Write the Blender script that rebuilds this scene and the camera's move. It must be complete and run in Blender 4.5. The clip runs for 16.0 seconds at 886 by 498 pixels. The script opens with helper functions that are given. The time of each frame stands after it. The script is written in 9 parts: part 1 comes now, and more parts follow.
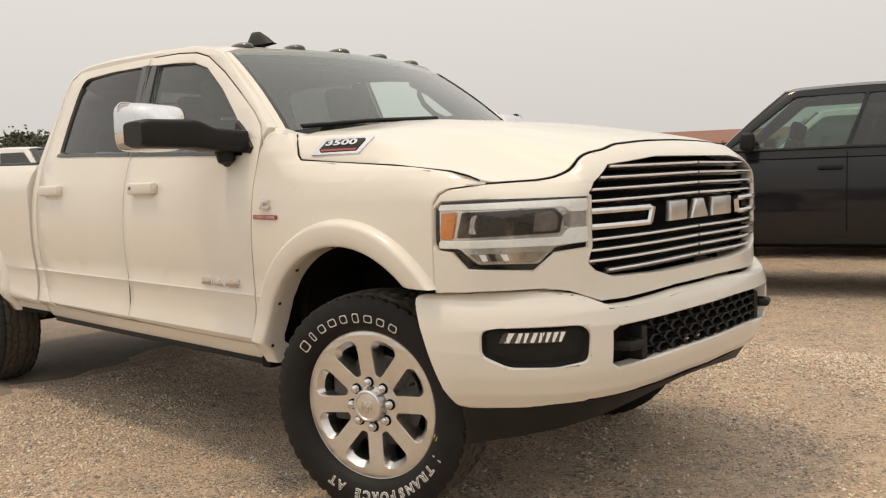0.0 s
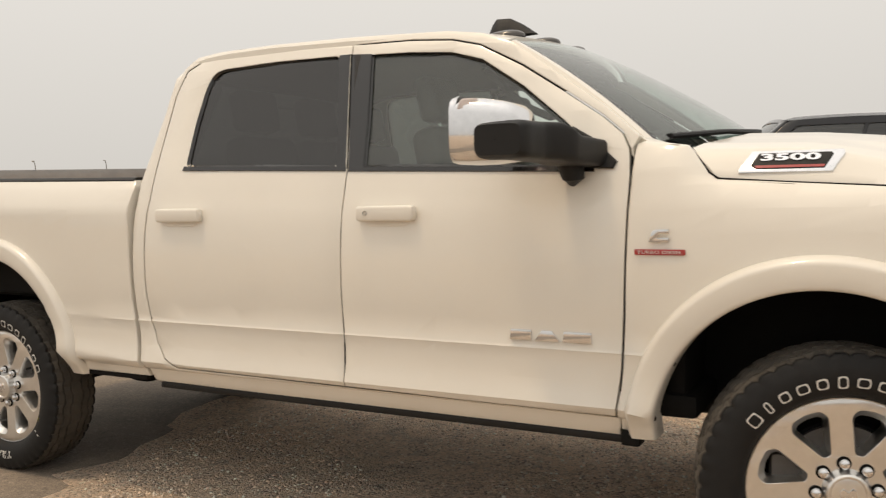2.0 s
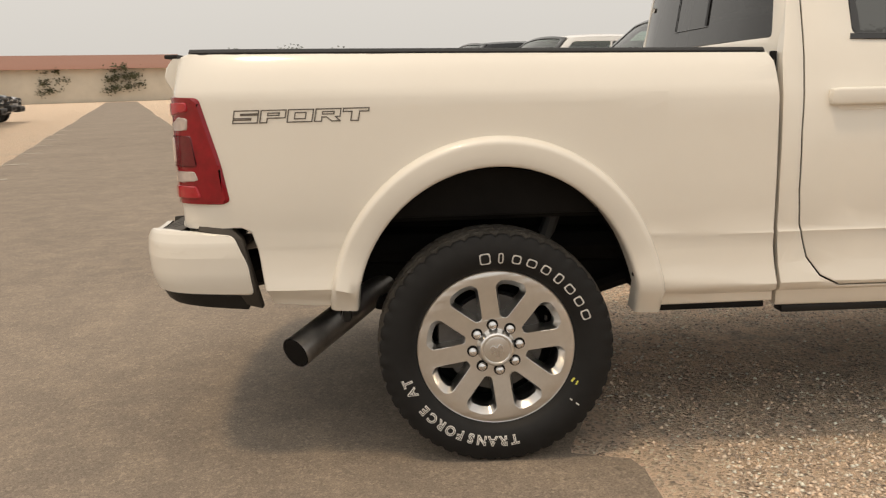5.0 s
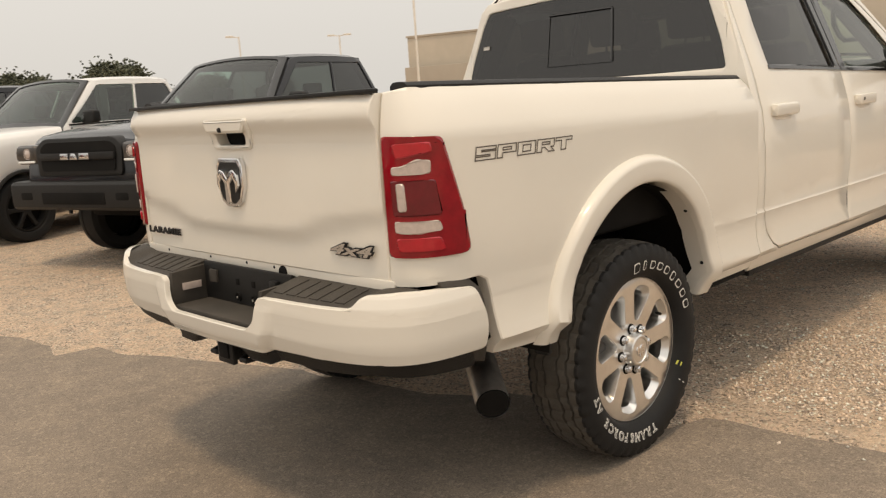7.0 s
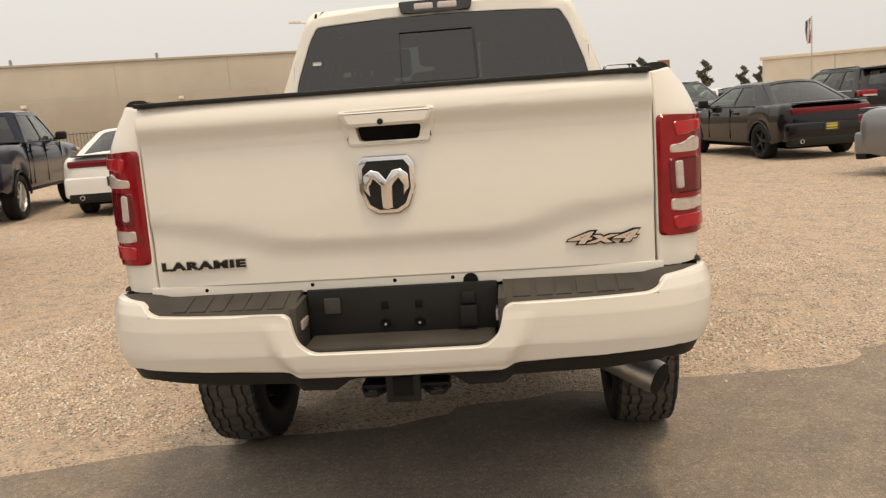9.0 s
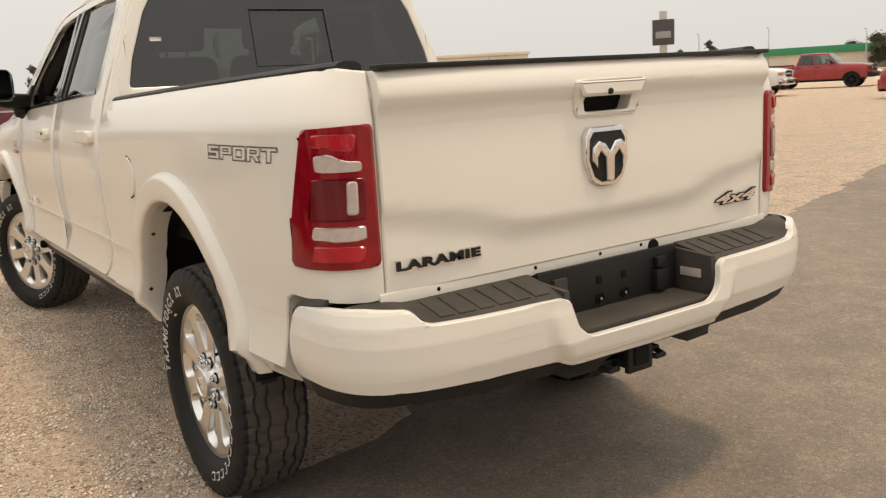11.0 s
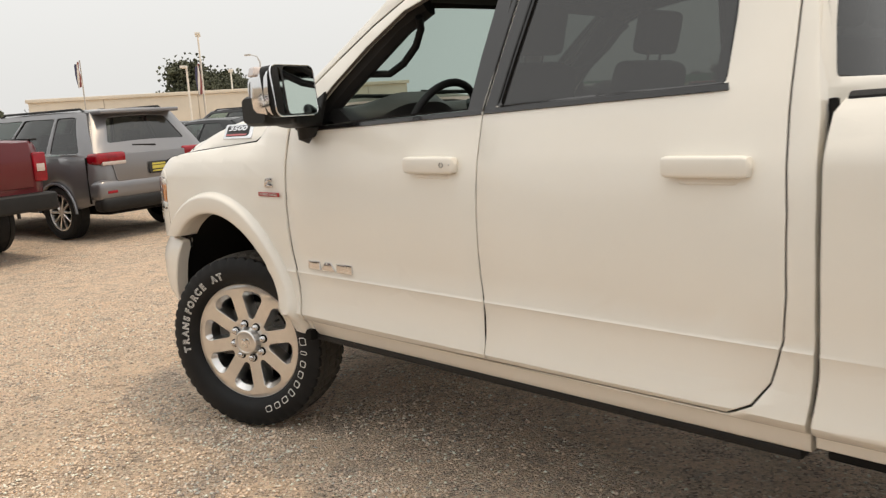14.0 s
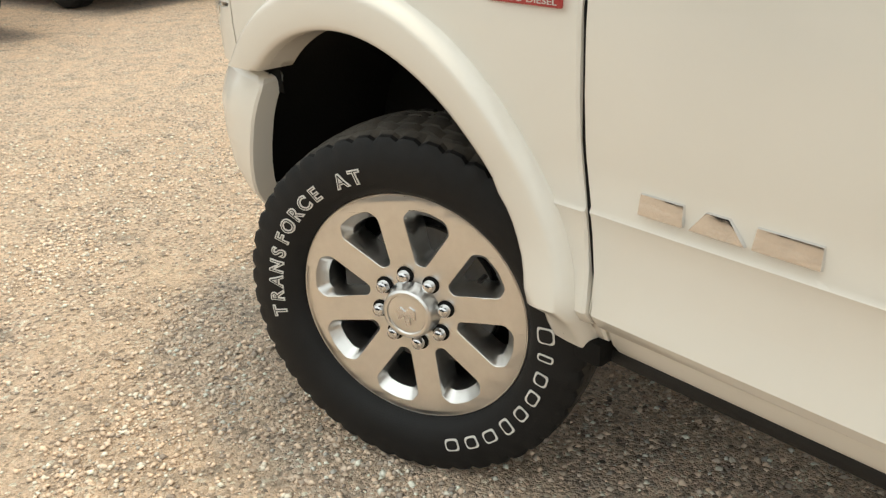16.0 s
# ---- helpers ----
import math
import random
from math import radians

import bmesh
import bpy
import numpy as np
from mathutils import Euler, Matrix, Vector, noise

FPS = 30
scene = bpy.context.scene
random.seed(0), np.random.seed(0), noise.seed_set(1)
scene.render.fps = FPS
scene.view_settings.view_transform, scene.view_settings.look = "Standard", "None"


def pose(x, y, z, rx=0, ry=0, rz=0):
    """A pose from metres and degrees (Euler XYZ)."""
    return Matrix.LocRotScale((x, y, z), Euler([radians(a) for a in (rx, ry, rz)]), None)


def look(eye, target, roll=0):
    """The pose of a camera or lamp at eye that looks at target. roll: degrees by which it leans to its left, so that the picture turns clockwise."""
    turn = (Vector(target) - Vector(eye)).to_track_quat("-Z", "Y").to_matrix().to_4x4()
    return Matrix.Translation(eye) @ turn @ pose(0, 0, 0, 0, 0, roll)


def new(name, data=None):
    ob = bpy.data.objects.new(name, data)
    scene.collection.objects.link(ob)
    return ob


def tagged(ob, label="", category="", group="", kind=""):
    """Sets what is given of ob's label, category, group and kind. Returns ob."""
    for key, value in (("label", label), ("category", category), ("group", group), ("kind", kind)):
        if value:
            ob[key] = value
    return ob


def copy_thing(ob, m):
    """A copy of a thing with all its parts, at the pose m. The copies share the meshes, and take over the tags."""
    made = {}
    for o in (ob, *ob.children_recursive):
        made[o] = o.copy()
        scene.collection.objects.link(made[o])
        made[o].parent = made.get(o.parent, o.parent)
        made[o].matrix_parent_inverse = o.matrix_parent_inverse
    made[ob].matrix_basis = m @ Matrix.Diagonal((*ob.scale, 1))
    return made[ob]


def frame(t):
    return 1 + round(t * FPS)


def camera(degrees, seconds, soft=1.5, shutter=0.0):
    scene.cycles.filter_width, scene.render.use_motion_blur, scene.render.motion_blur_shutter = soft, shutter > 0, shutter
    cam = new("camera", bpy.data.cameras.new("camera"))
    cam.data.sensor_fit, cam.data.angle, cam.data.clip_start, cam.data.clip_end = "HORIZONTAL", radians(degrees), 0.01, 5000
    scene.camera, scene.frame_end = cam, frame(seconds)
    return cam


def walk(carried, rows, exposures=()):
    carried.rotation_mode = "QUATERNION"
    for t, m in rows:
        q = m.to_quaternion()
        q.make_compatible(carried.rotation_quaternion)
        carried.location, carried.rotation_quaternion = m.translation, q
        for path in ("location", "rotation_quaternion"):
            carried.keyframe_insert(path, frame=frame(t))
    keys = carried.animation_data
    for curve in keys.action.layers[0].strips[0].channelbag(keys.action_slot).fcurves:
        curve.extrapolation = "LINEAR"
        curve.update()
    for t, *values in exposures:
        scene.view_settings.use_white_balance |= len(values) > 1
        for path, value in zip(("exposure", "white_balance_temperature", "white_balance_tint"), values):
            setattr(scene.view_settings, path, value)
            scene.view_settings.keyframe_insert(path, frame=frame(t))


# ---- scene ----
cam = camera(55.1, 16.0, 1.25, 0.12)

PATH = [
    (0, (6.158, -3.025, 1.286), (4.813, -1.556, 1.111), -1.9),
    (0.5, (5.704, -3.171, 1.301), (4.512, -1.575, 1.127), -1.5),
    (1, (5.159, -3.384, 1.337), (4.125, -1.679, 1.182), -1.4),
    (1.5, (4.574, -3.468, 1.358), (3.62, -1.716, 1.219), -1.9),
    (2, (3.96, -3.611, 1.335), (3.02, -1.851, 1.204), -1.3),
    (2.5, (3.283, -3.711, 1.33), (2.352, -1.951, 1.134), -1.7),
    (3, (2.585, -3.835, 1.333), (1.723, -2.047, 1.091), -0.9),
    (3.5, (1.854, -3.911, 1.32), (1.123, -2.07, 1.045), -0.2),
    (4, (1.146, -3.95, 1.354), (0.605, -2.048, 1.052), -0.7),
    (4.5, (0.469, -3.99, 1.361), (0.208, -2.035, 1.033), -1.3),
    (4.7, (0.168, -3.931, 1.346), (0.039, -1.968, 0.986), -1.4),
    (6.8, (-2.518, -2.906, 1.41), (-1.243, -1.407, 1.052), -3.8),
    (7, (-2.708, -2.7, 1.431), (-1.335, -1.29, 1.077), -3.8),
    (7.5, (-3.157, -2.195, 1.409), (-1.539, -1.067, 1.081), -3.8),
    (8, (-3.432, -1.601, 1.394), (-1.634, -0.78, 1.089), -4.3),
    (8.5, (-3.606, -0.971, 1.385), (-1.698, -0.456, 1.076), -3.7),
    (9, (-3.634, -0.364, 1.379), (-1.668, -0.189, 1.06), -4.1),
    (9.2, (-3.606, -0.145, 1.393), (-1.636, -0.072, 1.06), -4.0),
    (11.3, (-2.695, 2.12, 1.416), (-1.17, 0.883, 1.035), -3.5),
    (11.5, (-2.531, 2.29, 1.426), (-1.062, 0.987, 1.047), -3.8),
    (12, (-2.122, 2.687, 1.468), (-0.723, 1.299, 1.127), -5.4),
    (12.5, (-1.646, 2.962, 1.464), (-0.276, 1.53, 1.189), -6.9),
    (13, (-1.065, 3.121, 1.466), (0.296, 1.672, 1.256), -6.4),
    (13.5, (-0.449, 3.102, 1.475), (0.922, 1.667, 1.233), -5.6),
    (14, (0.187, 2.98, 1.464), (1.606, 1.611, 1.132), -3.7),
    (14.5, (0.839, 2.798, 1.475), (2.261, 1.462, 1.036), -3.9),
    (15, (1.454, 2.514, 1.455), (2.856, 1.217, 0.863), -4.0),
    (15.5, (1.987, 2.219, 1.383), (3.424, 0.999, 0.714), -2.7),
    (16, (2.386, 1.988, 1.342), (3.745, 0.785, 0.503), -2.1),
]
walk(cam, [(t, look(eye, target, roll)) for t, eye, target, roll in PATH],
     exposures=[(0.0, -0.12, 6500, 10), (4.5, -0.11, 6600, 10), (9.0, 0.03, 6620, 10), (11.5, 0.06, 6480, 10), (12.5, 0.11, 6350, 10), (13.5, 0.10, 6250, 10), (14.5, 0.28, 6120, 6), (15.0, 0.32, 6060, 3), (16.0, 0.40, 6040, 2)])

# hazy, smoky noon: a bright even sky and a high veiled sun
world = bpy.data.worlds.new("hazy_sky")
world.use_nodes = True
scene.world = world
wn, wl = world.node_tree.nodes, world.node_tree.links
SUN_DIR = Vector((-0.25, -0.20, 1.0)).normalized()
sky = wn.new("ShaderNodeTexSky")
sky.sky_type = "NISHITA"
sky.sun_disc = False
sky.sun_elevation = math.asin(SUN_DIR.z)
sky.sun_rotation = math.atan2(SUN_DIR.x, SUN_DIR.y)
sky.dust_density = 8.0
sky_bg = wn["Background"]
wl.new(sky.outputs[0], sky_bg.inputs[0])
sky_bg.inputs[1].default_value = 0.05
haze_bg = wn.new("ShaderNodeBackground")
haze_bg.inputs[0].default_value = (0.803, 0.767, 0.712, 1)
# thick haze is brightest overhead
way = wn.new("ShaderNodeTexCoord")
split = wn.new("ShaderNodeSeparateXYZ")
wl.new(way.outputs["Generated"], split.inputs[0])
rise = wn.new("ShaderNodeMapRange")
rise.inputs["To Min"].default_value = 0.99
rise.inputs["To Max"].default_value = 1.84
wl.new(split.outputs["Z"], rise.inputs["Value"])
wl.new(rise.outputs[0], haze_bg.inputs[1])
sky_mix = wn.new("ShaderNodeMixShader")
sky_mix.inputs[0].default_value = 0.88
wl.new(sky_bg.outputs[0], sky_mix.inputs[1])
wl.new(haze_bg.outputs[0], sky_mix.inputs[2])
wl.new(sky_mix.outputs[0], wn["World Output"].inputs[0])

sun_data = bpy.data.lights.new("sun", "SUN")
sun_data.energy = 1.22
sun_data.angle = radians(6.5)
sun_data.color = (1.0, 0.75, 0.48)
sun = new("sun", sun_data)
sun.matrix_world = look((0, 0, 30) , Vector((0, 0, 30)) - SUN_DIR)

# ---------------------------------------------------------------- materials
def shader(name):
    m = bpy.data.materials.new(name)
    m.use_nodes = True
    nt = m.node_tree
    return m, nt.nodes, nt.links, nt.nodes["Principled BSDF"]


def noise_node(n, l, scale, detail=4.0, rough=0.6, coord=None):
    tex = n.new("ShaderNodeTexNoise")
    tex.inputs["Scale"].default_value = scale
    tex.inputs["Detail"].default_value = detail
    tex.inputs["Roughness"].default_value = rough
    if coord:
        l.new(coord, tex.inputs["Vector"])
    return tex


def ramp_node(n, l, src, stops):
    r = n.new("ShaderNodeValToRGB")
    while len(r.color_ramp.elements) < len(stops):
        r.color_ramp.elements.new(0.5)
    for e, (p, c) in zip(r.color_ramp.elements, stops):
        e.position = p
        e.color = (*c, 1) if len(c) == 3 else c
    l.new(src, r.inputs[0])
    return r


def plain(name, col, rough=0.5, metal=0.0, var=0.12, scale=6.0, bump=0.0, bscale=300.0, coat=0.0, rvar=0.1, spec=0.5):
    """A surface with stains at one scale and grain at another."""
    m, n, l, p = shader(name)
    geo = n.new("ShaderNodeTexCoord").outputs["Object"]
    big = noise_node(n, l, scale, 5, 0.65, geo)
    dark = tuple(max(0.0, c * (1 - var)) for c in col)
    lite = tuple(min(1.0, c * (1 + var)) for c in col)
    r = ramp_node(n, l, big.outputs[0], [(0.3, dark), (0.7, lite)])
    l.new(r.outputs[0], p.inputs["Base Color"])
    p.inputs["Metallic"].default_value = metal
    p.inputs["Specular IOR Level"].default_value = spec
    p.inputs["Coat Weight"].default_value = coat
    p.inputs["Coat Roughness"].default_value = 0.04
    fine = noise_node(n, l, bscale, 3, 0.5, geo)
    mr = n.new("ShaderNodeMapRange")
    mr.inputs["To Min"].default_value = max(0.0, rough - rvar)
    mr.inputs["To Max"].default_value = min(1.0, rough + rvar)
    l.new(big.outputs[0], mr.inputs["Value"])
    l.new(mr.outputs[0], p.inputs["Roughness"])
    if bump:
        b = n.new("ShaderNodeBump")
        b.inputs["Strength"].default_value = bump
        b.inputs["Distance"].default_value = 0.004
        l.new(fine.outputs[0], b.inputs["Height"])
        l.new(b.outputs[0], p.inputs["Normal"])
    return m


def car_paint(name, col, rough=0.38, flake=0.0, metal=0.0, dust=0.12, spec=0.5, coat=0.75):
    """Clear-coated paint with a thin film of road dust."""
    m, n, l, p = shader(name)
    geo = n.new("ShaderNodeTexCoord").outputs["Object"]
    film = noise_node(n, l, 2.3, 6, 0.7, geo)
    speck = noise_node(n, l, 900, 2, 0.5, geo)
    dusty = tuple(c * (1 - dust) + d * dust for c, d in zip(col, (0.42, 0.34, 0.25)))
    r = ramp_node(n, l, film.outputs[0], [(0.35, col), (0.8, dusty)])
    l.new(r.outputs[0], p.inputs["Base Color"])
    p.inputs["Metallic"].default_value = metal
    p.inputs["Roughness"].default_value = rough
    p.inputs["Coat Weight"].default_value = coat
    p.inputs["Specular IOR Level"].default_value = spec
    mr = n.new("ShaderNodeMapRange")
    mr.inputs["To Min"].default_value = 0.03
    mr.inputs["To Max"].default_value = 0.14
    l.new(film.outputs[0], mr.inputs["Value"])
    l.new(mr.outputs[0], p.inputs["Coat Roughness"])
    if flake:
        b = n.new("ShaderNodeBump")
        b.inputs["Strength"].default_value = flake
        b.inputs["Distance"].default_value = 0.0004
        l.new(speck.outputs[0], b.inputs["Height"])
        l.new(b.outputs[0], p.inputs["Normal"])
    return m


def glass(name, tint, gloss=0.02, ior=1.5, veil=0.0, veil_col=(0.3, 0.27, 0.23)):
    """A thin pane: tinted see-through with mirror gloss by Fresnel."""
    m, n, l, p = shader(name)
    n.remove(p)
    tr = n.new("ShaderNodeBsdfTransparent")
    tr.inputs[0].default_value = (*tint, 1)
    gl = n.new("ShaderNodeBsdfGlossy")
    gl.inputs["Roughness"].default_value = gloss
    gl.inputs["Color"].default_value = (0.95, 0.95, 0.95, 1)
    lw = n.new("ShaderNodeLayerWeight")
    lw.inputs[0].default_value = 0.5
    pw = n.new("ShaderNodeMath")
    pw.operation = "POWER"
    pw.inputs[1].default_value = 5.0
    l.new(lw.outputs["Facing"], pw.inputs[0])
    fr = n.new("ShaderNodeMath")
    fr.operation = "MULTIPLY_ADD"
    f0 = ((ior - 1) / (ior + 1)) ** 2 * 1.8
    fr.inputs[1].default_value = 1 - f0
    fr.inputs[2].default_value = f0
    l.new(pw.outputs[0], fr.inputs[0])
    base = tr
    if veil:
        df = n.new("ShaderNodeBsdfDiffuse")
        df.inputs[0].default_value = (*veil_col, 1)
        mv = n.new("ShaderNodeMixShader")
        mv.inputs[0].default_value = veil
        l.new(tr.outputs[0], mv.inputs[1])
        l.new(df.outputs[0], mv.inputs[2])
        base = mv
    mx = n.new("ShaderNodeMixShader")
    l.new(fr.outputs[0], mx.inputs[0])
    l.new(base.outputs[0], mx.inputs[1])
    l.new(gl.outputs[0], mx.inputs[2])
    l.new(mx.outputs[0], n["Material Output"].inputs[0])
    return m


def gravel_material(name, stones):
    """Crushed tan stone: many small coloured chips over sandy fines. stones: for the loose chips themselves."""
    m, n, l, p = shader(name)
    co = n.new("ShaderNodeTexCoord").outputs["Object"]
    broad = noise_node(n, l, 0.9, 6, 0.65, co)
    mid = noise_node(n, l, 3.0, 5, 0.7, co)
    if stones:
        src = n.new("ShaderNodeNewGeometry").outputs["Random Per Island"]
        chips = ramp_node(n, l, src, [(0.0, (0.335, 0.289, 0.248)), (0.3, (0.666, 0.529, 0.406)), (0.55, (0.887, 0.694, 0.521)),
                                      (0.78, (0.758, 0.636, 0.524)), (0.93, (0.920, 0.916, 0.794)), (1.0, (0.483, 0.447, 0.401))])
        l.new(chips.outputs[0], p.inputs["Base Color"])
    else:
        warp = n.new("ShaderNodeVectorMath")
        warp.operation = "MULTIPLY_ADD"
        warp.inputs[1].default_value = (0.03, 0.03, 0.03)
        l.new(mid.outputs["Color"], warp.inputs[0])
        l.new(co, warp.inputs[2])
        v1 = n.new("ShaderNodeTexVoronoi")
        v1.inputs["Scale"].default_value = 85
        v1.inputs["Randomness"].default_value = 1.0
        l.new(warp.outputs[0], v1.inputs["Vector"])
        v2 = n.new("ShaderNodeTexVoronoi")
        v2.inputs["Scale"].default_value = 230
        l.new(warp.outputs[0], v2.inputs["Vector"])
        c1 = ramp_node(n, l, v1.outputs["Color"], [(0.12, (0.189, 0.157, 0.130)), (0.35, (0.588, 0.461, 0.349)), (0.6, (0.809, 0.626, 0.473)),
                                                   (0.78, (0.710, 0.563, 0.445)), (0.9, (0.920, 0.881, 0.733))])
        sand = ramp_node(n, l, broad.outputs[0], [(0.32, (0.773, 0.570, 0.397)), (0.52, (0.819, 0.626, 0.448)), (0.68, (0.556, 0.460, 0.348))])
        mx = n.new("ShaderNodeMix")
        mx.data_type = "RGBA"
        cover = ramp_node(n, l, mid.outputs[0], [(0.32, (0.35,) * 3), (0.62, (0.95,) * 3)])
        l.new(cover.outputs[0], mx.inputs[0])
        l.new(sand.outputs[0], mx.inputs[6])
        l.new(c1.outputs[0], mx.inputs[7])
        tone = noise_node(n, l, 6.5, 5, 0.75, co)
        worn = ramp_node(n, l, tone.outputs[0], [(0.32, (0.66, 0.70, 0.74)), (0.47, (0.98, 0.98, 0.98)), (0.66, (1.08, 1.07, 1.05))])
        mul = n.new("ShaderNodeMix")
        mul.data_type = "RGBA"
        mul.blend_type = "MULTIPLY"
        mul.inputs[0].default_value = 1.0
        l.new(mx.outputs[2], mul.inputs[6])
        l.new(worn.outputs[0], mul.inputs[7])
        l.new(mul.outputs[2], p.inputs["Base Color"])
        add = n.new("ShaderNodeMath")
        add.operation = "MULTIPLY_ADD"
        add.inputs[1].default_value = 0.5
        l.new(v2.outputs["Distance"], add.inputs[0])
        l.new(v1.outputs["Distance"], add.inputs[2])
        b = n.new("ShaderNodeBump")
        b.invert = True
        b.inputs["Strength"].default_value = 1.0
        b.inputs["Distance"].default_value = 0.016
        l.new(add.outputs[0], b.inputs["Height"])
        l.new(b.outputs[0], p.inputs["Normal"])
    p.inputs["Roughness"].default_value = 0.95
    p.inputs["Specular IOR Level"].default_value = 0.2
    return m


def asphalt_material():
    m, n, l, p = shader("old_asphalt")
    co = n.new("ShaderNodeTexCoord").outputs["Object"]
    broad = noise_node(n, l, 0.5, 6, 0.65, co)
    grit = noise_node(n, l, 130, 4, 0.8, co)
    dusty = noise_node(n, l, 4.0, 6, 0.75, co)
    base = ramp_node(n, l, broad.outputs[0], [(0.3, (0.182, 0.148, 0.116)), (0.7, (0.245, 0.199, 0.155))])
    sand = ramp_node(n, l, dusty.outputs[0], [(0.45, (0, 0, 0)), (0.8, (0.55,) * 3)])
    mx = n.new("ShaderNodeMix")
    mx.data_type = "RGBA"
    mx.inputs[7].default_value = (0.36, 0.285, 0.205, 1)
    l.new(sand.outputs[0], mx.inputs[0])
    l.new(base.outputs[0], mx.inputs[6])
    mg = n.new("ShaderNodeMix")
    mg.data_type = "RGBA"
    mg.blend_type = "MULTIPLY"
    mg.inputs[0].default_value = 1.0
    grains = ramp_node(n, l, grit.outputs[0], [(0.33, (0.6,) * 3), (0.5, (1,) * 3), (0.66, (1.4,) * 3)])
    l.new(mx.outputs[2], mg.inputs[6])
    l.new(grains.outputs[0], mg.inputs[7])
    # pale and dark stones showing in the worn binder
    vs = n.new("ShaderNodeTexVoronoi")
    vs.inputs["Scale"].default_value = 75
    l.new(co, vs.inputs["Vector"])
    stones = ramp_node(n, l, vs.outputs["Color"], [(0.18, (0.55,) * 3), (0.30, (1,) * 3), (0.70, (1,) * 3), (0.80, (1.7,) * 3)])
    ms = n.new("ShaderNodeMix")
    ms.data_type = "RGBA"
    ms.blend_type = "MULTIPLY"
    ms.inputs[0].default_value = 0.35
    l.new(mg.outputs[2], ms.inputs[6])
    l.new(stones.outputs[0], ms.inputs[7])
    l.new(ms.outputs[2], p.inputs["Base Color"])
    b = n.new("ShaderNodeBump")
    b.inputs["Strength"].default_value = 0.45
    b.inputs["Distance"].default_value = 0.004
    l.new(grit.outputs[0], b.inputs["Height"])
    l.new(b.outputs[0], p.inputs["Normal"])
    p.inputs["Roughness"].default_value = 0.88
    return m


WHITE = car_paint("pearl_white_paint", (0.80, 0.76, 0.68), 0.42, dust=0.06)
BLACKP = car_paint("black_paint", (0.004, 0.004, 0.005), 0.4, dust=0.006, spec=0.05, coat=0.8)
CHARCOAL = car_paint("charcoal_paint", (0.0085, 0.0092, 0.0125), 0.4, 0.1, 0.0, dust=0.006, spec=0.1, coat=0.8)
WHITE2 = car_paint("plain_white_paint", (0.78, 0.77, 0.75), 0.4, dust=0.08)
RED = car_paint("red_paint", (0.30, 0.012, 0.016), 0.35, dust=0.06)
MAROON = car_paint("dark_red_paint", (0.10, 0.006, 0.010), 0.35, 0.1, 0.1, dust=0.02, spec=0.2)
BLUE = car_paint("dark_blue_paint", (0.006, 0.009, 0.026), 0.35, 0.1, 0.1, dust=0.015, spec=0.1)
SILVER = car_paint("silver_paint", (0.42, 0.42, 0.42), 0.35, 0.1, 0.6, dust=0.10)
GREY = car_paint("grey_metallic_paint", (0.20, 0.20, 0.21), 0.35, 0.1, 0.6, dust=0.10)
PLUM = car_paint("dark_plum_paint", (0.022, 0.011, 0.018), 0.3, 0.1, 0.3, dust=0.03)
CHROME = plain("chrome", (0.76, 0.76, 0.77), 0.10, 1.0, 0.06, 20, rvar=0.05)
POLISHED = plain("polished_aluminium", (0.78, 0.77, 0.75), 0.30, 1.0, 0.05, 18, rvar=0.05)
STEEL = plain("stained_steel", (0.70, 0.67, 0.63), 0.40, 1.0, 0.25, 9, rvar=0.1)
IRON = plain("dull_brake_iron", (0.10, 0.095, 0.09), 0.5, 0.6, 0.25, 14, rvar=0.1)
RUBBER = plain("tyre_rubber", (0.011, 0.0108, 0.0108), 0.62, 0, 0.3, 12, bump=0.2, bscale=260, spec=0.3)
DUSTY_RUBBER = plain("dusty_tread_rubber", (0.070, 0.061, 0.050), 0.85, 0, 0.35, 9, bump=0.3, bscale=200)
BLACKPL = plain("black_plastic", (0.012, 0.0115, 0.011), 0.5, 0, 0.25, 7, bump=0.2, bscale=700, spec=0.3)
DUSTPL = plain("dusty_black_plastic", (0.050, 0.043, 0.035), 0.7, 0, 0.35, 6, bump=0.25, bscale=500)
GLOSSBLK = plain("gloss_black_trim", (0.010, 0.009, 0.009), 0.14, 0, 0.2, 8, coat=0.5, rvar=0.04)
UNDER = plain("chassis_black", (0.008, 0.0075, 0.007), 0.75, 0, 0.4, 5, bump=0.2, bscale=120, spec=0.15)
JOINT = plain("shadow_gap_rubber", (0.008, 0.0075, 0.007), 0.8, spec=0.1)
LETTER_WHITE = plain("tyre_letter_white", (0.74, 0.72, 0.68), 0.6, 0, 0.1, 30)
BADGE_RED = plain("badge_red", (0.36, 0.03, 0.03), 0.35, 0, 0.1, 30, coat=0.4)
DECAL = plain("decal_dark", (0.10, 0.085, 0.07), 0.5, 0, 0.1, 30)
YELLOW = plain("yellow_crayon", (0.62, 0.62, 0.10), 0.7, 0, 0.15, 60)
LENS_RED = plain("red_lens", (0.24, 0.003, 0.010), 0.10, 0, 0.30, 9, coat=0.4, rvar=0.03, spec=0.3)
LENS_DARKRED = plain("dark_red_lens", (0.13, 0.003, 0.010), 0.14, 0, 0.2, 14, coat=0.2, rvar=0.03)
LENS_WHITE = plain("white_light_guide", (0.92, 0.94, 0.93), 0.15, 0, 0.06, 60, coat=1.0, rvar=0.04)
LAMP_SILVER = plain("lamp_silver", (0.74, 0.75, 0.74), 0.22, 0.85, 0.15, 60, coat=0.3, rvar=0.06)
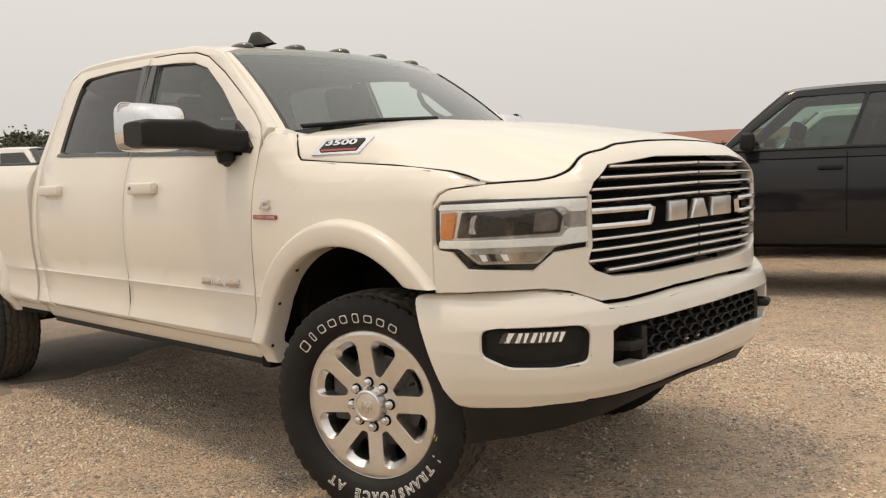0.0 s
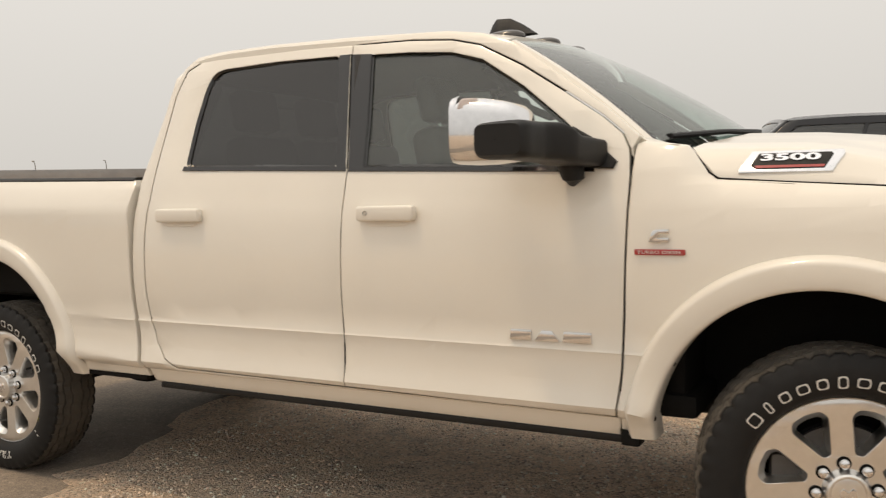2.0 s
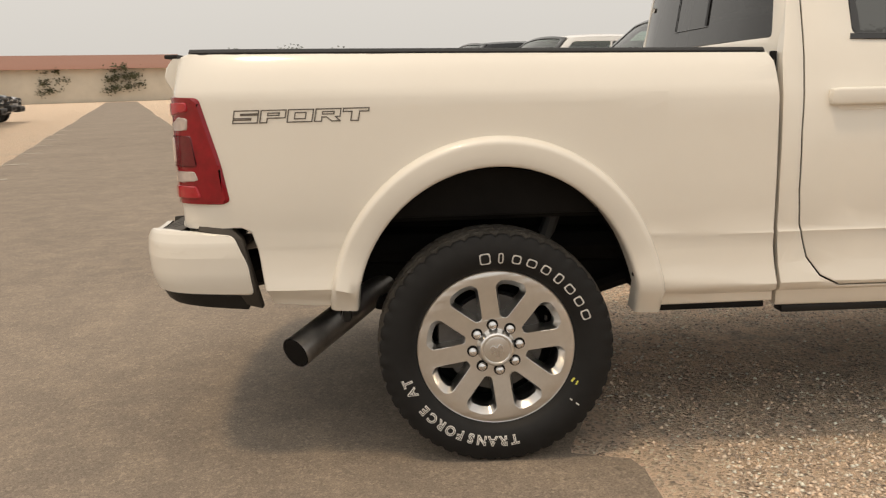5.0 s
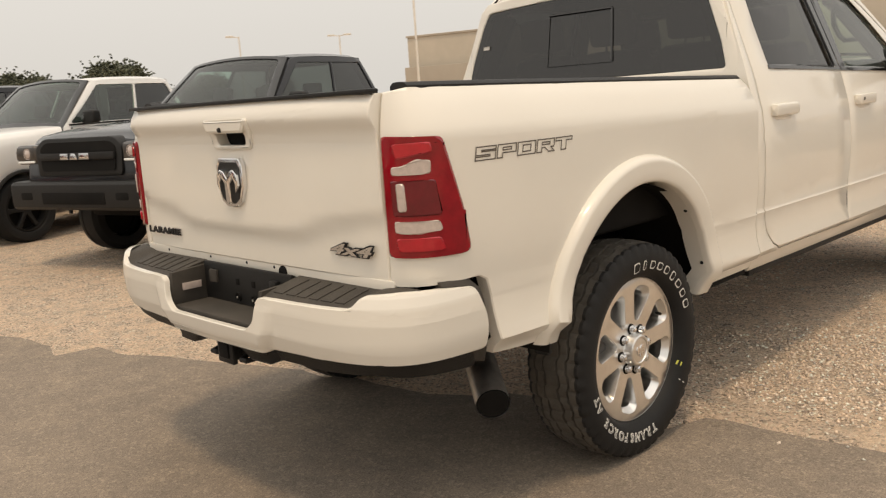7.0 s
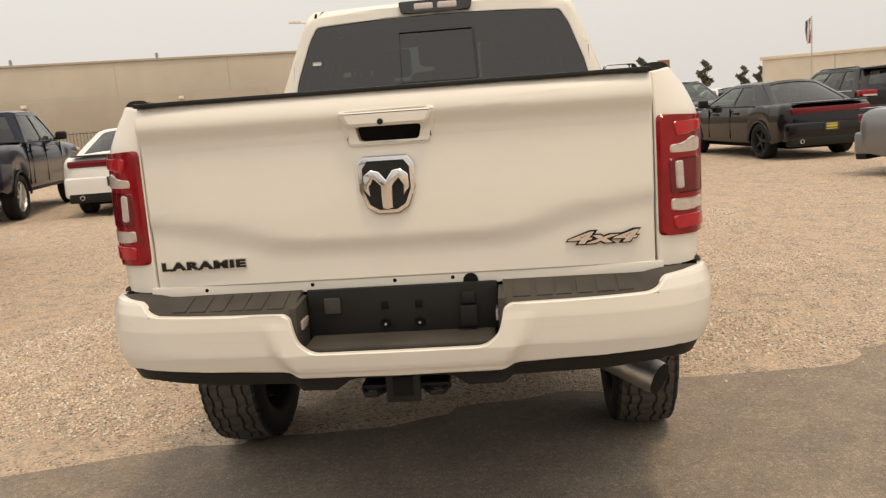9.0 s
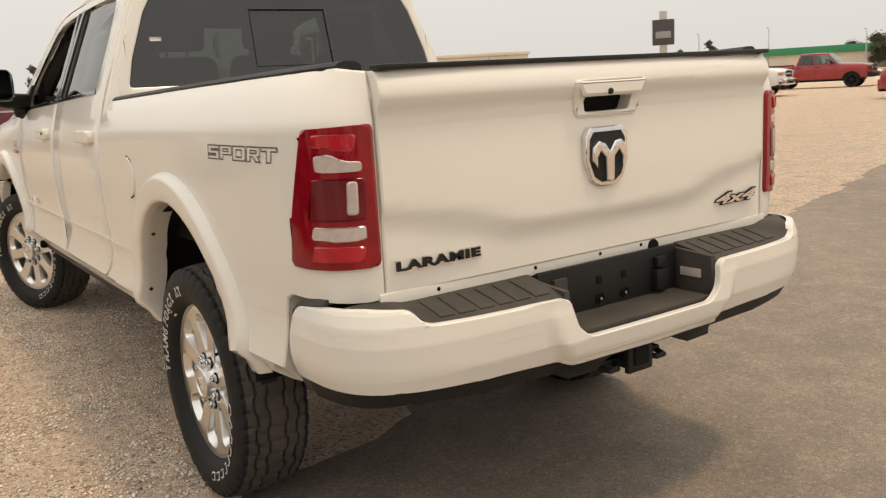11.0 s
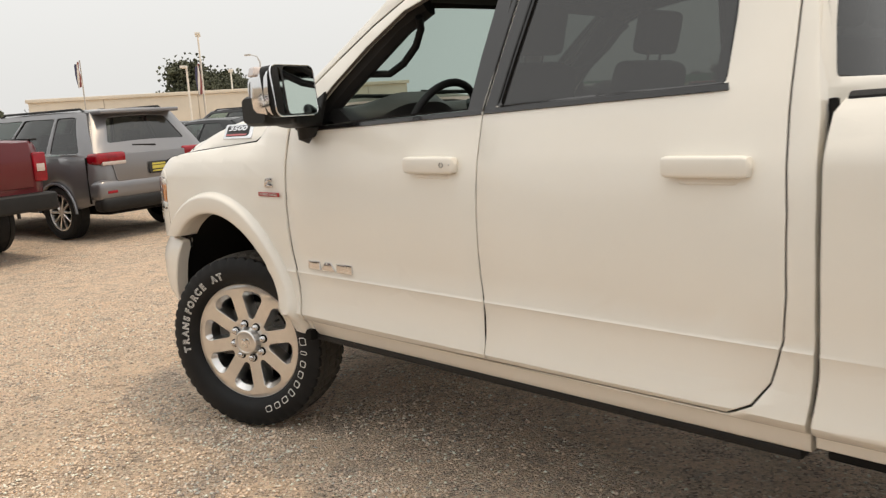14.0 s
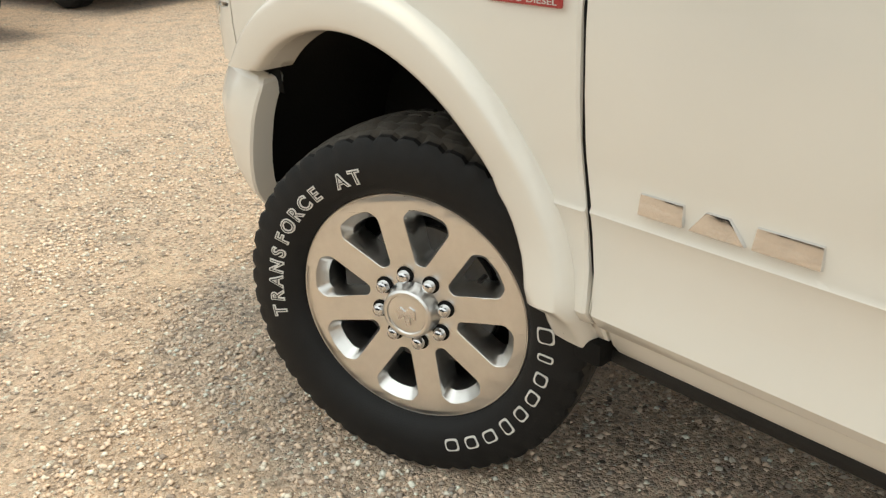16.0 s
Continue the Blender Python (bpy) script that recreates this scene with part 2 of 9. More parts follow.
LENS_BRIGHT = plain("bright_red_lens", (0.42, 0.007, 0.018), 0.10, 0, 0.15, 18, coat=0.4, rvar=0.03)
FOG_LENS = plain("smoked_ribbed_lens", (0.05, 0.046, 0.044), 0.12, 0, 0.3, 90, coat=1.0, rvar=0.05)
LENS_CLEAR = plain("clear_lens", (0.52, 0.44, 0.40), 0.15, 0, 0.12, 60, coat=1.0, rvar=0.05)
LENS_AMBER = plain("amber_lens", (0.62, 0.20, 0.02), 0.18, 0, 0.12, 40, coat=1.0, rvar=0.03)
LAMP_DARK = plain("smoked_lamp_top", (0.035, 0.028, 0.022), 0.3, 0, 0.2, 20, coat=0.6)
PLATE_BLACK = plain("dealer_plate_black", (0.02, 0.02, 0.018), 0.5)
PLATE_YELLOW = plain("dealer_plate_yellow", (0.55, 0.47, 0.08), 0.5)
FABRIC = plain("black_leather", (0.022, 0.020, 0.019), 0.6, 0, 0.2, 10, bump=0.2, bscale=350)
HEADLINER = plain("dark_headliner", (0.05, 0.046, 0.042), 0.9, 0, 0.1, 10)
DASH = plain("dash_vinyl", (0.030, 0.028, 0.027), 0.6, 0, 0.15, 10, bump=0.15, bscale=500)
GLASS_CLEAR = glass("window_glass", (0.72, 0.82, 0.76), 0.01, 1.5, 0.10, (0.40, 0.43, 0.40))
GLASS_WIND = glass("windscreen_glass", (0.62, 0.74, 0.69), 0.01, 1.6, 0.17, (0.36, 0.42, 0.40))
GLASS_DARK = glass("privacy_glass", (0.10, 0.105, 0.10), 0.01, 1.5, 0.10, (0.10, 0.09, 0.08))
GLASS_LAMP = glass("lamp_glass", (0.97, 0.97, 0.96), 0.02, 1.45)
MIRROR = plain("mirror_glass", (0.85, 0.85, 0.84), 0.03, 1.0, 0.02, 10, rvar=0.01)
# grey for the painted lighter end of the projector bowl
LAMP_GREY = plain("lamp_sheen_grey", (0.22, 0.20, 0.185), 0.25, 0.5, 0.2, 40, coat=0.5, rvar=0.06)
REFLECTOR = plain("lamp_reflector", (0.70, 0.68, 0.64), 0.18, 1.0, 0.15, 60, rvar=0.06)
CAR_GLASS = glass("car_glass", (0.50, 0.62, 0.56), 0.01, 1.5, 0.06, (0.3, 0.32, 0.3))
CAR_PRIVACY = glass("car_privacy_glass", (0.13, 0.14, 0.135), 0.01, 1.5, 0.06, (0.10, 0.10, 0.095))
BG_GLASS = plain("far_car_glass", (0.035, 0.042, 0.042), 0.06, 0, 0.3, 3, coat=1.0, rvar=0.02)
CONCRETE = plain("tilt_up_wall_beige", (0.45, 0.405, 0.335), 0.85, 0, 0.08, 0.25, bump=0.2, bscale=30)
CONCRETE2 = plain("tilt_up_wall_grey", (0.38, 0.335, 0.275), 0.85, 0, 0.08, 0.25, bump=0.2, bscale=30)
STUCCO = plain("pale_stucco", (0.60, 0.55, 0.46), 0.85, 0, 0.08, 0.4)
GREENBAND = plain("green_fascia", (0.03, 0.22, 0.10), 0.6)
METALGREY = plain("grey_metal_cladding", (0.27, 0.27, 0.27), 0.5, 0.3, 0.1, 1.0)
POLE = plain("painted_pole", (0.42, 0.40, 0.37), 0.5, 0.2, 0.1, 3)
POLEWHITE = plain("pale_lamp_head", (0.66, 0.63, 0.57), 0.5, 0, 0.08, 5)
LEAF = plain("oak_foliage", (0.072, 0.078, 0.045), 0.75, 0, 0.45, 1.2)
LEAF2 = plain("grey_green_foliage", (0.085, 0.088, 0.045), 0.8, 0, 0.4, 1.0)
BARK = plain("bark", (0.085, 0.062, 0.045), 0.9, 0, 0.3, 4, bump=0.5, bscale=20)
PAINTLINE = plain("worn_white_paint", (0.52, 0.48, 0.41), 0.8, 0, 0.25, 14)
FLAG_RED = plain("flag_red_cloth", (0.22, 0.07, 0.07), 0.8)
FLAG_WHITE = plain("flag_white_cloth", (0.62, 0.60, 0.57), 0.8)
FLAG_BLUE = plain("flag_blue_cloth", (0.05, 0.055, 0.11), 0.8)
BRICK_RED = plain("red_brown_roof", (0.25, 0.12, 0.08), 0.8)
GRAVEL = gravel_material("gravel_ground", False)
CHIPS = gravel_material("gravel_chips", True)
ASPHALT = asphalt_material()

# ---------------------------------------------------------------- mesh helpers
from mathutils.geometry import tessellate_polygon


def interp(x, xs, ys):
    return float(np.interp(x, xs, ys))


def part(name, bm, mat, parent=None, label="", sharp=35, smooth=True, m=None):
    """One bmesh as one mesh object, under a thing or a part."""
    me = bpy.data.meshes.new(name)
    if smooth:
        for f in bm.faces:
            f.smooth = True
    bm.to_mesh(me)
    bm.free()
    if smooth:
        me.set_sharp_from_angle(angle=radians(sharp))
    me.materials.append(mat)
    return put(name, me, parent, label, m)


def put(name, me, parent=None, label="", m=None):
    ob = new(name, me)
    if parent:
        ob.parent = parent
    if m is not None:
        ob.matrix_basis = m
    if label:
        ob["label"] = label
    return ob


def thing(name, label, category, m=None, group=""):
    ob = new(name)
    if m is not None:
        ob.matrix_basis = m
    return tagged(ob, label, category, group)


def flipped(bm):
    """A copy mirrored across y = 0."""
    b = bm.copy()
    for v in b.verts:
        v.co.y = -v.co.y
    bmesh.ops.reverse_faces(b, faces=b.faces)
    return b


def pair(name, bm, mat, parent, label="", sharp=35):
    """The same part on both sides of the car: the given one at negative y, and its mirror image."""
    other = flipped(bm)
    return part(name, bm, mat, parent, label, sharp), part(name, other, mat, parent, label, sharp)


def box(x0, x1, y0, y1, z0, z1, bev=0.008, seg=2):
    bm = bmesh.new()
    bmesh.ops.create_cube(bm, size=1)
    for v in bm.verts:
        v.co = Vector(((x0 + x1) / 2 + v.co.x * (x1 - x0), (y0 + y1) / 2 + v.co.y * (y1 - y0), (z0 + z1) / 2 + v.co.z * (z1 - z0)))
    if bev:
        bev = min(bev, 0.45 * min(abs(x1 - x0), abs(y1 - y0), abs(z1 - z0)))
        bmesh.ops.bevel(bm, geom=bm.edges[:], offset=bev, segments=seg, affect="EDGES", profile=0.6)
    return bm


def merge(*bms):
    out = bms[0]
    for b in bms[1:]:
        me = bpy.data.meshes.new("join")
        b.to_mesh(me)
        b.free()
        out.from_mesh(me)
        bpy.data.meshes.remove(me)
    return out


def moved(bm, m):
    bmesh.ops.transform(bm, matrix=m, verts=bm.verts)
    return bm


def prism(pts, put_at, depth, bev=0.004, seg=2):
    """A flat shape of (u, v) points, thickened: put_at(u, v, d) gives the place, d from 0 to depth."""
    bm = bmesh.new()
    low = [bm.verts.new(put_at(u, v, 0)) for u, v in pts]
    top = [bm.verts.new(put_at(u, v, depth)) for u, v in pts]
    bm.faces.new(top)
    bm.faces.new(list(reversed(low)))
    k = len(pts)
    for i in range(k):
        bm.faces.new((low[i], low[(i + 1) % k], top[(i + 1) % k], top[i]))
    bmesh.ops.recalc_face_normals(bm, faces=bm.faces)
    if bev:
        rim = [e for e in bm.edges if all(v in top for v in e.verts)]
        bmesh.ops.bevel(bm, geom=rim, offset=bev, segments=seg, affect="EDGES", profile=0.6)
    return bm


def rounded(pts, r=0.03, k=4):
    """The same outline with its corners rounded."""
    out, n = [], len(pts)
    for i in range(n):
        a, b, c = Vector(pts[i - 1]), Vector(pts[i]), Vector(pts[(i + 1) % n])
        rr = min(r, 0.45 * (a - b).length, 0.45 * (c - b).length)
        p, q = b + (a - b).normalized() * rr, b + (c - b).normalized() * rr
        for j in range(k + 1):
            t = j / k
            out.append(tuple((1 - t) ** 2 * p + 2 * t * (1 - t) * b + t * t * q))
    return out


def sheet(outline, fn, us=(), vs=(), holes=(), rim=0.006, t=0.025, d=0.0, roll=0.004):
    """A curved panel: an outline of (u, v) with holes, laid on fn(u, v, depth), with rolled edges and a flange of depth t."""
    bm = bmesh.new()
    loops = [[Vector((u, v, 0)) for u, v in loop] for loop in (outline, *holes)]
    flat = [p for loop in loops for p in loop]
    vv = [bm.verts.new(p) for p in flat]
    for tri in tessellate_polygon(loops):
        try:
            bm.faces.new([vv[i] for i in tri])
        except ValueError:
            pass
    for axis, cuts in ((0, us), (1, vs)):
        for c in cuts:
            co = Vector((c, 0, 0)) if axis == 0 else Vector((0, c, 0))
            no = Vector((1, 0, 0)) if axis == 0 else Vector((0, 1, 0))
            bmesh.ops.bisect_plane(bm, geom=bm.verts[:] + bm.edges[:] + bm.faces[:], dist=1e-5, plane_co=co, plane_no=no)
    bmesh.ops.recalc_face_normals(bm, faces=bm.faces)
    if rim:
        bmesh.ops.inset_region(bm, faces=bm.faces[:], use_boundary=True, use_even_offset=True, thickness=rim, depth=0)
    edge = [e for e in bm.edges if len(e.link_faces) == 1]
    lip = {v for e in edge for v in e.verts}
    back = set()
    if t:
        made = bmesh.ops.extrude_edge_only(bm, edges=edge)["geom"]
        back = {g for g in made if isinstance(g, bmesh.types.BMVert)}
    first = max(bm.faces, key=lambda f: f.calc_area()) if bm.faces else None
    probe = first.calc_center_median().copy()
    for v in bm.verts:
        depth = d - t if v in back else (d - roll if v in lip else d)
        v.co = fn(v.co.x, v.co.y, depth)
    first.normal_update()
    out = Vector(fn(probe.x, probe.y, 0.01)) - Vector(fn(probe.x, probe.y, 0))
    if first.normal.dot(out) < 0:
        bmesh.ops.reverse_faces(bm, faces=bm.faces)
    return bm


def grid(fn, nu, nv, close_u=False, close_v=False):
    """A surface through fn(a, b), a and b from 0 to 1."""
    bm = bmesh.new()
    rows = [[bm.verts.new(fn(i / (nu if close_u else nu - 1), j / (nv if close_v else nv - 1))) for j in range(nv)] for i in range(nu)]
    for i in range(nu if close_u else nu - 1):
        for j in range(nv if close_v else nv - 1):
            a, b = rows[i], rows[(i + 1) % nu]
            bm.faces.new((a[j], b[j], b[(j + 1) % nv], a[(j + 1) % nv]))
    return bm


def slab(fn, nu, nv, thick):
    """A curved plate: a grid with its edges turned down by the vector thick."""
    bm = grid(fn, nu, nv)
    edge = [e for e in bm.edges if len(e.link_faces) == 1]
    made = bmesh.ops.extrude_edge_only(bm, edges=edge)["geom"]
    for g in made:
        if isinstance(g, bmesh.types.BMVert):
            g.co += Vector(thick)
    bmesh.ops.recalc_face_normals(bm, faces=bm.faces)
    return bm


def lathe(profile, n=48, axis="x"):
    """A body of revolution from (radius, along) pairs."""
    def fn(a, b):
        k = b * (len(profile) - 1)
        r, h = profile[int(round(k))]
        th = 2 * math.pi * a
        c, s = r * math.cos(th), r * math.sin(th)
        return {"x": (h, c, s), "y": (c, h, s), "z": (c, s, h)}[axis]
    bm = grid(fn, n, len(profile), close_u=True)
    bmesh.ops.recalc_face_normals(bm, faces=bm.faces)
    return bm


def tube(path, r, n=10, caps=True):
    """A round bar along a path of points; r may be a list."""
    pts = [Vector(p) for p in path]
    rs = r if isinstance(r, (list, tuple)) else [r] * len(pts)
    bm, rings, side = bmesh.new(), [], None
    for i, p in enumerate(pts):
        way = (pts[min(i + 1, len(pts) - 1)] - pts[max(i - 1, 0)]).normalized()
        side = way.orthogonal().normalized() if side is None else (side - way * side.dot(way)).normalized()
        up = way.cross(side)
        rings.append([bm.verts.new(p + rs[i] * (math.cos(2 * math.pi * k / n) * side + math.sin(2 * math.pi * k / n) * up)) for k in range(n)])
    for a, b in zip(rings, rings[1:]):
        for k in range(n):
            bm.faces.new((a[k], a[(k + 1) % n], b[(k + 1) % n], b[k]))
    if caps:
        bm.faces.new(list(reversed(rings[0])))
        bm.faces.new(rings[-1])
    return bm


def lettering(text, size, depth, offset=0.0, shear=0.0, spacing=1.0, bold=0.0):
    """A word as a bmesh in the x, y plane, centred, rising to depth."""
    cu = bpy.data.curves.new("word", "FONT")
    cu.body, cu.size, cu.extrude, cu.offset, cu.shear = text, size, depth / 2, offset + bold, shear
    cu.align_x, cu.align_y, cu.space_character, cu.resolution_u = "CENTER", "CENTER", spacing, 3
    ob = bpy.data.objects.new("word", cu)
    scene.collection.objects.link(ob)
    me = bpy.data.meshes.new_from_object(ob.evaluated_get(bpy.context.evaluated_depsgraph_get()))
    bm = bmesh.new()
    bm.from_mesh(me)
    bpy.data.objects.remove(ob)
    bpy.data.meshes.remove(me)
    bpy.data.curves.remove(cu)
    return bm


def stretched(bm, width, height):
    """Scales a flat word to a width and height."""
    xs, ys = [v.co.x for v in bm.verts], [v.co.y for v in bm.verts]
    cx, cy = (max(xs) + min(xs)) / 2, (max(ys) + min(ys)) / 2
    kx, ky = width / (max(xs) - min(xs)), height / (max(ys) - min(ys))
    for v in bm.verts:
        v.co.x, v.co.y = (v.co.x - cx) * kx, (v.co.y - cy) * ky
    return bm


def block_letters(widths, height, gap, depth):
    """Plain raised blocks in place of a maker's letters, in a row, centred: one bmesh a block."""
    total = sum(widths) + gap * (len(widths) - 1)
    out, x = [], -total / 2
    for i, w in enumerate(widths):
        h = height / 2
        lean = 0.30 * w if i == 1 else 0.05 * w
        pts = [(x, -h), (x + lean, h), (x + w - (lean if i == 1 else 0.0), h), (x + w, -h)]
        out.append(prism(pts, lambda u, v, d: Vector((u, v, d)), depth, min(0.45 * depth, 0.14 * height), 2))
        x += w + gap
    return out

# ---------------------------------------------------------------- the white pickup
truck = thing("pickup_truck", "pearl white crew cab heavy-duty pickup truck parked on gravel", "pickup truck")
WHEELBASE = 3.79

# upright profile of the flank: half width over height
PROF_Z = (0.46, 0.50, 0.54, 0.585, 0.60, 0.625, 0.66, 0.70, 0.76, 0.796, 0.806, 0.816, 0.90, 1.00, 1.10, 1.20, 1.27, 1.30, 1.34, 1.40, 1.465)
PROF_Y = (0.80, 0.875, 0.905, 0.922, 0.955, 0.970, 0.962, 0.955, 0.953, 0.9565, 0.9605, 0.9555, 0.965, 0.970, 0.969, 0.961, 0.951, 0.943, 0.932, 0.916, 0.895)
VS = PROF_Z[1:]


def flank(z):
    if z > 1.465:
        return 0.895 - 0.374 * (z - 1.465) - 0.10 * max(0.0, z - 1.88) - 3.2 * max(0.0, z - 1.93) ** 2
    return interp(z, PROF_Z, PROF_Y)


def side(x, z, d):
    """A place on the right flank of the cab, d proud."""
    return Vector((x, -(flank(z) + d), z))


class Plan:
    """A curve in plan by which a flank turns the corner of the car: u is the run along it."""

    def __init__(self, pts, u0, heart):
        self.heart = Vector(heart)
        fine = []
        for i in range(len(pts) - 1):
            p0, p1, p2, p3 = (Vector(pts[max(0, min(len(pts) - 1, i + k))]) for k in (-1, 0, 1, 2))
            for j in range(20):
                t = j / 20
                fine.append(0.5 * (2 * p1 + (p2 - p0) * t + (2 * p0 - 5 * p1 + 4 * p2 - p3) * t * t + (3 * p1 - p0 - 3 * p2 + p3) * t ** 3))
        fine.append(Vector(pts[-1]))
        self.pts = fine
        run = [u0]
        for a, b in zip(fine, fine[1:]):
            run.append(run[-1] + (b - a).length)
        self.run = run

    def at(self, u):
        x = interp(u, self.run, [p.x for p in self.pts])
        y = interp(u, self.run, [p.y for p in self.pts])
        e = 0.01
        a = Vector((interp(u - e, self.run, [p.x for p in self.pts]), interp(u - e, self.run, [p.y for p in self.pts])))
        b = Vector((interp(u + e, self.run, [p.x for p in self.pts]), interp(u + e, self.run, [p.y for p in self.pts])))
        w = (b - a)
        w = w.normalized() if w.length > 1e-9 else Vector((1, 0))
        p, n = Vector((x, y)), Vector((w.y, -w.x))
        return p, n if n.dot(p - self.heart) > 0 else -n

    def find(self, x, y):
        k = min(range(len(self.pts)), key=lambda i: (self.pts[i] - Vector((x, y))).length)
        return self.run[k]


def whole(fn, mid):
    """Carries a right-hand surface past the car's middle by mirroring."""
    def both(u, z, d):
        if u <= mid:
            return fn(u, z, d)
        p = fn(2 * mid - u, z, d)
        return Vector((p.x, -p.y, p.z))
    return both


def mirrored(pts, mid):
    return [(2 * mid - u, v) for u, v in reversed(pts)]


# --- doors and cab
REAR_CUT = [(1.235, 0.612), (1.165, 0.648), (1.118, 0.712), (1.085, 0.83), (1.074, 0.95), (1.074, 1.15), (1.090, 1.40), (1.098, 1.60), (1.108, 1.80), (1.14, 1.905)]
TOP_CUT = [(1.21, 1.942), (1.35, 1.952), (1.66, 1.953), (2.02, 1.936), (2.30, 1.926), (2.478, 1.908), (2.60, 1.876), (2.78, 1.782), (2.954, 1.672), (3.10, 1.575), (3.172, 1.515)]
FRONT_CUT = [(3.198, 1.462), (3.206, 1.38), (3.200, 1.13), (3.194, 0.93), (3.182, 0.76), (3.162, 0.597)]
B_LOW, B_BELT, B_TOP = (2.104, 0.606), (2.108, 1.432), (2.022, 1.936)
cab_outline = [(1.035, 0.525), (1.6, 0.520), (2.3, 0.517), (3.158, 0.512), (3.172, 0.585), (3.192, 0.76), (3.205, 0.95), (3.212, 1.15), (3.216, 1.38), (3.212, 1.47),
               (3.226, 1.505), (3.10, 1.615), (2.90, 1.756), (2.73, 1.876), (2.60, 1.925), (2.45, 1.95), (2.0, 1.976), (1.6, 1.988), (1.3, 1.986), (1.17, 1.970),
               (1.115, 1.92), (1.090, 1.84), (1.058, 1.68), (1.030, 1.50), (1.012, 1.40), (1.003, 1.20), (1.000, 1.00), (1.003, 0.85), (1.015, 0.68), (1.028, 0.57)]
grown = [(1.232, 0.606), (1.160, 0.643), (1.112, 0.710), (1.079, 0.83), (1.068, 0.95), (1.068, 1.15), (1.084, 1.40), (1.092, 1.60), (1.102, 1.80), (1.134, 1.910),
         (1.208, 1.948), (1.35, 1.958), (1.66, 1.959), (2.02, 1.942), (2.30, 1.932), (2.480, 1.914), (2.603, 1.882), (2.784, 1.788), (2.958, 1.678), (3.104, 1.581), (3.176, 1.521),
         (3.204, 1.464), (3.2105, 1.38), (3.206, 1.13), (3.2, 0.93), (3.187, 0.76), (3.167, 0.591), (2.6, 0.594), (2.1, 0.600), (1.6, 0.604)]
us_cab = [1.05, 1.15, 1.4, 1.7, 2.0, 2.3, 2.6, 2.8, 3.0]
VS_UP = (1.60, 1.75, 1.85, 1.90, 1.93, 1.95, 1.97)
def cab_wall(x, z, d):
    """The flank, sunk where the wing laps over it."""
    return side(x, z, d - 0.022 * interp(x, (3.165, 3.192), (0, 1)) * interp(z, (1.44, 1.47), (1, 0)))


pair("cab_side", sheet(cab_outline, cab_wall, us_cab + [3.16, 3.18, 3.195], VS + VS_UP, [grown], rim=0.003, t=0.05, roll=0.002), WHITE, truck)

front_win = [(2.176, 1.444), (2.158, 1.62), (2.120, 1.888), (2.30, 1.880), (2.485, 1.862), (2.62, 1.822), (2.80, 1.706), (2.967, 1.572), (3.06, 1.486), (3.085, 1.440), (3.08, 1.408), (2.6, 1.427)]
rear_win = rounded([(1.262, 1.470), (1.262, 1.66), (1.275, 1.80), (1.284, 1.838), (1.298, 1.868), (1.322, 1.889), (1.362, 1.898), (1.66, 1.905), (1.972, 1.898), (2.028, 1.62), (2.060, 1.447), (1.66, 1.458)], 0.025, 3)
front_door = [(2.107, 0.606), (2.6, 0.600)] + FRONT_CUT[::-1] + TOP_CUT[::-1][:7] + [(2.0255, 1.936), (2.1105, 1.432)]
rear_door = [(2.102, 0.606), (2.1055, 1.432), (2.0205, 1.936)] + TOP_CUT[::-1][8:] + REAR_CUT[::-1] + [(1.6, 0.610)]
us_door = [1.3, 1.6, 1.9, 2.2, 2.5, 2.8, 3.05]
doors_f = pair("front_door", sheet(front_door, side, us_door, VS + VS_UP, [front_win], rim=0.003, t=0.03, roll=0.002), WHITE, truck)
doors_r = pair("rear_door", sheet(rear_door, side, us_door, VS + VS_UP, [rear_win], rim=0.003, t=0.03, roll=0.002), WHITE, truck)


def window(name, outline, mat, parents, label, sides=(0, 1)):
    bm = sheet(outline, side, us_door, VS + VS_UP, rim=0, t=0, d=-0.014)
    halves = (bm, flipped(bm))
    for k in sides:
        part(name, halves[k].copy(), mat, parents[k], label)


window("window_pane", [(u, v) for u, v in rear_win], GLASS_DARK, doors_r, "dark privacy glass")
window("window_pane", [(u, v) for u, v in front_win], GLASS_CLEAR, doors_f, "clear greenish side glass", (0,))
# black pillar cover, waist moulding and window rubbers
for parents, pts in ((doors_f, [(2.112, 1.434), (2.181, 1.432), (2.163, 1.62), (2.124, 1.893), (2.03, 1.900)]),
                     (doors_r, [(2.104, 1.434), (2.053, 1.436), (2.021, 1.62), (1.965, 1.903), (2.022, 1.902)])):
    bm = sheet(pts, side, (), VS_UP, rim=0.003, t=0.012, d=0.002)
    for k, b in enumerate((bm, flipped(bm))):
        part("pillar_cover", b, GLOSSBLK, parents[k], "satin black pillar cover")
for parents, a, b in ((doors_f, (2.112, 1.434), (3.09, 1.402)), (doors_r, (1.25, 1.464), (2.103, 1.435))):
    pts = [(a[0], a[1] - 0.008), (b[0], b[1] - 0.008), (b[0] - 0.005, b[1] + 0.012), (a[0] + 0.005, a[1] + 0.012)]
    bm = sheet(pts, side, us_door, (), rim=0.003, t=0.015, d=0.006)
    for k, c in enumerate((bm, flipped(bm))):
        part("waist_moulding", c, GLOSSBLK, parents[k], "black window moulding")


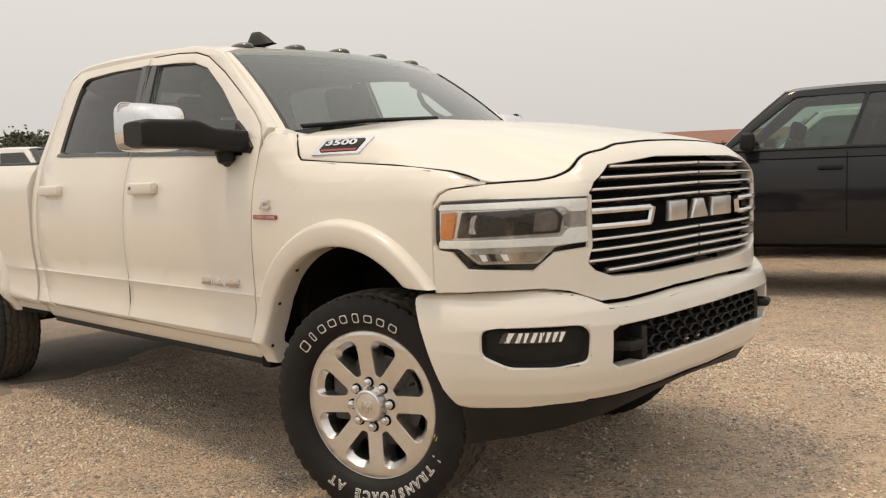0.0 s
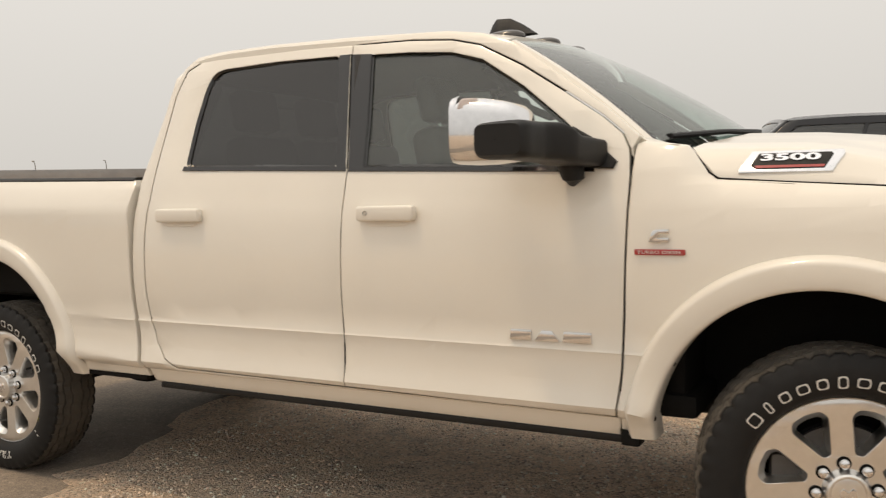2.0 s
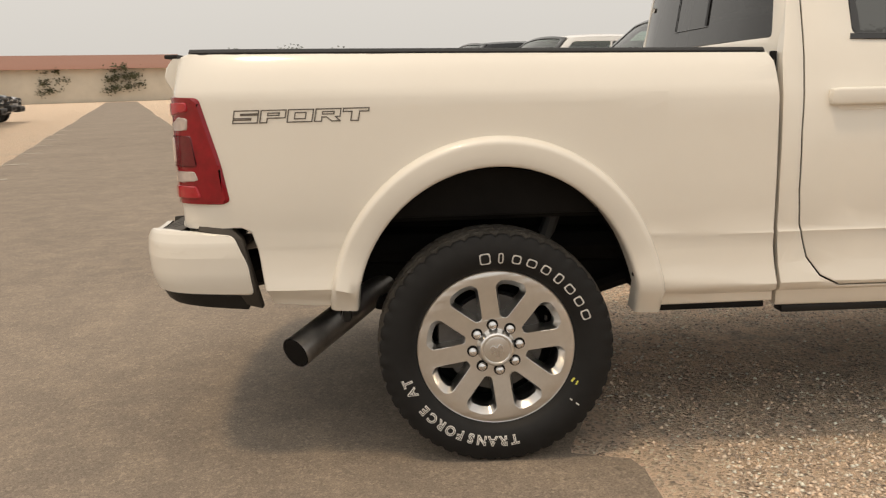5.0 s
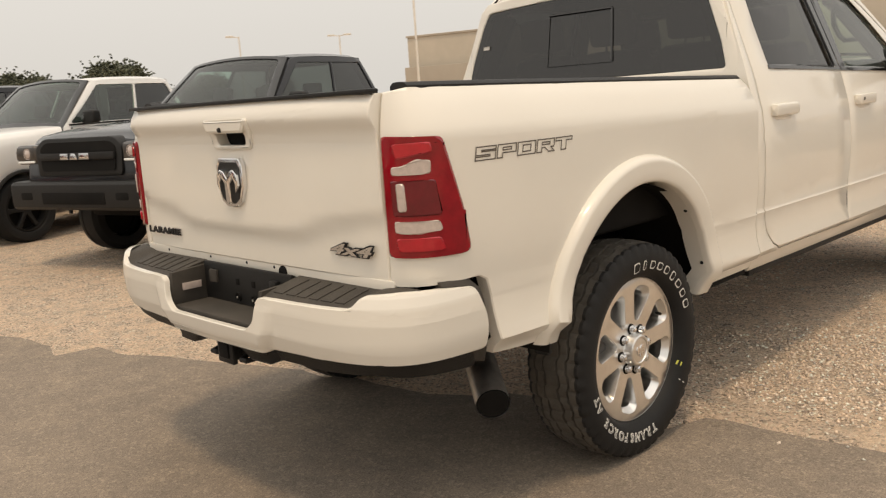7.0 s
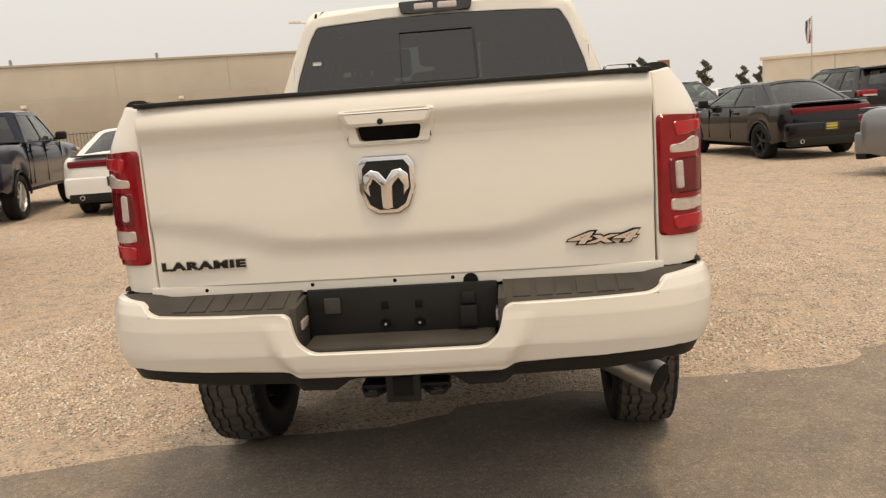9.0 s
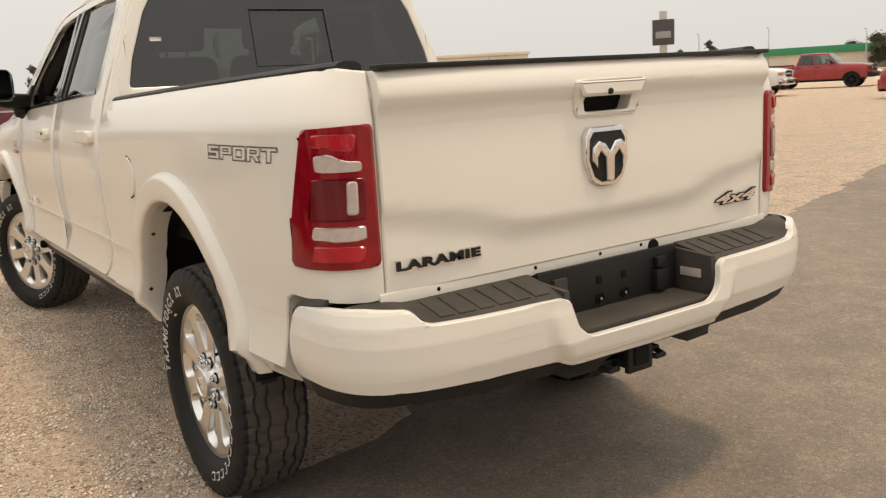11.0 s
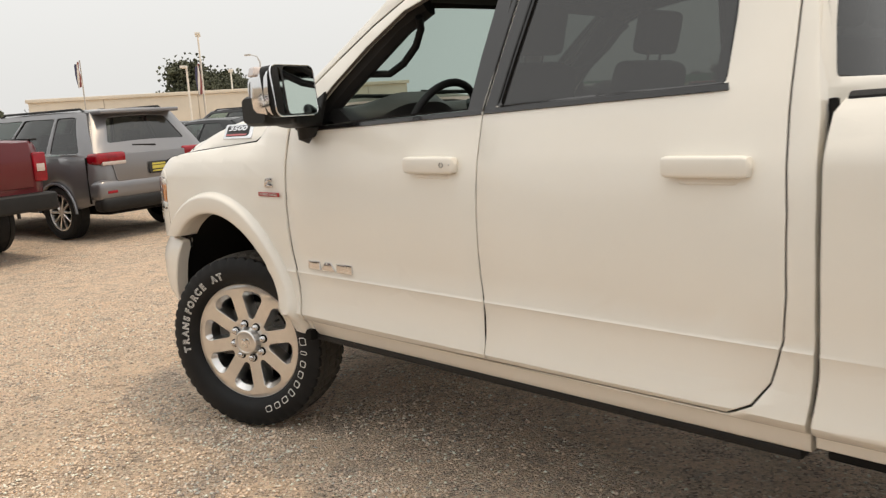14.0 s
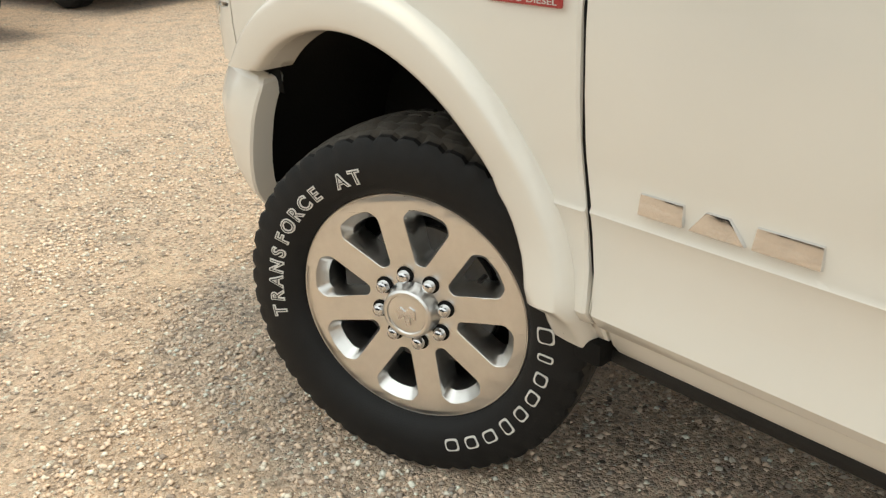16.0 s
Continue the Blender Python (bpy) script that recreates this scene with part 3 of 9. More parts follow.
def loop_strip(pts, d0, d1, w):
    """A thin rubber run round a window opening."""
    mid = Vector((sum(p[0] for p in pts) / len(pts), sum(p[1] for p in pts) / len(pts)))
    def fn(a, b):
        p = Vector(pts[int(round(a * len(pts))) % len(pts)])
        q = p + (mid - p).normalized() * (w * (b if b <= 0.5 else 1 - b) * 2)
        return side(q.x, q.y, d0 + (d1 - d0) * min(1.0, abs(b - 0.5) * 2))
    return grid(fn, len(pts), 5, close_u=True)


for parents, pts in ((doors_f, front_win), (doors_r, rear_win)):
    bm = loop_strip(pts, -0.013, -0.002, 0.012)
    for k, b in enumerate((bm, flipped(bm))):
        part("window_rubber", b, GLOSSBLK, parents[k])

# sail panel where the mirror is fixed
bm = sheet([(2.995, 1.412), (3.152, 1.402), (3.165, 1.425), (3.07, 1.510), (3.0, 1.550)], side, (), (), rim=0.004, t=0.02, d=0.012)
for k, b in enumerate((bm, flipped(bm))):
    part("mirror_sail", b, BLACKPL, doors_f[k], "black mirror mount")


def handle_bm(x0, x1, z):
    def fn(a, b):
        x = x0 + (x1 - x0) * a
        th = math.pi * 2 * b
        e = max(0.0, 1 - abs(2 * a - 1) ** 18) ** 0.5
        hz = 0.029 * e
        return Vector((x, -(flank(z) + 0.016 + 0.020 * e * abs(math.cos(th)) ** 0.45 * (1 if math.cos(th) > 0 else -1)), z + hz * abs(math.sin(th)) ** 0.40 * (1 if math.sin(th) > 0 else -1) + 0.002))
    bm = grid(fn, 30, 20, close_v=True)
    bmesh.ops.recalc_face_normals(bm, faces=bm.faces)
    return bm


for parents, x0 in ((doors_f, 2.186), (doors_r, 1.155)):
    cup = sheet(rounded([(x0 + 0.040, 1.216), (x0 + 0.215, 1.216), (x0 + 0.235, 1.262), (x0 + 0.03, 1.262)], 0.02), side, (), (), rim=0.006, t=0.004, d=0.003)
    for k, b in enumerate((handle_bm(x0, x0 + 0.256, 1.264),)):
        other = flipped(b)
        h0 = part("door_handle", b, WHITE, parents[0], "body-colour pull handle")
        h1 = part("door_handle", other, WHITE, parents[1], "body-colour pull handle")
    part("handle_recess", cup.copy(), WHITE, parents[0])
    part("handle_recess", flipped(cup), WHITE, parents[1])
    cup.free()
    if x0 > 2:
        for h, s in ((h0, -1), (h1, 1)):
            dot = lathe([(0.0, 0.0), (0.008, 0.0), (0.008, -0.006)], 16, "y")
            part("lock_button", moved(dot, Matrix.Translation((x0 + 0.05, s * (flank(1.27) + 0.034), 1.268)) @ Matrix.Scale(-s, 4, (0, 1, 0))), BLACKPL, h)
    if x0 > 2:
        cyl = lathe([(0.0, 0.004), (0.007, 0.004), (0.009, 0.0), (0.010, -0.004)], 16, "y")
        part("lock_cylinder", moved(cyl, Matrix.Translation((x0 + 0.022, flank(1.27) + 0.032, 1.268))), CHROME, h1)

# --- front wing, flares, bed side
FENDER = Plan([(3.05, -0.970), (3.30, -0.976), (3.60, -0.984), (3.90, -0.988), (4.10, -0.988), (4.25, -0.982), (4.36, -0.955), (4.45, -0.895), (4.53, -0.812), (4.60, -0.725), (4.652, -0.645), (4.682, -0.50), (4.705, -0.30), (4.715, 0.0)], 3.05, (3.6, 0))
FENDER.pts = [Vector((p.x, p.y)) for p in FENDER.pts]
U_CORNER = FENDER.find(4.42, -0.915)
U_MID = FENDER.run[-1]


# the bonnet's shut line: run of the nose in plan and height
SEAM = [(4.425, -0.913, 1.253), (4.487, -0.862, 1.256), (4.553, -0.787, 1.259), (4.590, -0.740, 1.266), (4.614, -0.706, 1.281), (4.635, -0.672, 1.304), (4.655, -0.640, 1.330), (4.667, -0.590, 1.345),
        (4.682, -0.505, 1.355), (4.690, -0.450, 1.373), (4.704, -0.300, 1.383), (4.709, -0.200, 1.387), (4.715, 0.0, 1.391)]
SEAM_U = [FENDER.find(x, y) for x, y, _ in SEAM]
SEAM_Z = [z for _, _, z in SEAM]


def hood_line(u):
    """Height of the bonnet's edge along the front."""
    p, _ = FENDER.at(u)
    if u < SEAM_U[0]:
        return interp(p.x, (3.2, 3.38, 3.46, 3.57, 3.70, 4.0, 4.27, 4.38, 4.425), (1.51, 1.470, 1.364, 1.355, 1.345, 1.325, 1.296, 1.271, 1.253))
    return sum(interp(u + e, SEAM_U, SEAM_Z) for e in (-0.012, 0.0, 0.012)) / 3


def wing(u, z, d):
    p, n = FENDER.at(u)
    top = hood_line(u)
    back = interp(u, (U_CORNER - 0.25, U_CORNER + 0.05), (0.0, 1.0))
    k = max(0.0, (z - (top - 0.10)) / 0.10)
    off = interp(z, PROF_Z, PROF_Y) - 0.970 if z < 1.465 else -0.075 - 0.5 * (z - 1.465)
    curl = interp(-p.y, (0.0, 0.5, 0.9), (0.10, 0.08, 0.06))
    off = off * (1 - back) - (0.030 * (1 - back) + curl * back) * min(1.2, k) ** 2
    q = Vector((p.x, p.y)) + Vector((n.x, n.y)) * (off + d)
    return Vector((q.x, q.y, z))


def arch(cx, cz, rx, rz, a0, a1, n):
    return [(cx + rx * math.cos(math.radians(a0 + (a1 - a0) * i / n)), cz + rz * math.sin(math.radians(a0 + (a1 - a0) * i / n))) for i in range(n + 1)]


FX, FZ, FRX, FRZ = 3.785, 0.535, 0.500, 0.500
RX_, RZ_, RRX, RRZ = 0.025, 0.535, 0.492, 0.532
u0 = 3.05
front_arch = arch(FX, FZ, FRX, FRZ, 178, 48, 26)
fender = [(3.169, 0.545), (3.276, 0.535)] + [p for p in front_arch] + [(4.205, 0.904), (FENDER.find(4.245, -0.985), 0.904)]
fender += [(FENDER.find(4.245, -0.985), 1.195), (FENDER.find(4.262, -0.979), 1.222), (FENDER.find(4.295, -0.972), 1.239), (FENDER.find(4.36, -0.955), 1.246), (SEAM_U[0] - 0.004, 1.250)]
fender += [(x, z) for x, z in ((4.38, 1.269), (4.27, 1.294), (4.1, 1.314), (3.9, 1.329), (3.7, 1.343), (3.57, 1.353), (3.475, 1.362), (3.447, 1.380), (3.420, 1.415), (3.395, 1.450), (3.375, 1.470), (3.31, 1.480), (3.245, 1.490), (3.218, 1.480), (3.2135, 1.38), (3.208, 1.13), (3.2025, 0.93), (3.190, 0.76))]
# white shoulder between wing, windscreen and bonnet
def shoulder(a, b):
    out = ((3.475, 1.362), (3.447, 1.380), (3.420, 1.415), (3.395, 1.450), (3.375, 1.470), (3.31, 1.480), (3.245, 1.490))
    inn = ((3.470, -0.86, 1.362), (3.442, -0.83, 1.390), (3.425, -0.80, 1.43), (3.40, -0.78, 1.455), (3.375, -0.775, 1.467), (3.30, -0.79, 1.484), (3.19, -0.815, 1.520))
    k = int(round(a * 6))
    p = wing(out[k][0], out[k][1], -0.004)
    return p.lerp(Vector(inn[k]), b)


pair("wing_shoulder", slab(shoulder, 7, 5, (0, 0, -0.02)), WHITE, truck)
pair("front_wing", sheet(fender, wing, [3.35, 3.5, 3.7, 3.9, 4.05, 4.15, 4.2, 4.3, 4.36, 4.4, 4.44], VS, rim=0.005, t=0.04), WHITE, truck)

pair("wing_gap_seal", sheet([(4.13, 0.84), (4.40, 0.84), (4.40, 0.935), (4.13, 0.935)], wing, (4.2, 4.25, 4.3, 4.36), (), rim=0, t=0.004, d=-0.040), UNDER, truck)
def along(pts, n=6):
    """The same line with n steps between its points."""
    return [(a[0] + (b[0] - a[0]) * k / n, a[1] + (b[1] - a[1]) * k / n) for a, b in zip(pts, pts[1:]) for k in range(n)] + [pts[-1]]


pair("door_seal", tube([side(x - 0.003, z, -0.0085) for x, z in along(REAR_CUT)], 0.0028, 8), UNDER, truck)
pair("door_seal", tube([side(x, z + 0.003, -0.0065) for x, z in along([REAR_CUT[-1]] + TOP_CUT[:9])], 0.0028, 8), UNDER, truck)
pair("pillar_seal", tube([side(x, z, -0.003) for x, z in along([(2.1085, 1.436), (2.0262, 1.898)])], 0.0046, 8), UNDER, truck)
pair("door_seal", tube([side(2.1045, 0.612, -0.0075), side(2.1055, 0.8, -0.0075), side(2.1065, 0.95, -0.0075), side(2.107, 1.2, -0.0075), side(2.108, 1.425, -0.0075)], 0.0036, 8), UNDER, truck)
pair("cab_gap_seal", tube([side(x, z, -0.045) for x, z in ((1.020, 0.56), (1.011, 0.64), (1.000, 0.75), (0.994, 0.93), (0.992, 1.20), (0.995, 1.38), (1.000, 1.42))], 0.0135, 8), UNDER, truck)
pair("door_seal", tube([wing(x + 0.006, z, -0.0125) for x, z in FRONT_CUT], 0.0048, 8), UNDER, truck)

BED = Plan([(1.2, -0.975), (0.6, -0.980), (0.0, -0.982), (-0.40, -0.975), (-0.70, -0.962), (-0.85, -0.950), (-0.965, -0.928), (-1.03, -0.893), (-1.062, -0.840), (-1.073, -0.784)], 0.0, (-0.4, 0))
BED.run = [1.2 - (r - BED.run[0]) for r in BED.run]
BED.pts.reverse(), BED.run.reverse()
U_TG = BED.run[0]
BED_Z = (0.5, 1.28, 1.30, 1.34, 1.38, 1.41, 1.435, 1.47)
BED_O = (0, 0, -0.006, -0.024, -0.046, -0.068, -0.092, -0.14)


def bedwall(u, z, d):
    p, n = BED.at(u)
    rise = 0.022 * (0.96 - max(-1.05, min(0.96, p.x)))
    zz = z - rise
    corner = interp(u, (U_TG, -0.9), (0.15, 1.0))
    low = interp(zz, PROF_Z, PROF_Y) - 0.970 if zz < 1.0 else 0.0
    up = interp(zz, BED_Z, BED_O)
    q = p + n * (low * corner + up * interp(u, (U_TG, -1.0), (0.35, 1.0)) + d)
    return Vector((q.x, q.y, z))


def bed_top(x):
    return 1.424 + 0.0215 * (0.95 - x)


rear_arch = arch(RX_, RZ_, RRX, RRZ, 2, 172, 30)
bed = [(1.016, 0.548), (0.53, 0.545)] + rear_arch + [(-0.475, 0.585), (-0.62, 0.590), (-0.765, 0.602), (-0.783, 0.70), (-0.797, 0.80), (-0.815, 0.862), (-0.85, 0.880), (-1.00, 0.877), (U_TG, 0.874),
       (U_TG, 1.452), (-1.08, 1.463), (-1.0, 1.464), (-0.5, bed_top(-0.5)), (0.0, bed_top(0)), (0.5, bed_top(0.5)), (0.962, 1.424), (0.980, 1.39), (0.984, 1.20), (0.986, 0.93), (0.992, 0.75), (1.006, 0.62)]
us_bed = [-1.13, -1.1, -1.07, -1.03, -0.99, -0.95, -0.9, -0.82, -0.7, -0.55, -0.4, -0.2, 0.0, 0.2, 0.4, 0.6, 0.8]
pair("bed_side", sheet(bed, bedwall, us_bed, VS + (1.32, 1.36, 1.38, 1.42, 1.44), rim=0.005, t=0.05), WHITE, truck)


def flare(base, cx, cz, rx, rz, rx2, rz2, a0, a1, low=0.50, n=44):
    """The raised eyebrow round a wheel opening."""
    across = ((0.0, -0.004), (0.02, 0.006), (0.09, 0.022), (0.17, 0.031), (0.23, 0.0335), (0.30, 0.034), (0.6, 0.033), (0.86, 0.030), (0.96, 0.026), (1.0, 0.018), (1.0, -0.02), (1.0, -0.075))
    def fn(a, b):
        v, o = across[int(round(b * (len(across) - 1)))]
        th = math.radians(a0 + (a1 - a0) * a)
        u = cx + (rx2 + (rx - rx2) * v) * math.cos(th)
        z = cz + (rz2 + (rz - rz2) * v) * math.sin(th)
        return base(u, max(low if th < 1.2 else 0.50, z), o)
    bm = grid(fn, n, len(across))
    return bm


pair("wheel_flare", flare(wing, FX, FZ, FRX, FRZ, 0.595, 0.602, 181, 38, 0.906), WHITE, truck, "raised wheel-arch lip", 50)
pair("wheel_flare", flare(bedwall, RX_, RZ_, RRX, RRZ, 0.590, 0.635, -1, 176), WHITE, truck, "raised wheel-arch lip", 50)
# screws on the inner lips
for cx, cz, rx, rz, angles in ((FX, FZ, FRX, FRZ, (100, 128, 150, 172)), (RX_, RZ_, RRX, RRZ, (15, 45, 140, 165))):
    for ang in angles:
        th = math.radians(ang)
        b = lathe([(0.0, 0.004), (0.006, 0.004), (0.008, 0.0)], 10, "z")
        m = Matrix.Translation((cx + (rx - 0.001) * math.cos(th), -0.955, cz + (rz - 0.001) * math.sin(th))) @ Euler((0, -th - math.pi / 2, 0)).to_matrix().to_4x4()
        pair("clip", moved(b, m), BLACKPL, truck)
# wheel-house liners
for cx, cz, r, x_in in ((FX, 0.50, 0.545, 0.50), (RX_, 0.50, 0.555, 0.50)):
    def fn(a, b, cx=cx, cz=cz, r=r, x_in=x_in):
        th = math.radians(5 + 170 * a)
        yy = -0.945 + (0.945 - x_in) * min(1.0, b * 1.25)
        rr = r * (1 if b < 0.8 else 1 - (b - 0.8) * 5 * 0.95)
        return Vector((cx + rr * math.cos(th), yy, cz + rr * math.sin(th)))
    pair("wheel_house", grid(fn, 30, 11), UNDER, truck, "dirty black wheel-house liner")

# --- roof, windscreen, cab back
def roof(a, b):
    y = -0.708 + 1.416 * b
    k = 1 - (y / 0.708) ** 2
    x0, x1 = 1.105, 2.700 + 0.075 * k
    x = x0 + (x1 - x0) * a
    edge = interp(x, (1.10, 1.15, 1.22, 1.35, 1.6, 2.0, 2.45, 2.6, 2.78), (1.925, 1.962, 1.978, 1.987, 1.989, 1.977, 1.950, 1.932, 1.895))
    return Vector((x, y, edge - 0.004 - 0.016 * max(0.0, abs(y) - 0.66) / 0.048 + 0.026 * k * interp(x, (1.1, 1.4, 2.4, 2.78), (0.4, 1, 1, 1.5))))


part("roof", slab(roof, 26, 21, (0, 0, -0.03)), WHITE, truck)
# roof gutter gaps at the back
for s in (-1, 1):
    part("roof_joint", tube([(1.088, s * 0.664, 1.888), (1.098, s * 0.668, 1.905), (1.112, s * 0.671, 1.928), (1.15, s * 0.674, 1.952), (1.19, s * 0.676, 1.965), (1.24, s * 0.677, 1.972)], 0.0065, 8), JOINT, truck)


def screen(a, b):
    y = -1 + 2 * b
    k = 1 - y * y
    lo = Vector((3.238 + 0.262 * k, 0.832 * y, 1.488 + 0.025 * k))
    hi = Vector((2.722 + 0.075 * k, 0.728 * y, 1.880 + 0.048 * k))
    p = lo.lerp(hi, a)
    return p + Vector((0.045, 0, 0.06)) * (a * (1 - a))


ws = grid(screen, 14, 21)
ws.normal_update()
ws.faces.ensure_lookup_table()
if ws.faces[100].normal.z < 0:
    bmesh.ops.reverse_faces(ws, faces=ws.faces)
part("windscreen", ws, GLASS_WIND, truck, "tinted windscreen glass")
band = [[screen(a, b) + Vector((-0.004, 0, -0.004)) for b in np.linspace(0, 1, 31)] for a in (0.965, 1.0)]
part("screen_shade_band", grid(lambda a, b: band[int(round(a))][int(round(b * 30))], 2, 31), GLOSSBLK, truck)
for s in (0.0, 1.0):
    w = 1 if s == 0 else -1
    part("screen_edge_band", grid(lambda a, b, s=s, w=w: screen(0.98 * a, s + w * (0.014 + 0.012 * b)) + Vector((0.003, 0, 0.003)), 14, 3), GLOSSBLK, truck)
    part("screen_pillar", grid(lambda a, b, s=s, w=w: screen(a, s + w * (-0.004 + 0.020 * b)) + Vector((0.004, 0, 0.004)) * (1 if b > 0.1 else -2), 14, 5), WHITE, truck, "white windscreen pillar edge")
# grab handles inside the screen pillars
for w in (-1, 1):
    part("grab_handle", tube([(2.60, w * 0.700, 1.800), (2.63, w * 0.665, 1.760), (2.68, w * 0.650, 1.700), (2.76, w * 0.648, 1.640), (2.84, w * 0.655, 1.605), (2.92, w * 0.710, 1.610)], 0.015, 10), BLACKPL, truck, "black pillar grab handle")
# cowl, wipers
def cowl(a, b):
    y = -1 + 2 * b
    k = 1 - y * y
    return Vector((3.24 + 0.255 * k + 0.14 * a, 0.79 * y, 1.466 + 0.030 * k - 0.015 * a))


part("cowl_panel", slab(cowl, 5, 21, (0, 0, -0.05)), BLACKPL, truck)
for y0, y1 in ((-0.72, -0.12), (0.02, 0.62)):
    arm = [screen(0.01, 0.5 + y0 / 1.59) + Vector((0.02, 0, 0.010)), screen(0.03, 0.5 + (y0 * 0.5 + y1 * 0.5) / 1.59) + Vector((0.02, 0, 0.012)), screen(0.035, 0.5 + y1 / 1.59) + Vector((0.02, 0, 0.012))]
    w = part("wiper", tube(arm, [0.010, 0.009, 0.013], 8), BLACKPL, truck)
    blade = [p + Vector((-0.012, 0, 0.004)) for p in arm]
    part("wiper_blade", tube(blade, 0.006, 6), RUBBER, w)


def cab_back(y, z, d):
    return Vector((0.978 + 0.155 * max(0.0, z - 1.45) + 0.045 * (abs(y) / 0.86) ** 5 - d, y, z))


def half(z):
    return flank(z) - 0.012


zz_back = [0.95, 1.2, 1.35, 1.45, 1.55, 1.68, 1.80, 1.88]
back_outline = [(-half(z), z) for z in zz_back] + [(-0.672, 1.925), (-0.4, 1.947), (0, 1.955), (0.4, 1.947), (0.672, 1.925)] + [(half(z), z) for z in reversed(zz_back)]
rear_glass = rounded([(-0.806, 1.472), (-0.775, 1.60), (-0.70, 1.80), (-0.655, 1.874), (-0.3, 1.893), (0, 1.898), (0.3, 1.893), (0.655, 1.874), (0.70, 1.80), (0.775, 1.60), (0.806, 1.472), (0, 1.466)], 0.02, 3)
ys_back = [-0.8, -0.7, -0.55, -0.3, 0, 0.3, 0.55, 0.7, 0.8]
part("cab_back", sheet(back_outline, cab_back, ys_back, (1.45, 1.55, 1.7, 1.85), [rear_glass], rim=0.006, t=0.04), WHITE, truck)
rg = part("rear_window", sheet(rear_glass, cab_back, ys_back, (1.55, 1.7, 1.85), rim=0.004, t=0.006, d=-0.004), GLASS_DARK, truck, "dark tinted rear window")
# sliding middle pane frame
for a, b, thick in (((0.205, 1.55), (0.205, 1.812), 0.0022), ((0.205, 1.812), (-0.19, 1.812), 0.0065), ((-0.19, 1.812), (-0.205, 1.55), 0.0065), ((0.205, 1.545), (-0.205, 1.545), 0.0022)):
    n = 6
    part("slider_frame", tube([cab_back(a[0] + (b[0] - a[0]) * i / n, a[1] + (b[1] - a[1]) * i / n, -0.001) for i in range(n + 1)], thick, 8), GLOSSBLK, rg)
part("window_sticker", sheet([(0.64, 1.672), (0.69, 1.672), (0.69, 1.692), (0.64, 1.692)], cab_back, (), (), rim=0, t=0.001, d=0.003), FLAG_WHITE, rg, "small white sticker")
# brake lamp over the rear window
bl = part("high_brake_lamp", merge(sheet(rounded([(-0.185, 1.905), (0.185, 1.905), (0.20, 1.972), (-0.20, 1.972)], 0.02), cab_back, (-0.1, 0, 0.1), (), t=0.06, d=0.028)), GLOSSBLK, truck, "black high brake lamp housing")
for y0, y1 in ((-0.115, -0.012), (0.012, 0.115)):
    part("cargo_lens", sheet(rounded([(y0, 1.922), (y1, 1.922), (y1, 1.957), (y0, 1.957)], 0.012), cab_back, (), (), t=0.01, d=0.034), LENS_CLEAR, bl, "clear cargo lamp lens")
# clearance lamps and aerial
for y in (-0.57, -0.285, 0.0, 0.285, 0.57):
    x = 2.63 + 0.075 * (1 - (y / 0.708) ** 2)
    z = roof((x - 1.105) / (1.595 + 0.075 * (1 - (y / 0.708) ** 2)), (y + 0.708) / 1.416).z
    def dome(a, b, x=x, y=y, z=z):
        r, th = math.sin(a * math.pi / 2), 2 * math.pi * b
        return Vector((x - 0.03 + 0.085 * r * math.cos(th) + 0.02 * (1 - r), y + 0.046 * r * math.sin(th), z - 0.006 + 0.030 * math.cos(a * math.pi / 2) ** 0.8))
    part("clearance_lamp", grid(dome, 8, 20, close_v=True), LAMP_DARK, truck, "smoked amber roof clearance lamp")
def fin(a, b):
    x = 2.50 + 0.20 * a
    h = interp(a, (0, 0.12, 0.45, 0.75, 1.0), (0.02, 0.075, 0.072, 0.040, 0.004))
    w = interp(a, (0, 0.2, 1.0), (0.03, 0.042, 0.022))
    th = math.pi * b
    return Vector((x, -0.43 + w * math.cos(th) * (1 - 0.55 * math.sin(th)), 1.955 + h * math.sin(th) ** 0.9))
part("aerial_fin", grid(fin, 14, 13), BLACKPL, truck, "black shark-fin aerial")

# --- bonnet
EDGE = [whole(wing, U_MID)(u, hood_line(u), 0.0) for u in np.linspace(SEAM_U[0], U_MID, 60)]
EDGE_Y, EDGE_X, EDGE_Z = [-p.y for p in EDGE][::-1], [p.x for p in EDGE][::-1], [p.z for p in EDGE][::-1]


def hood_edge(y):
    return interp(abs(y), EDGE_Y + [0.905], EDGE_X + [4.352]) - 0.011


def hood_back(y):
    t = abs(y)
    return 3.385 + 0.125 * (1 - (t / 0.842) ** 2) if t < 0.842 else interp(t, (0.842, 0.870, 0.897, 0.905), (3.385, 3.415, 3.462, 3.475))


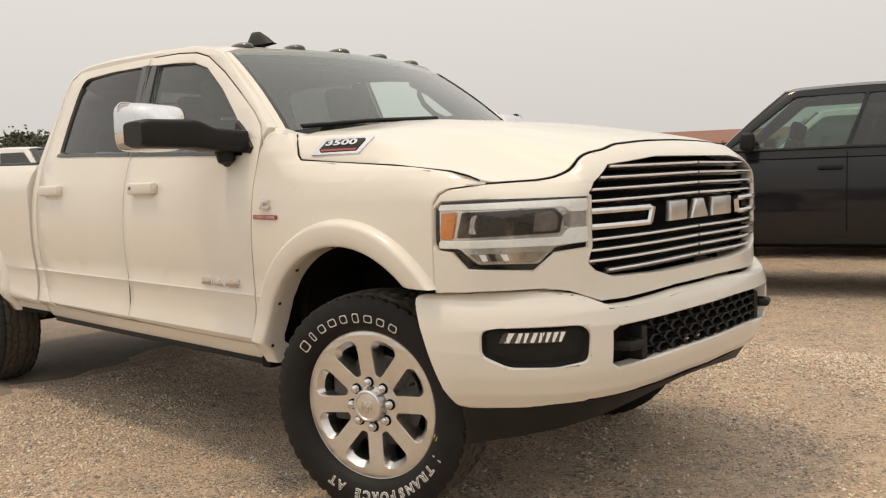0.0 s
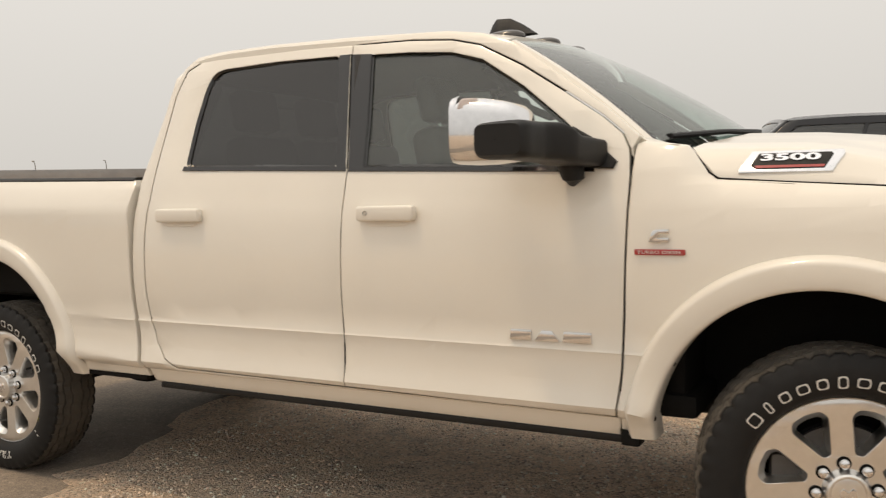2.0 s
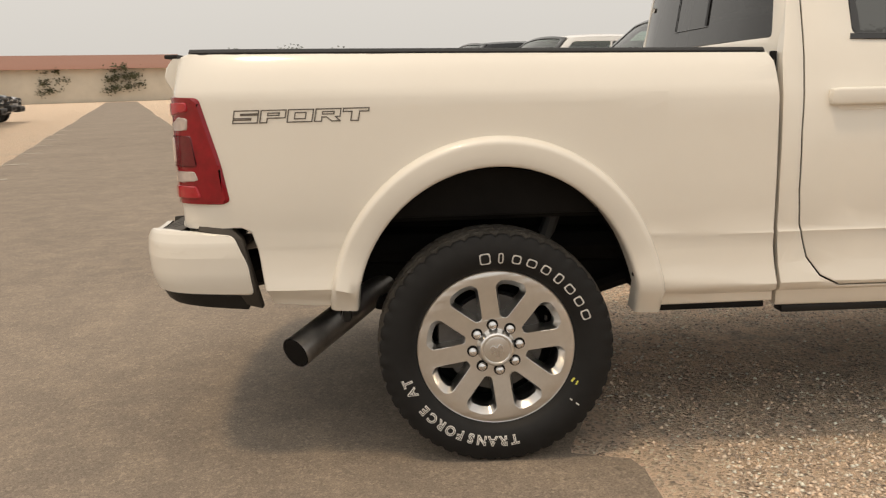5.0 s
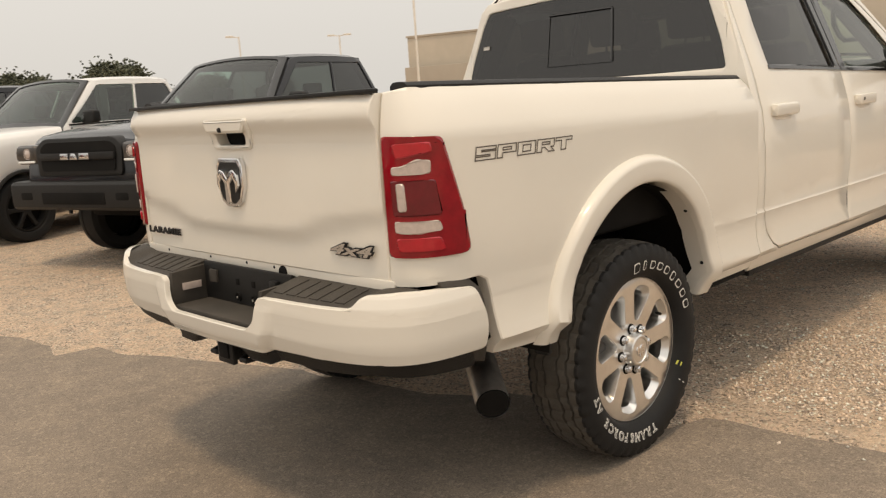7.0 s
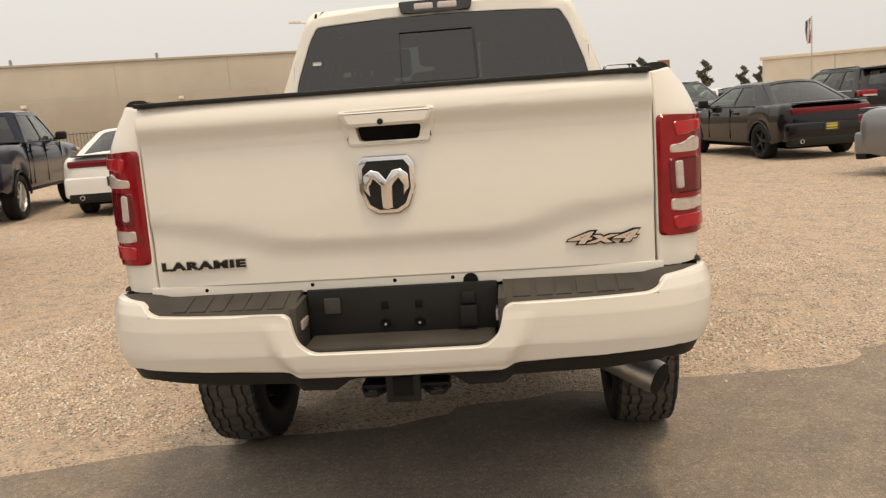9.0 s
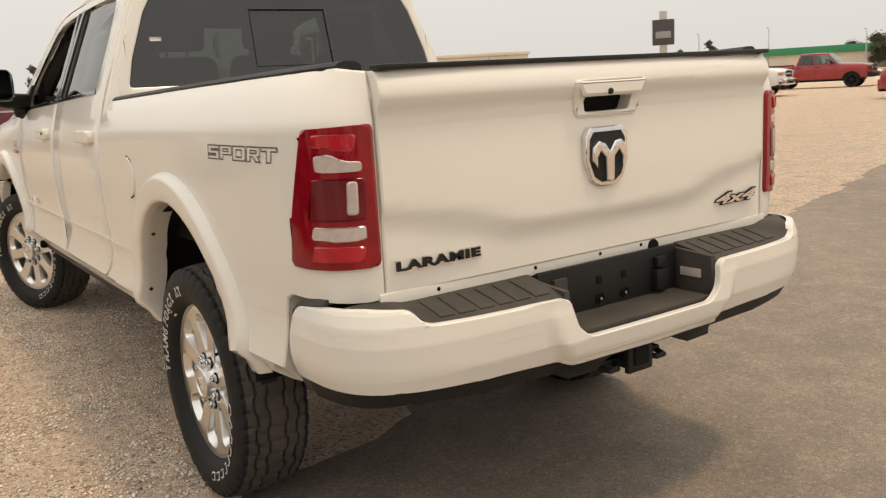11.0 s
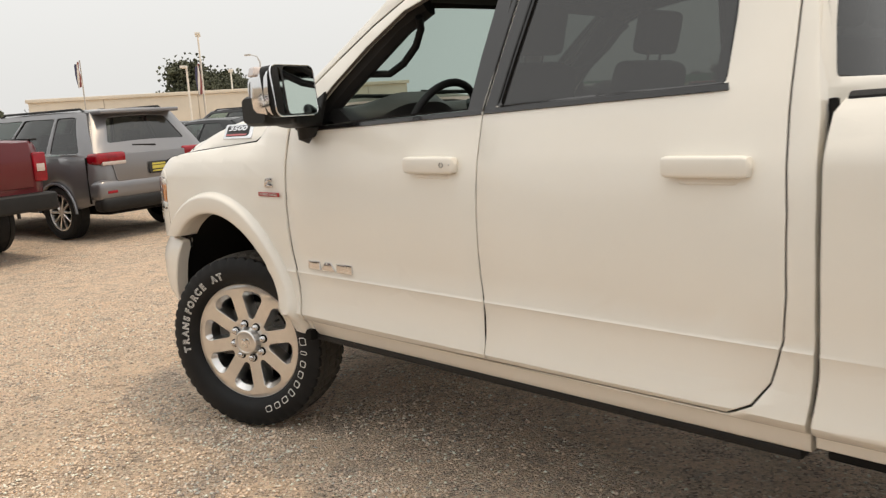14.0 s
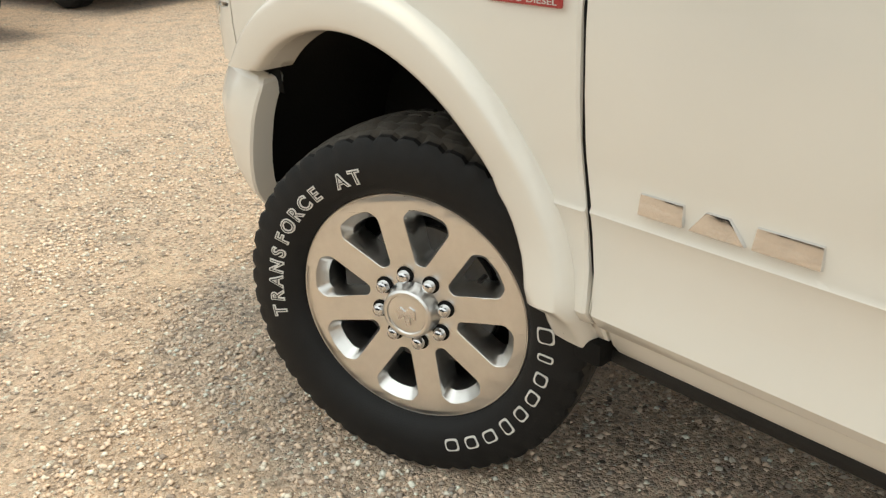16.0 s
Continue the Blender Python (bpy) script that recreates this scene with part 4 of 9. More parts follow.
def bonnet(a, b):
    y = -0.905 + 1.81 * b
    t = abs(y)
    x0, x1 = hood_back(y), hood_edge(y)
    x = x0 + (x1 - x0) * a
    ridge = interp(x, (3.38, 3.73, 4.05, 4.30, 4.45, 4.55, 4.61), (1.535, 1.522, 1.490, 1.452, 1.427, 1.408, 1.391))
    side_z = interp(x, (3.40, 3.46, 3.57, 3.70, 4.0, 4.27, 4.38, 4.42), (1.385, 1.366, 1.357, 1.347, 1.327, 1.298, 1.273, 1.258))
    k = interp(a, (0.25, 1.0), (0, 1))
    k = k * k * (3 - 2 * k)
    rear = interp(min(t, 0.842), (0, 0.35, 0.52, 0.62, 0.76, 0.842), (0, -0.004, -0.024, -0.038, -0.056, -0.076))
    lip = (interp(t, EDGE_Y, EDGE_Z) + 0.002) - 1.391
    z = ridge * (1 - k) + ridge * k + rear * (1 - k) + lip * k + k * k * (1.391 - interp(x1, (3.38, 4.30, 4.45, 4.55, 4.61), (1.535, 1.452, 1.427, 1.408, 1.391)))
    if t > 0.842:
        q = (t - 0.842) / 0.063
        z = z + (side_z - z) * q ** 1.2
    return Vector((x, y, z))


part("bonnet", slab(bonnet, 36, 121, (0, 0, -0.03)), WHITE, truck)
# dark shut lines round the bonnet
seam_path = [(p.x - 0.0055, p.y, p.z - 0.004) for p in EDGE]
part("shut_line", tube(seam_path + [(x, -y, z) for x, y, z in reversed(seam_path[:-1])], 0.0052, 6), JOINT, truck)
side_path = [(x, -0.9075, z + 0.0005) for x, z in ((3.478, 1.361), (3.57, 1.3535), (3.70, 1.3435), (4.0, 1.3235), (4.27, 1.2945), (4.345, 1.277))] + [(4.372, -0.886, 1.262)]
back_path = [(3.382, -0.846, 1.466), (3.412, -0.872, 1.428), (3.450, -0.898, 1.380), (3.478, -0.9075, 1.3615)]
pair("shut_line", tube(side_path, 0.0032, 6), JOINT, truck)
pair("shut_line", tube(back_path, 0.0040, 6), JOINT, truck)


def on_bonnet(x, y):
    x0 = hood_back(y)
    return bonnet((x - x0) / (hood_edge(y) - x0), (y + 0.905) / 1.81)


# displacement badge on each side of the bonnet: chrome surround, dark field, raised figures
def badge_frame():
    p = Vector((3.68, -0.866, 1.402))
    ux = (on_bonnet(3.80, -0.855) - on_bonnet(3.56, -0.868)).normalized()
    n = Vector((0.05, -0.80, 0.60)).normalized()
    uy = n.cross(ux).normalized()
    if uy.z < 0:
        uy = -uy
    return p - n * 0.002, ux, uy, n


bp, bx, by, bn = badge_frame()
at_badge = lambda u, v, d: bp + bx * u + by * v + bn * d
surround = [(-0.145, -0.040), (0.115, -0.040), (0.150, 0.028), (0.146, 0.042), (-0.110, 0.042), (-0.146, -0.028)]
field = [(-0.098, -0.028), (0.094, -0.028), (0.118, 0.022), (0.112, 0.030), (-0.088, 0.030), (-0.112, -0.016)]
word = stretched(lettering("3500", 0.05, 0.004, bold=0.0018), 0.168, 0.027)
m_b = Matrix(((bx.x, by.x, bn.x, 0), (bx.y, by.y, bn.y, 0), (bx.z, by.z, bn.z, 0), (0, 0, 0, 1)))
m_b = Matrix.Translation(bp + bn * 0.016 + by * 0.012) @ m_b
w_left = lettering("3500", 0.05, 0.004, bold=0.0018)
stretched(w_left, 0.168, 0.027)
frames = pair("displacement_badge", prism(surround, at_badge, 0.012, 0.004), CHROME, truck, "chrome badge surround")
fields = [part("badge_field", b, m_, frames[k]) for k, b, m_ in ((0, prism(field, at_badge, 0.0145, 0.001), BLACKPL), (1, flipped(prism(field, at_badge, 0.0145, 0.001)), BLACKPL))]
strip = [(-0.096, -0.026), (0.092, -0.026), (0.096, -0.017), (-0.100, -0.017)]
part("badge_strip", prism(strip, at_badge, 0.0155, 0), BADGE_RED, frames[0])
part("badge_strip", flipped(prism(strip, at_badge, 0.0155, 0)), BADGE_RED, frames[1])
part("badge_figures", moved(word, m_b), CHROME, frames[0], "raised chrome figures")
m_l = Matrix.Diagonal((1, -1, 1, 1)) @ m_b @ Matrix.Diagonal((-1, 1, 1, 1))
part("badge_figures", moved(w_left, m_l), CHROME, frames[1], "raised chrome figures")

# --- nose: fascia, grille, lamps, bumper
hl = [(4.246, 0.983, 1.168), (4.243, 0.984, 1.062), (4.262, 0.978, 1.036), (4.31, 0.965, 1.030), (4.365, 0.95, 0.975), (4.53, 0.81, 0.966), (4.57, 0.76, 1.022), (4.648, 0.65, 1.036), (4.650, 0.648, 1.203), (4.45, 0.895, 1.203), (4.275, 0.976, 1.196)]
HL = [(FENDER.find(x, -y), z) for x, y, z in hl]
GRILLE = [(0.665, 1.20), (0.640, 1.245), (0.56, 1.300), (0.30, 1.325), (0.0, 1.333)]
g_low = [(0.0, 0.915), (0.30, 0.917), (0.56, 0.927), (0.640, 0.955), (0.668, 0.985)]


def u_of(y):
    return FENDER.run[min(range(len(FENDER.pts)), key=lambda i: abs(FENDER.pts[i].y + y) + (0 if FENDER.pts[i].x > 4.4 else 9))]


u_hl0 = FENDER.find(4.245, -0.985) + 0.004
fas_low = [(u_hl0, 0.893), (FENDER.find(4.42, -0.915), 0.903), (u_of(0.80), 0.905), (u_of(0.72), 0.893), (u_of(0.62), 0.852), (u_of(0.5), 0.848), (u_of(0.2), 0.860)]
fas_top = [(u, hood_line(u) - 0.005) for u in np.linspace(U_MID - 0.06, SEAM_U[0], 36)] + [(FENDER.find(4.36, -0.955), 1.241), (FENDER.find(4.295, -0.972), 1.234), (FENDER.find(4.266, -0.979), 1.218), (u_hl0, 1.190)]
fascia = fas_low + mirrored(fas_low, U_MID) + mirrored(fas_top, U_MID) + fas_top
g_half = [(u_of(y), z) for y, z in GRILLE[:-1]]
g_lowh = [(u_of(y), z) for y, z in g_low[1:]]
g_hole = g_half + mirrored(g_half, U_MID) + mirrored(g_lowh, U_MID) + g_lowh
us_half = [float(u) for u in np.arange(u_hl0 + 0.02, U_MID - 0.02, 0.035)]
us_nose = us_half + [U_MID] + [2 * U_MID - u for u in us_half]
nose = whole(wing, U_MID)
part("front_fascia", sheet(fascia, nose, us_nose, (0.9, 0.95, 1.0, 1.05, 1.1, 1.15, 1.18, 1.22, 1.25, 1.28, 1.31, 1.34, 1.36), [HL, mirrored(HL, U_MID), g_hole], rim=0.0025, t=0.05), WHITE, truck)
lamp = pair("headlamp", sheet(HL, wing, us_nose, (1.0, 1.05, 1.1, 1.15, 1.18), rim=0.006, t=0.06, d=-0.012), UNDER, truck, "chrome and black headlamp unit")


def lamp_piece(name, pts, mat, d, label="", t=0.02, r=0.008):
    bm = sheet(rounded(pts, r, 3), wing, us_nose, (1.0, 1.05, 1.1, 1.15, 1.18), rim=0.003, t=t, d=d)
    for b, host in ((bm.copy(), lamp[0]), (flipped(bm), lamp[1])):
        part(name, b, mat, host, label).visible_shadow = mat is not GLASS_LAMP
    bm.free()


uA, uB = HL[0][0], HL[7][0]
lamp_piece("reflector", [(uA + 0.020, 1.044), (uA + 0.018, 1.186), (uB - 0.016, 1.190), (uB - 0.016, 1.052), (uB - 0.125, 1.036), (uB - 0.185, 0.984), (uA + 0.155, 0.990), (uA + 0.095, 1.038)], LAMP_SILVER, -0.011, "bright lamp reflector")
lamp_piece("turn_lens", [(uA + 0.026, 1.072), (uA + 0.030, 1.158), (uA + 0.092, 1.160), (uA + 0.074, 1.072)], LENS_AMBER, -0.003, "amber side marker")
lamp_piece("projector_bowl", [(uA + 0.088, 1.076), (uA + 0.108, 1.160), (uB - 0.125, 1.166), (uB - 0.100, 1.140), (uB - 0.110, 1.085)], LAMP_DARK, -0.004, "dark projector lens")
# a curved reflection on the dark bowl, laid on as a silver crescent
lamp_piece("projector_sheen", [(uA + 0.128, 1.090), (uA + 0.140, 1.146), (uA + 0.165, 1.154), (uA + 0.152, 1.120), (uA + 0.160, 1.086)], LAMP_SILVER, -0.0015, "bright crescent painting a reflection on the projector", 0.004, 0.010)
# the bowl's fade from dark to light, laid on as a grey piece
lamp_piece("projector_sheen", [(uB - 0.205, 1.090), (uB - 0.195, 1.154), (uB - 0.135, 1.158), (uB - 0.114, 1.138), (uB - 0.122, 1.092)], LAMP_GREY, -0.0015, "grey patch painting the projector's lighter inboard end", 0.004, 0.010)
lamp_piece("running_strip", [(uA + 0.022, 1.165), (uA + 0.024, 1.186), (uB - 0.014, 1.195), (uB - 0.014, 1.154), (uB - 0.078, 1.152), (uB - 0.100, 1.169)], LENS_WHITE, -0.001, "white light guide")
lamp_piece("running_strip", [(uA + 0.022, 1.042), (uA + 0.022, 1.067), (uB - 0.108, 1.072), (uB - 0.084, 1.098), (uB - 0.014, 1.102), (uB - 0.014, 1.052), (uB - 0.120, 1.044)], LENS_WHITE, -0.001, "white light guide")
lamp_piece("fog_bowl", [(uA + 0.165, 0.998), (uA + 0.130, 1.026), (uB - 0.150, 1.028), (uB - 0.190, 0.994)], REFLECTOR, -0.003, "faceted lower reflector")
for a in (0.175, 0.205, 0.245):
    lamp_piece("bowl_facet", [(uA + a, 0.999), (uA + a - 0.014, 1.024), (uA + a + 0.012, 1.024), (uA + a + 0.022, 0.999)], LAMP_DARK if a == 0.205 else LENS_WHITE, -0.001, "", 0.004, 0.003)
lamp_piece("inner_bezel", [(uB - 0.098, 1.102), (uB - 0.098, 1.150), (uB - 0.074, 1.154), (uB - 0.074, 1.098)], REFLECTOR, -0.003)
lamp_piece("lamp_cover", [(a, b) for a, b in HL], GLASS_LAMP, 0.004, "clear lamp cover", 0.004)

# grille: dark core, bright bars in two fans, middle bar with plain block letters
part("grille_core", sheet(g_hole, nose, us_nose, (), rim=0, t=0, d=-0.10), UNDER, truck, "black grille backing")
def grille_half(z):
    return interp(z, (0.915, 0.985, 1.20, 1.245, 1.30, 1.333), (0.50, 0.662, 0.660, 0.632, 0.54, 0.10))


for z in (0.950, 0.985, 1.020, 1.055, 1.182, 1.220, 1.258, 1.294):
    hw = grille_half(z) - 0.006
    for s in (-1, 1):
        path = []
        for i in range(9):
            y = 0.006 + (hw - 0.006) * i / 8
            p = wing(u_of(y), z + 0.006 * (1 - i / 8), -0.012)
            path.append((p.x, s * abs(y), p.z))
        b = tube(path, 0.0055, 8)
        # shade behind and under each bar, modelled as a black tube
        part("bar_shadow", tube([(x - 0.020, y, z - 0.003) for x, y, z in path], 0.012, 6), GLOSSBLK, truck, "black tube standing in for a grille bar's shadow")
        part("grille_bar", b, CHROME, truck, "bright grille bar")
for s in (-1, 1):
    for z in (1.098, 1.150):
        path = [(wing(u_of(y), z, -0.006).x, s * y, z) for y in (0.655, 0.55, 0.42, 0.36)]
        part("grille_bar", tube(path, 0.013, 8), CHROME, truck, "bright grille bar")
    part("grille_bar", tube([(wing(u_of(0.36), 1.1, -0.004).x, s * 0.36, 1.098), (wing(u_of(0.345), 1.1, -0.002).x, s * 0.345, 1.150)], 0.014, 8), CHROME, truck)
m_g = Matrix.Translation((4.702, 0, 1.130)) @ Matrix(((0, 0, 1, 0), (1, 0, 0, 0), (0, 1, 0, 0), (0, 0, 0, 1)))
for bm in block_letters([0.132, 0.142, 0.168], 0.072, 0.034, 0.022):
    part("grille_emblem", moved(bm, m_g), POLISHED, truck, "plain bright block")

BUMP = Plan([(4.10, -1.000), (4.22, -0.998), (4.34, -0.980), (4.45, -0.930), (4.56, -0.850), (4.66, -0.735), (4.725, -0.60), (4.760, -0.42), (4.775, -0.2), (4.78, 0.0)], 0.0, (4.0, 0))


def ub(y):
    return BUMP.run[min(range(len(BUMP.pts)), key=lambda i: abs(BUMP.pts[i].y + y) + (0 if BUMP.pts[i].x > 4.3 or y > 0.985 else 9))]


def bumper(u, z, d):
    p, n = BUMP.at(u)
    off = interp(z, (0.48, 0.51, 0.56, 0.62, 0.70, 0.78, 0.83, 0.87, 0.91), (-0.10, -0.065, -0.03, -0.008, 0.0, 0.0, -0.012, -0.035, -0.085))
    k = interp(u, (0.0, 0.25), (0.45, 1.0))
    q = p + n * (off * k + d)
    return Vector((q.x, q.y, z))


u_end = BUMP.run[-1]
b_top = [(0.10, 0.72), (0.04, 0.880), (0.25, 0.893), (ub(0.82), 0.897), (ub(0.72), 0.880), (ub(0.62), 0.836), (ub(0.5), 0.834), (ub(0.2), 0.846)]
b_low = [(ub(0.2), 0.535), (ub(0.5), 0.530), (ub(0.72), 0.522), (ub(0.85), 0.512), (0.33, 0.503), (0.19, 0.500), (0.16, 0.56)]
b_out = rounded(b_top + mirrored(b_top, u_end) + mirrored(b_low, u_end) + b_low, 0.03, 3)
fog = rounded([(ub(0.950), 0.772), (ub(0.932), 0.785), (ub(0.735), 0.787), (ub(0.708), 0.762), (ub(0.715), 0.668), (ub(0.80), 0.652), (ub(0.905), 0.656), (ub(0.950), 0.695)], 0.022, 3)
slot_h = [(ub(0.605), 0.632), (ub(0.632), 0.648), (ub(0.628), 0.757), (ub(0.60), 0.772), (ub(0.3), 0.780)]
slot_b = [(ub(0.38), 0.644)]
slot = slot_h + mirrored(slot_h, u_end) + mirrored(slot_b, u_end) + slot_b
us_bh = [0.04 * i for i in range(2, 28)]
us_b = us_bh + [u_end] + [2 * u_end - u for u in us_bh]
bump = whole(bumper, u_end)
part("front_bumper", sheet(b_out, bump, us_b, (0.51, 0.53, 0.56, 0.6, 0.65, 0.7, 0.75, 0.79, 0.82, 0.845, 0.87), [fog, mirrored(fog, u_end), slot], rim=0.006, t=0.06, roll=0.006), WHITE, truck, "white painted front bumper")
fogs = pair("fog_lamp_bezel", sheet(fog, bumper, us_b, (0.7,), rim=0.012, t=0.02, d=-0.03, roll=-0.02), BLACKPL, truck, "black fog lamp recess")
fl = sheet(rounded([(ub(0.928), 0.732), (ub(0.918), 0.769), (ub(0.775), 0.772), (ub(0.785), 0.734)], 0.010, 3), bumper, us_b, (), rim=0.003, t=0.02, d=-0.014)
part("fog_lens", fl.copy(), FOG_LENS, fogs[0], "ribbed clear fog lens")
part("fog_lens", flipped(fl), FOG_LENS, fogs[1], "ribbed clear fog lens")
for k in range(8):
    y = 0.912 - 0.0165 * k
    bar = sheet([(ub(y), 0.736), (ub(y - 0.008), 0.736), (ub(y - 0.016), 0.768), (ub(y - 0.008), 0.768)], bumper, (), (), rim=0, t=0.006, d=-0.010)
    part("lens_rib", bar.copy(), LENS_WHITE, fogs[0]), part("lens_rib", flipped(bar), LENS_WHITE, fogs[1])
    bar.free()
part("lower_grille", sheet(slot, bump, us_b, (), rim=0, t=0, d=-0.07), UNDER, truck, "black lower grille backing")
mesh_bits = None
for row in range(4):
    for k in range(-5, 6):
        y = k * 0.088 + (0.044 if row % 2 else 0)
        if abs(y) < 0.44:
            p = bumper(ub(abs(y)), 0.70, -0.032)
            b = lathe([(0.034, -0.010), (0.034, 0.006), (0.026, 0.010), (0.026, -0.010)], 6, "x")
            b = moved(b, Matrix.Translation((p.x, y, 0.662 + row * 0.033)) @ Matrix.Diagonal((1, 1.42, 0.62, 1)))
            mesh_bits = b if mesh_bits is None else merge(mesh_bits, b)
part("honeycomb_mesh", mesh_bits, BLACKPL, truck, "black honeycomb mesh", 20)
for s in (-1, 1):
    part("tow_hook", tube([(4.66, s * 0.515, 0.700), (4.735, s * 0.515, 0.700), (4.752, s * 0.525, 0.700), (4.740, s * 0.575, 0.700), (4.68, s * 0.585, 0.700)], 0.017, 10), BLACKPL, truck, "black tow hook")
    part("slot_cheek", box(4.64, 4.735, s * 0.47 - 0.02, s * 0.47 + 0.02, 0.63, 0.755, 0.008), BLACKPL, truck)


def dam(a, b):
    u = 0.22 + (u_end - 0.22) * a
    p, n = BUMP.at(u)
    q = p - n * (0.075 + 0.05 * b)
    return Vector((q.x, q.y, 0.515 - (0.035 + 0.120 * (1 - a) ** 1.6) * b))


pair("air_dam", slab(dam, 22, 5, (-0.02, 0, 0)), BLACKPL, truck, "black plastic air dam")

# --- tail lamps
tl = rounded([(-0.962, 1.318), (U_TG + 0.004, 1.326), (U_TG + 0.004, 0.966), (-0.905, 0.962), (-0.878, 0.972), (-0.90, 1.10)], 0.018, 3)
tails = pair("tail_lamp", sheet(tl, bedwall, us_bed, (1.0, 1.1, 1.2, 1.28, 1.3), rim=0.010, t=0.02, d=0.010, roll=0.008), LENS_RED, truck, "red tail lamp with clear bands")


def tail_piece(name, pts, mat, d=0.0125, r=0.01):
    bm = sheet(rounded(pts, r, 3), bedwall, us_bed, (1.1, 1.2), rim=0.004, t=0.006, d=d)
    part(name, bm.copy(), mat, tails[0])
    part(name, flipped(bm), mat, tails[1])
    bm.free()


uT = U_TG + 0.004
tail_piece("upper_lens", [(uT + 0.045, 1.302), (uT + 0.055, 1.258), (uT + 0.16, 1.275), (uT + 0.155, 1.305)], LENS_BRIGHT, 0.015)
tail_piece("reversing_lens", [(uT + 0.036, 1.210), (uT + 0.036, 1.236), (uT + 0.075, 1.240), (uT + 0.115, 1.258), (uT + 0.155, 1.252), (uT + 0.152, 1.212)], LENS_CLEAR)
tail_piece("brake_lens", [(uT + 0.034, 1.090), (uT + 0.030, 1.196), (uT + 0.165, 1.196), (uT + 0.180, 1.090)], LENS_DARKRED)
tail_piece("side_light_bar", [(uT + 0.052, 1.104), (uT + 0.050, 1.188), (uT + 0.076, 1.188), (uT + 0.080, 1.104)], LENS_CLEAR, 0.016)
tail_piece("lower_clear_lens", [(uT + 0.036, 1.040), (uT + 0.036, 1.076), (uT + 0.170, 1.076), (uT + 0.180, 1.044), (uT + 0.11, 1.036)], LENS_CLEAR)
tail_piece("lower_lens", [(uT + 0.045, 0.985), (uT + 0.040, 1.024), (uT + 0.17, 1.026), (uT + 0.185, 0.985)], LENS_BRIGHT, 0.015)

# --- tailgate
def gate(y, z, d):
    zc = interp(abs(y), (0.0, 0.36, 0.56, 0.80), (0.992, 0.998, 1.062, 1.078))
    fade = interp(abs(y), (0.62, 0.76), (1.0, 0.35))
    x = interp(z, (1.0, 1.12, 1.25, 1.31, 1.345, 1.378, 1.392, 1.42, 1.452), (-1.098, -1.095, -1.088, -1.088, -1.094, -1.112, -1.115, -1.108, -1.086))
    low = interp(z - zc, (-0.13, -0.035, -0.012, 0.022, 0.06), (-1.080, -1.079, -1.082, -1.097, -1.098))
    if z < zc + 0.06:
        x = -1.080 + (low + 1.080) * fade if z < zc + 0.022 else x * fade + (1 - fade) * -1.088
    x += 0.012 * (abs(y) / 0.78) ** 4
    return Vector((x - d, y, z))


gate_out = [(-0.776, 0.885), (0.776, 0.885), (0.778, 1.30), (0.776, 1.452), (0.4, 1.4535), (0, 1.454), (-0.4, 1.4535), (-0.776, 1.452), (-0.778, 1.30)]
hole_h = rounded([(-0.090, 1.306), (0.090, 1.306), (0.100, 1.350), (-0.100, 1.350)], 0.012, 3)
ys_g = [-0.7, -0.6, -0.5, -0.42, -0.36, -0.25, -0.12, 0, 0.12, 0.25, 0.36, 0.42, 0.5, 0.6, 0.7]
zs_g = [0.95, 0.965, 0.98, 0.995, 1.01, 1.025, 1.04, 1.055, 1.07, 1.085, 1.10, 1.13, 1.2, 1.27, 1.31, 1.33, 1.345, 1.36, 1.378, 1.392, 1.406, 1.42, 1.436]
tailgate = part("tailgate", sheet(gate_out, gate, ys_g, zs_g, [hole_h], rim=0.005, t=0.05), WHITE, truck, "white steel tailgate with two pressed creases")
part("handle_pocket", sheet(hole_h, gate, (), (), rim=0, t=0, d=-0.035), UNDER, tailgate)
part("handle_bezel", sheet(rounded([(-0.125, 1.292), (0.125, 1.292), (0.148, 1.40), (-0.148, 1.40)], 0.018, 3), gate, ys_g, zs_g, [hole_h], rim=0.006, t=0.030, d=0.009), WHITE, tailgate)
part("gate_handle", sheet(rounded([(-0.118, 1.352), (0.118, 1.352), (0.14, 1.396), (-0.14, 1.396)], 0.012, 3), lambda y, z, d: Vector((-1.128 - d, y, z)), (), (), rim=0.008, t=0.03, roll=0.006), WHITE, tailgate, "white pull handle")
part("reverse_camera", moved(lathe([(0.0, -0.006), (0.006, -0.006), (0.009, -0.002), (0.009, 0.01)], 16, "x"), Matrix.Translation((-1.130, 0.018, 1.363))), BLACKPL, tailgate, "small black camera lens")
shield = [(-0.085, 1.236), (-0.066, 1.262), (0.066, 1.262), (0.085, 1.236), (0.086, 1.160), (0.064, 1.106), (0.032, 1.086), (-0.032, 1.086), (-0.064, 1.106), (-0.086, 1.160)]
em = part("tailgate_emblem", prism(shield, lambda y, z, d: Vector((-1.092 - d, y + 0.016, z)), 0.018, 0.006, 3), CHROME, tailgate, "chrome shield emblem, plain shape")
inner = [(y * 0.84, 1.17 + (z - 1.17) * 0.84) for y, z in shield]
part("emblem_field", prism(inner, lambda y, z, d: Vector((-1.105 - d, y + 0.016, z)), 0.0065, 0), BLACKPL, em)
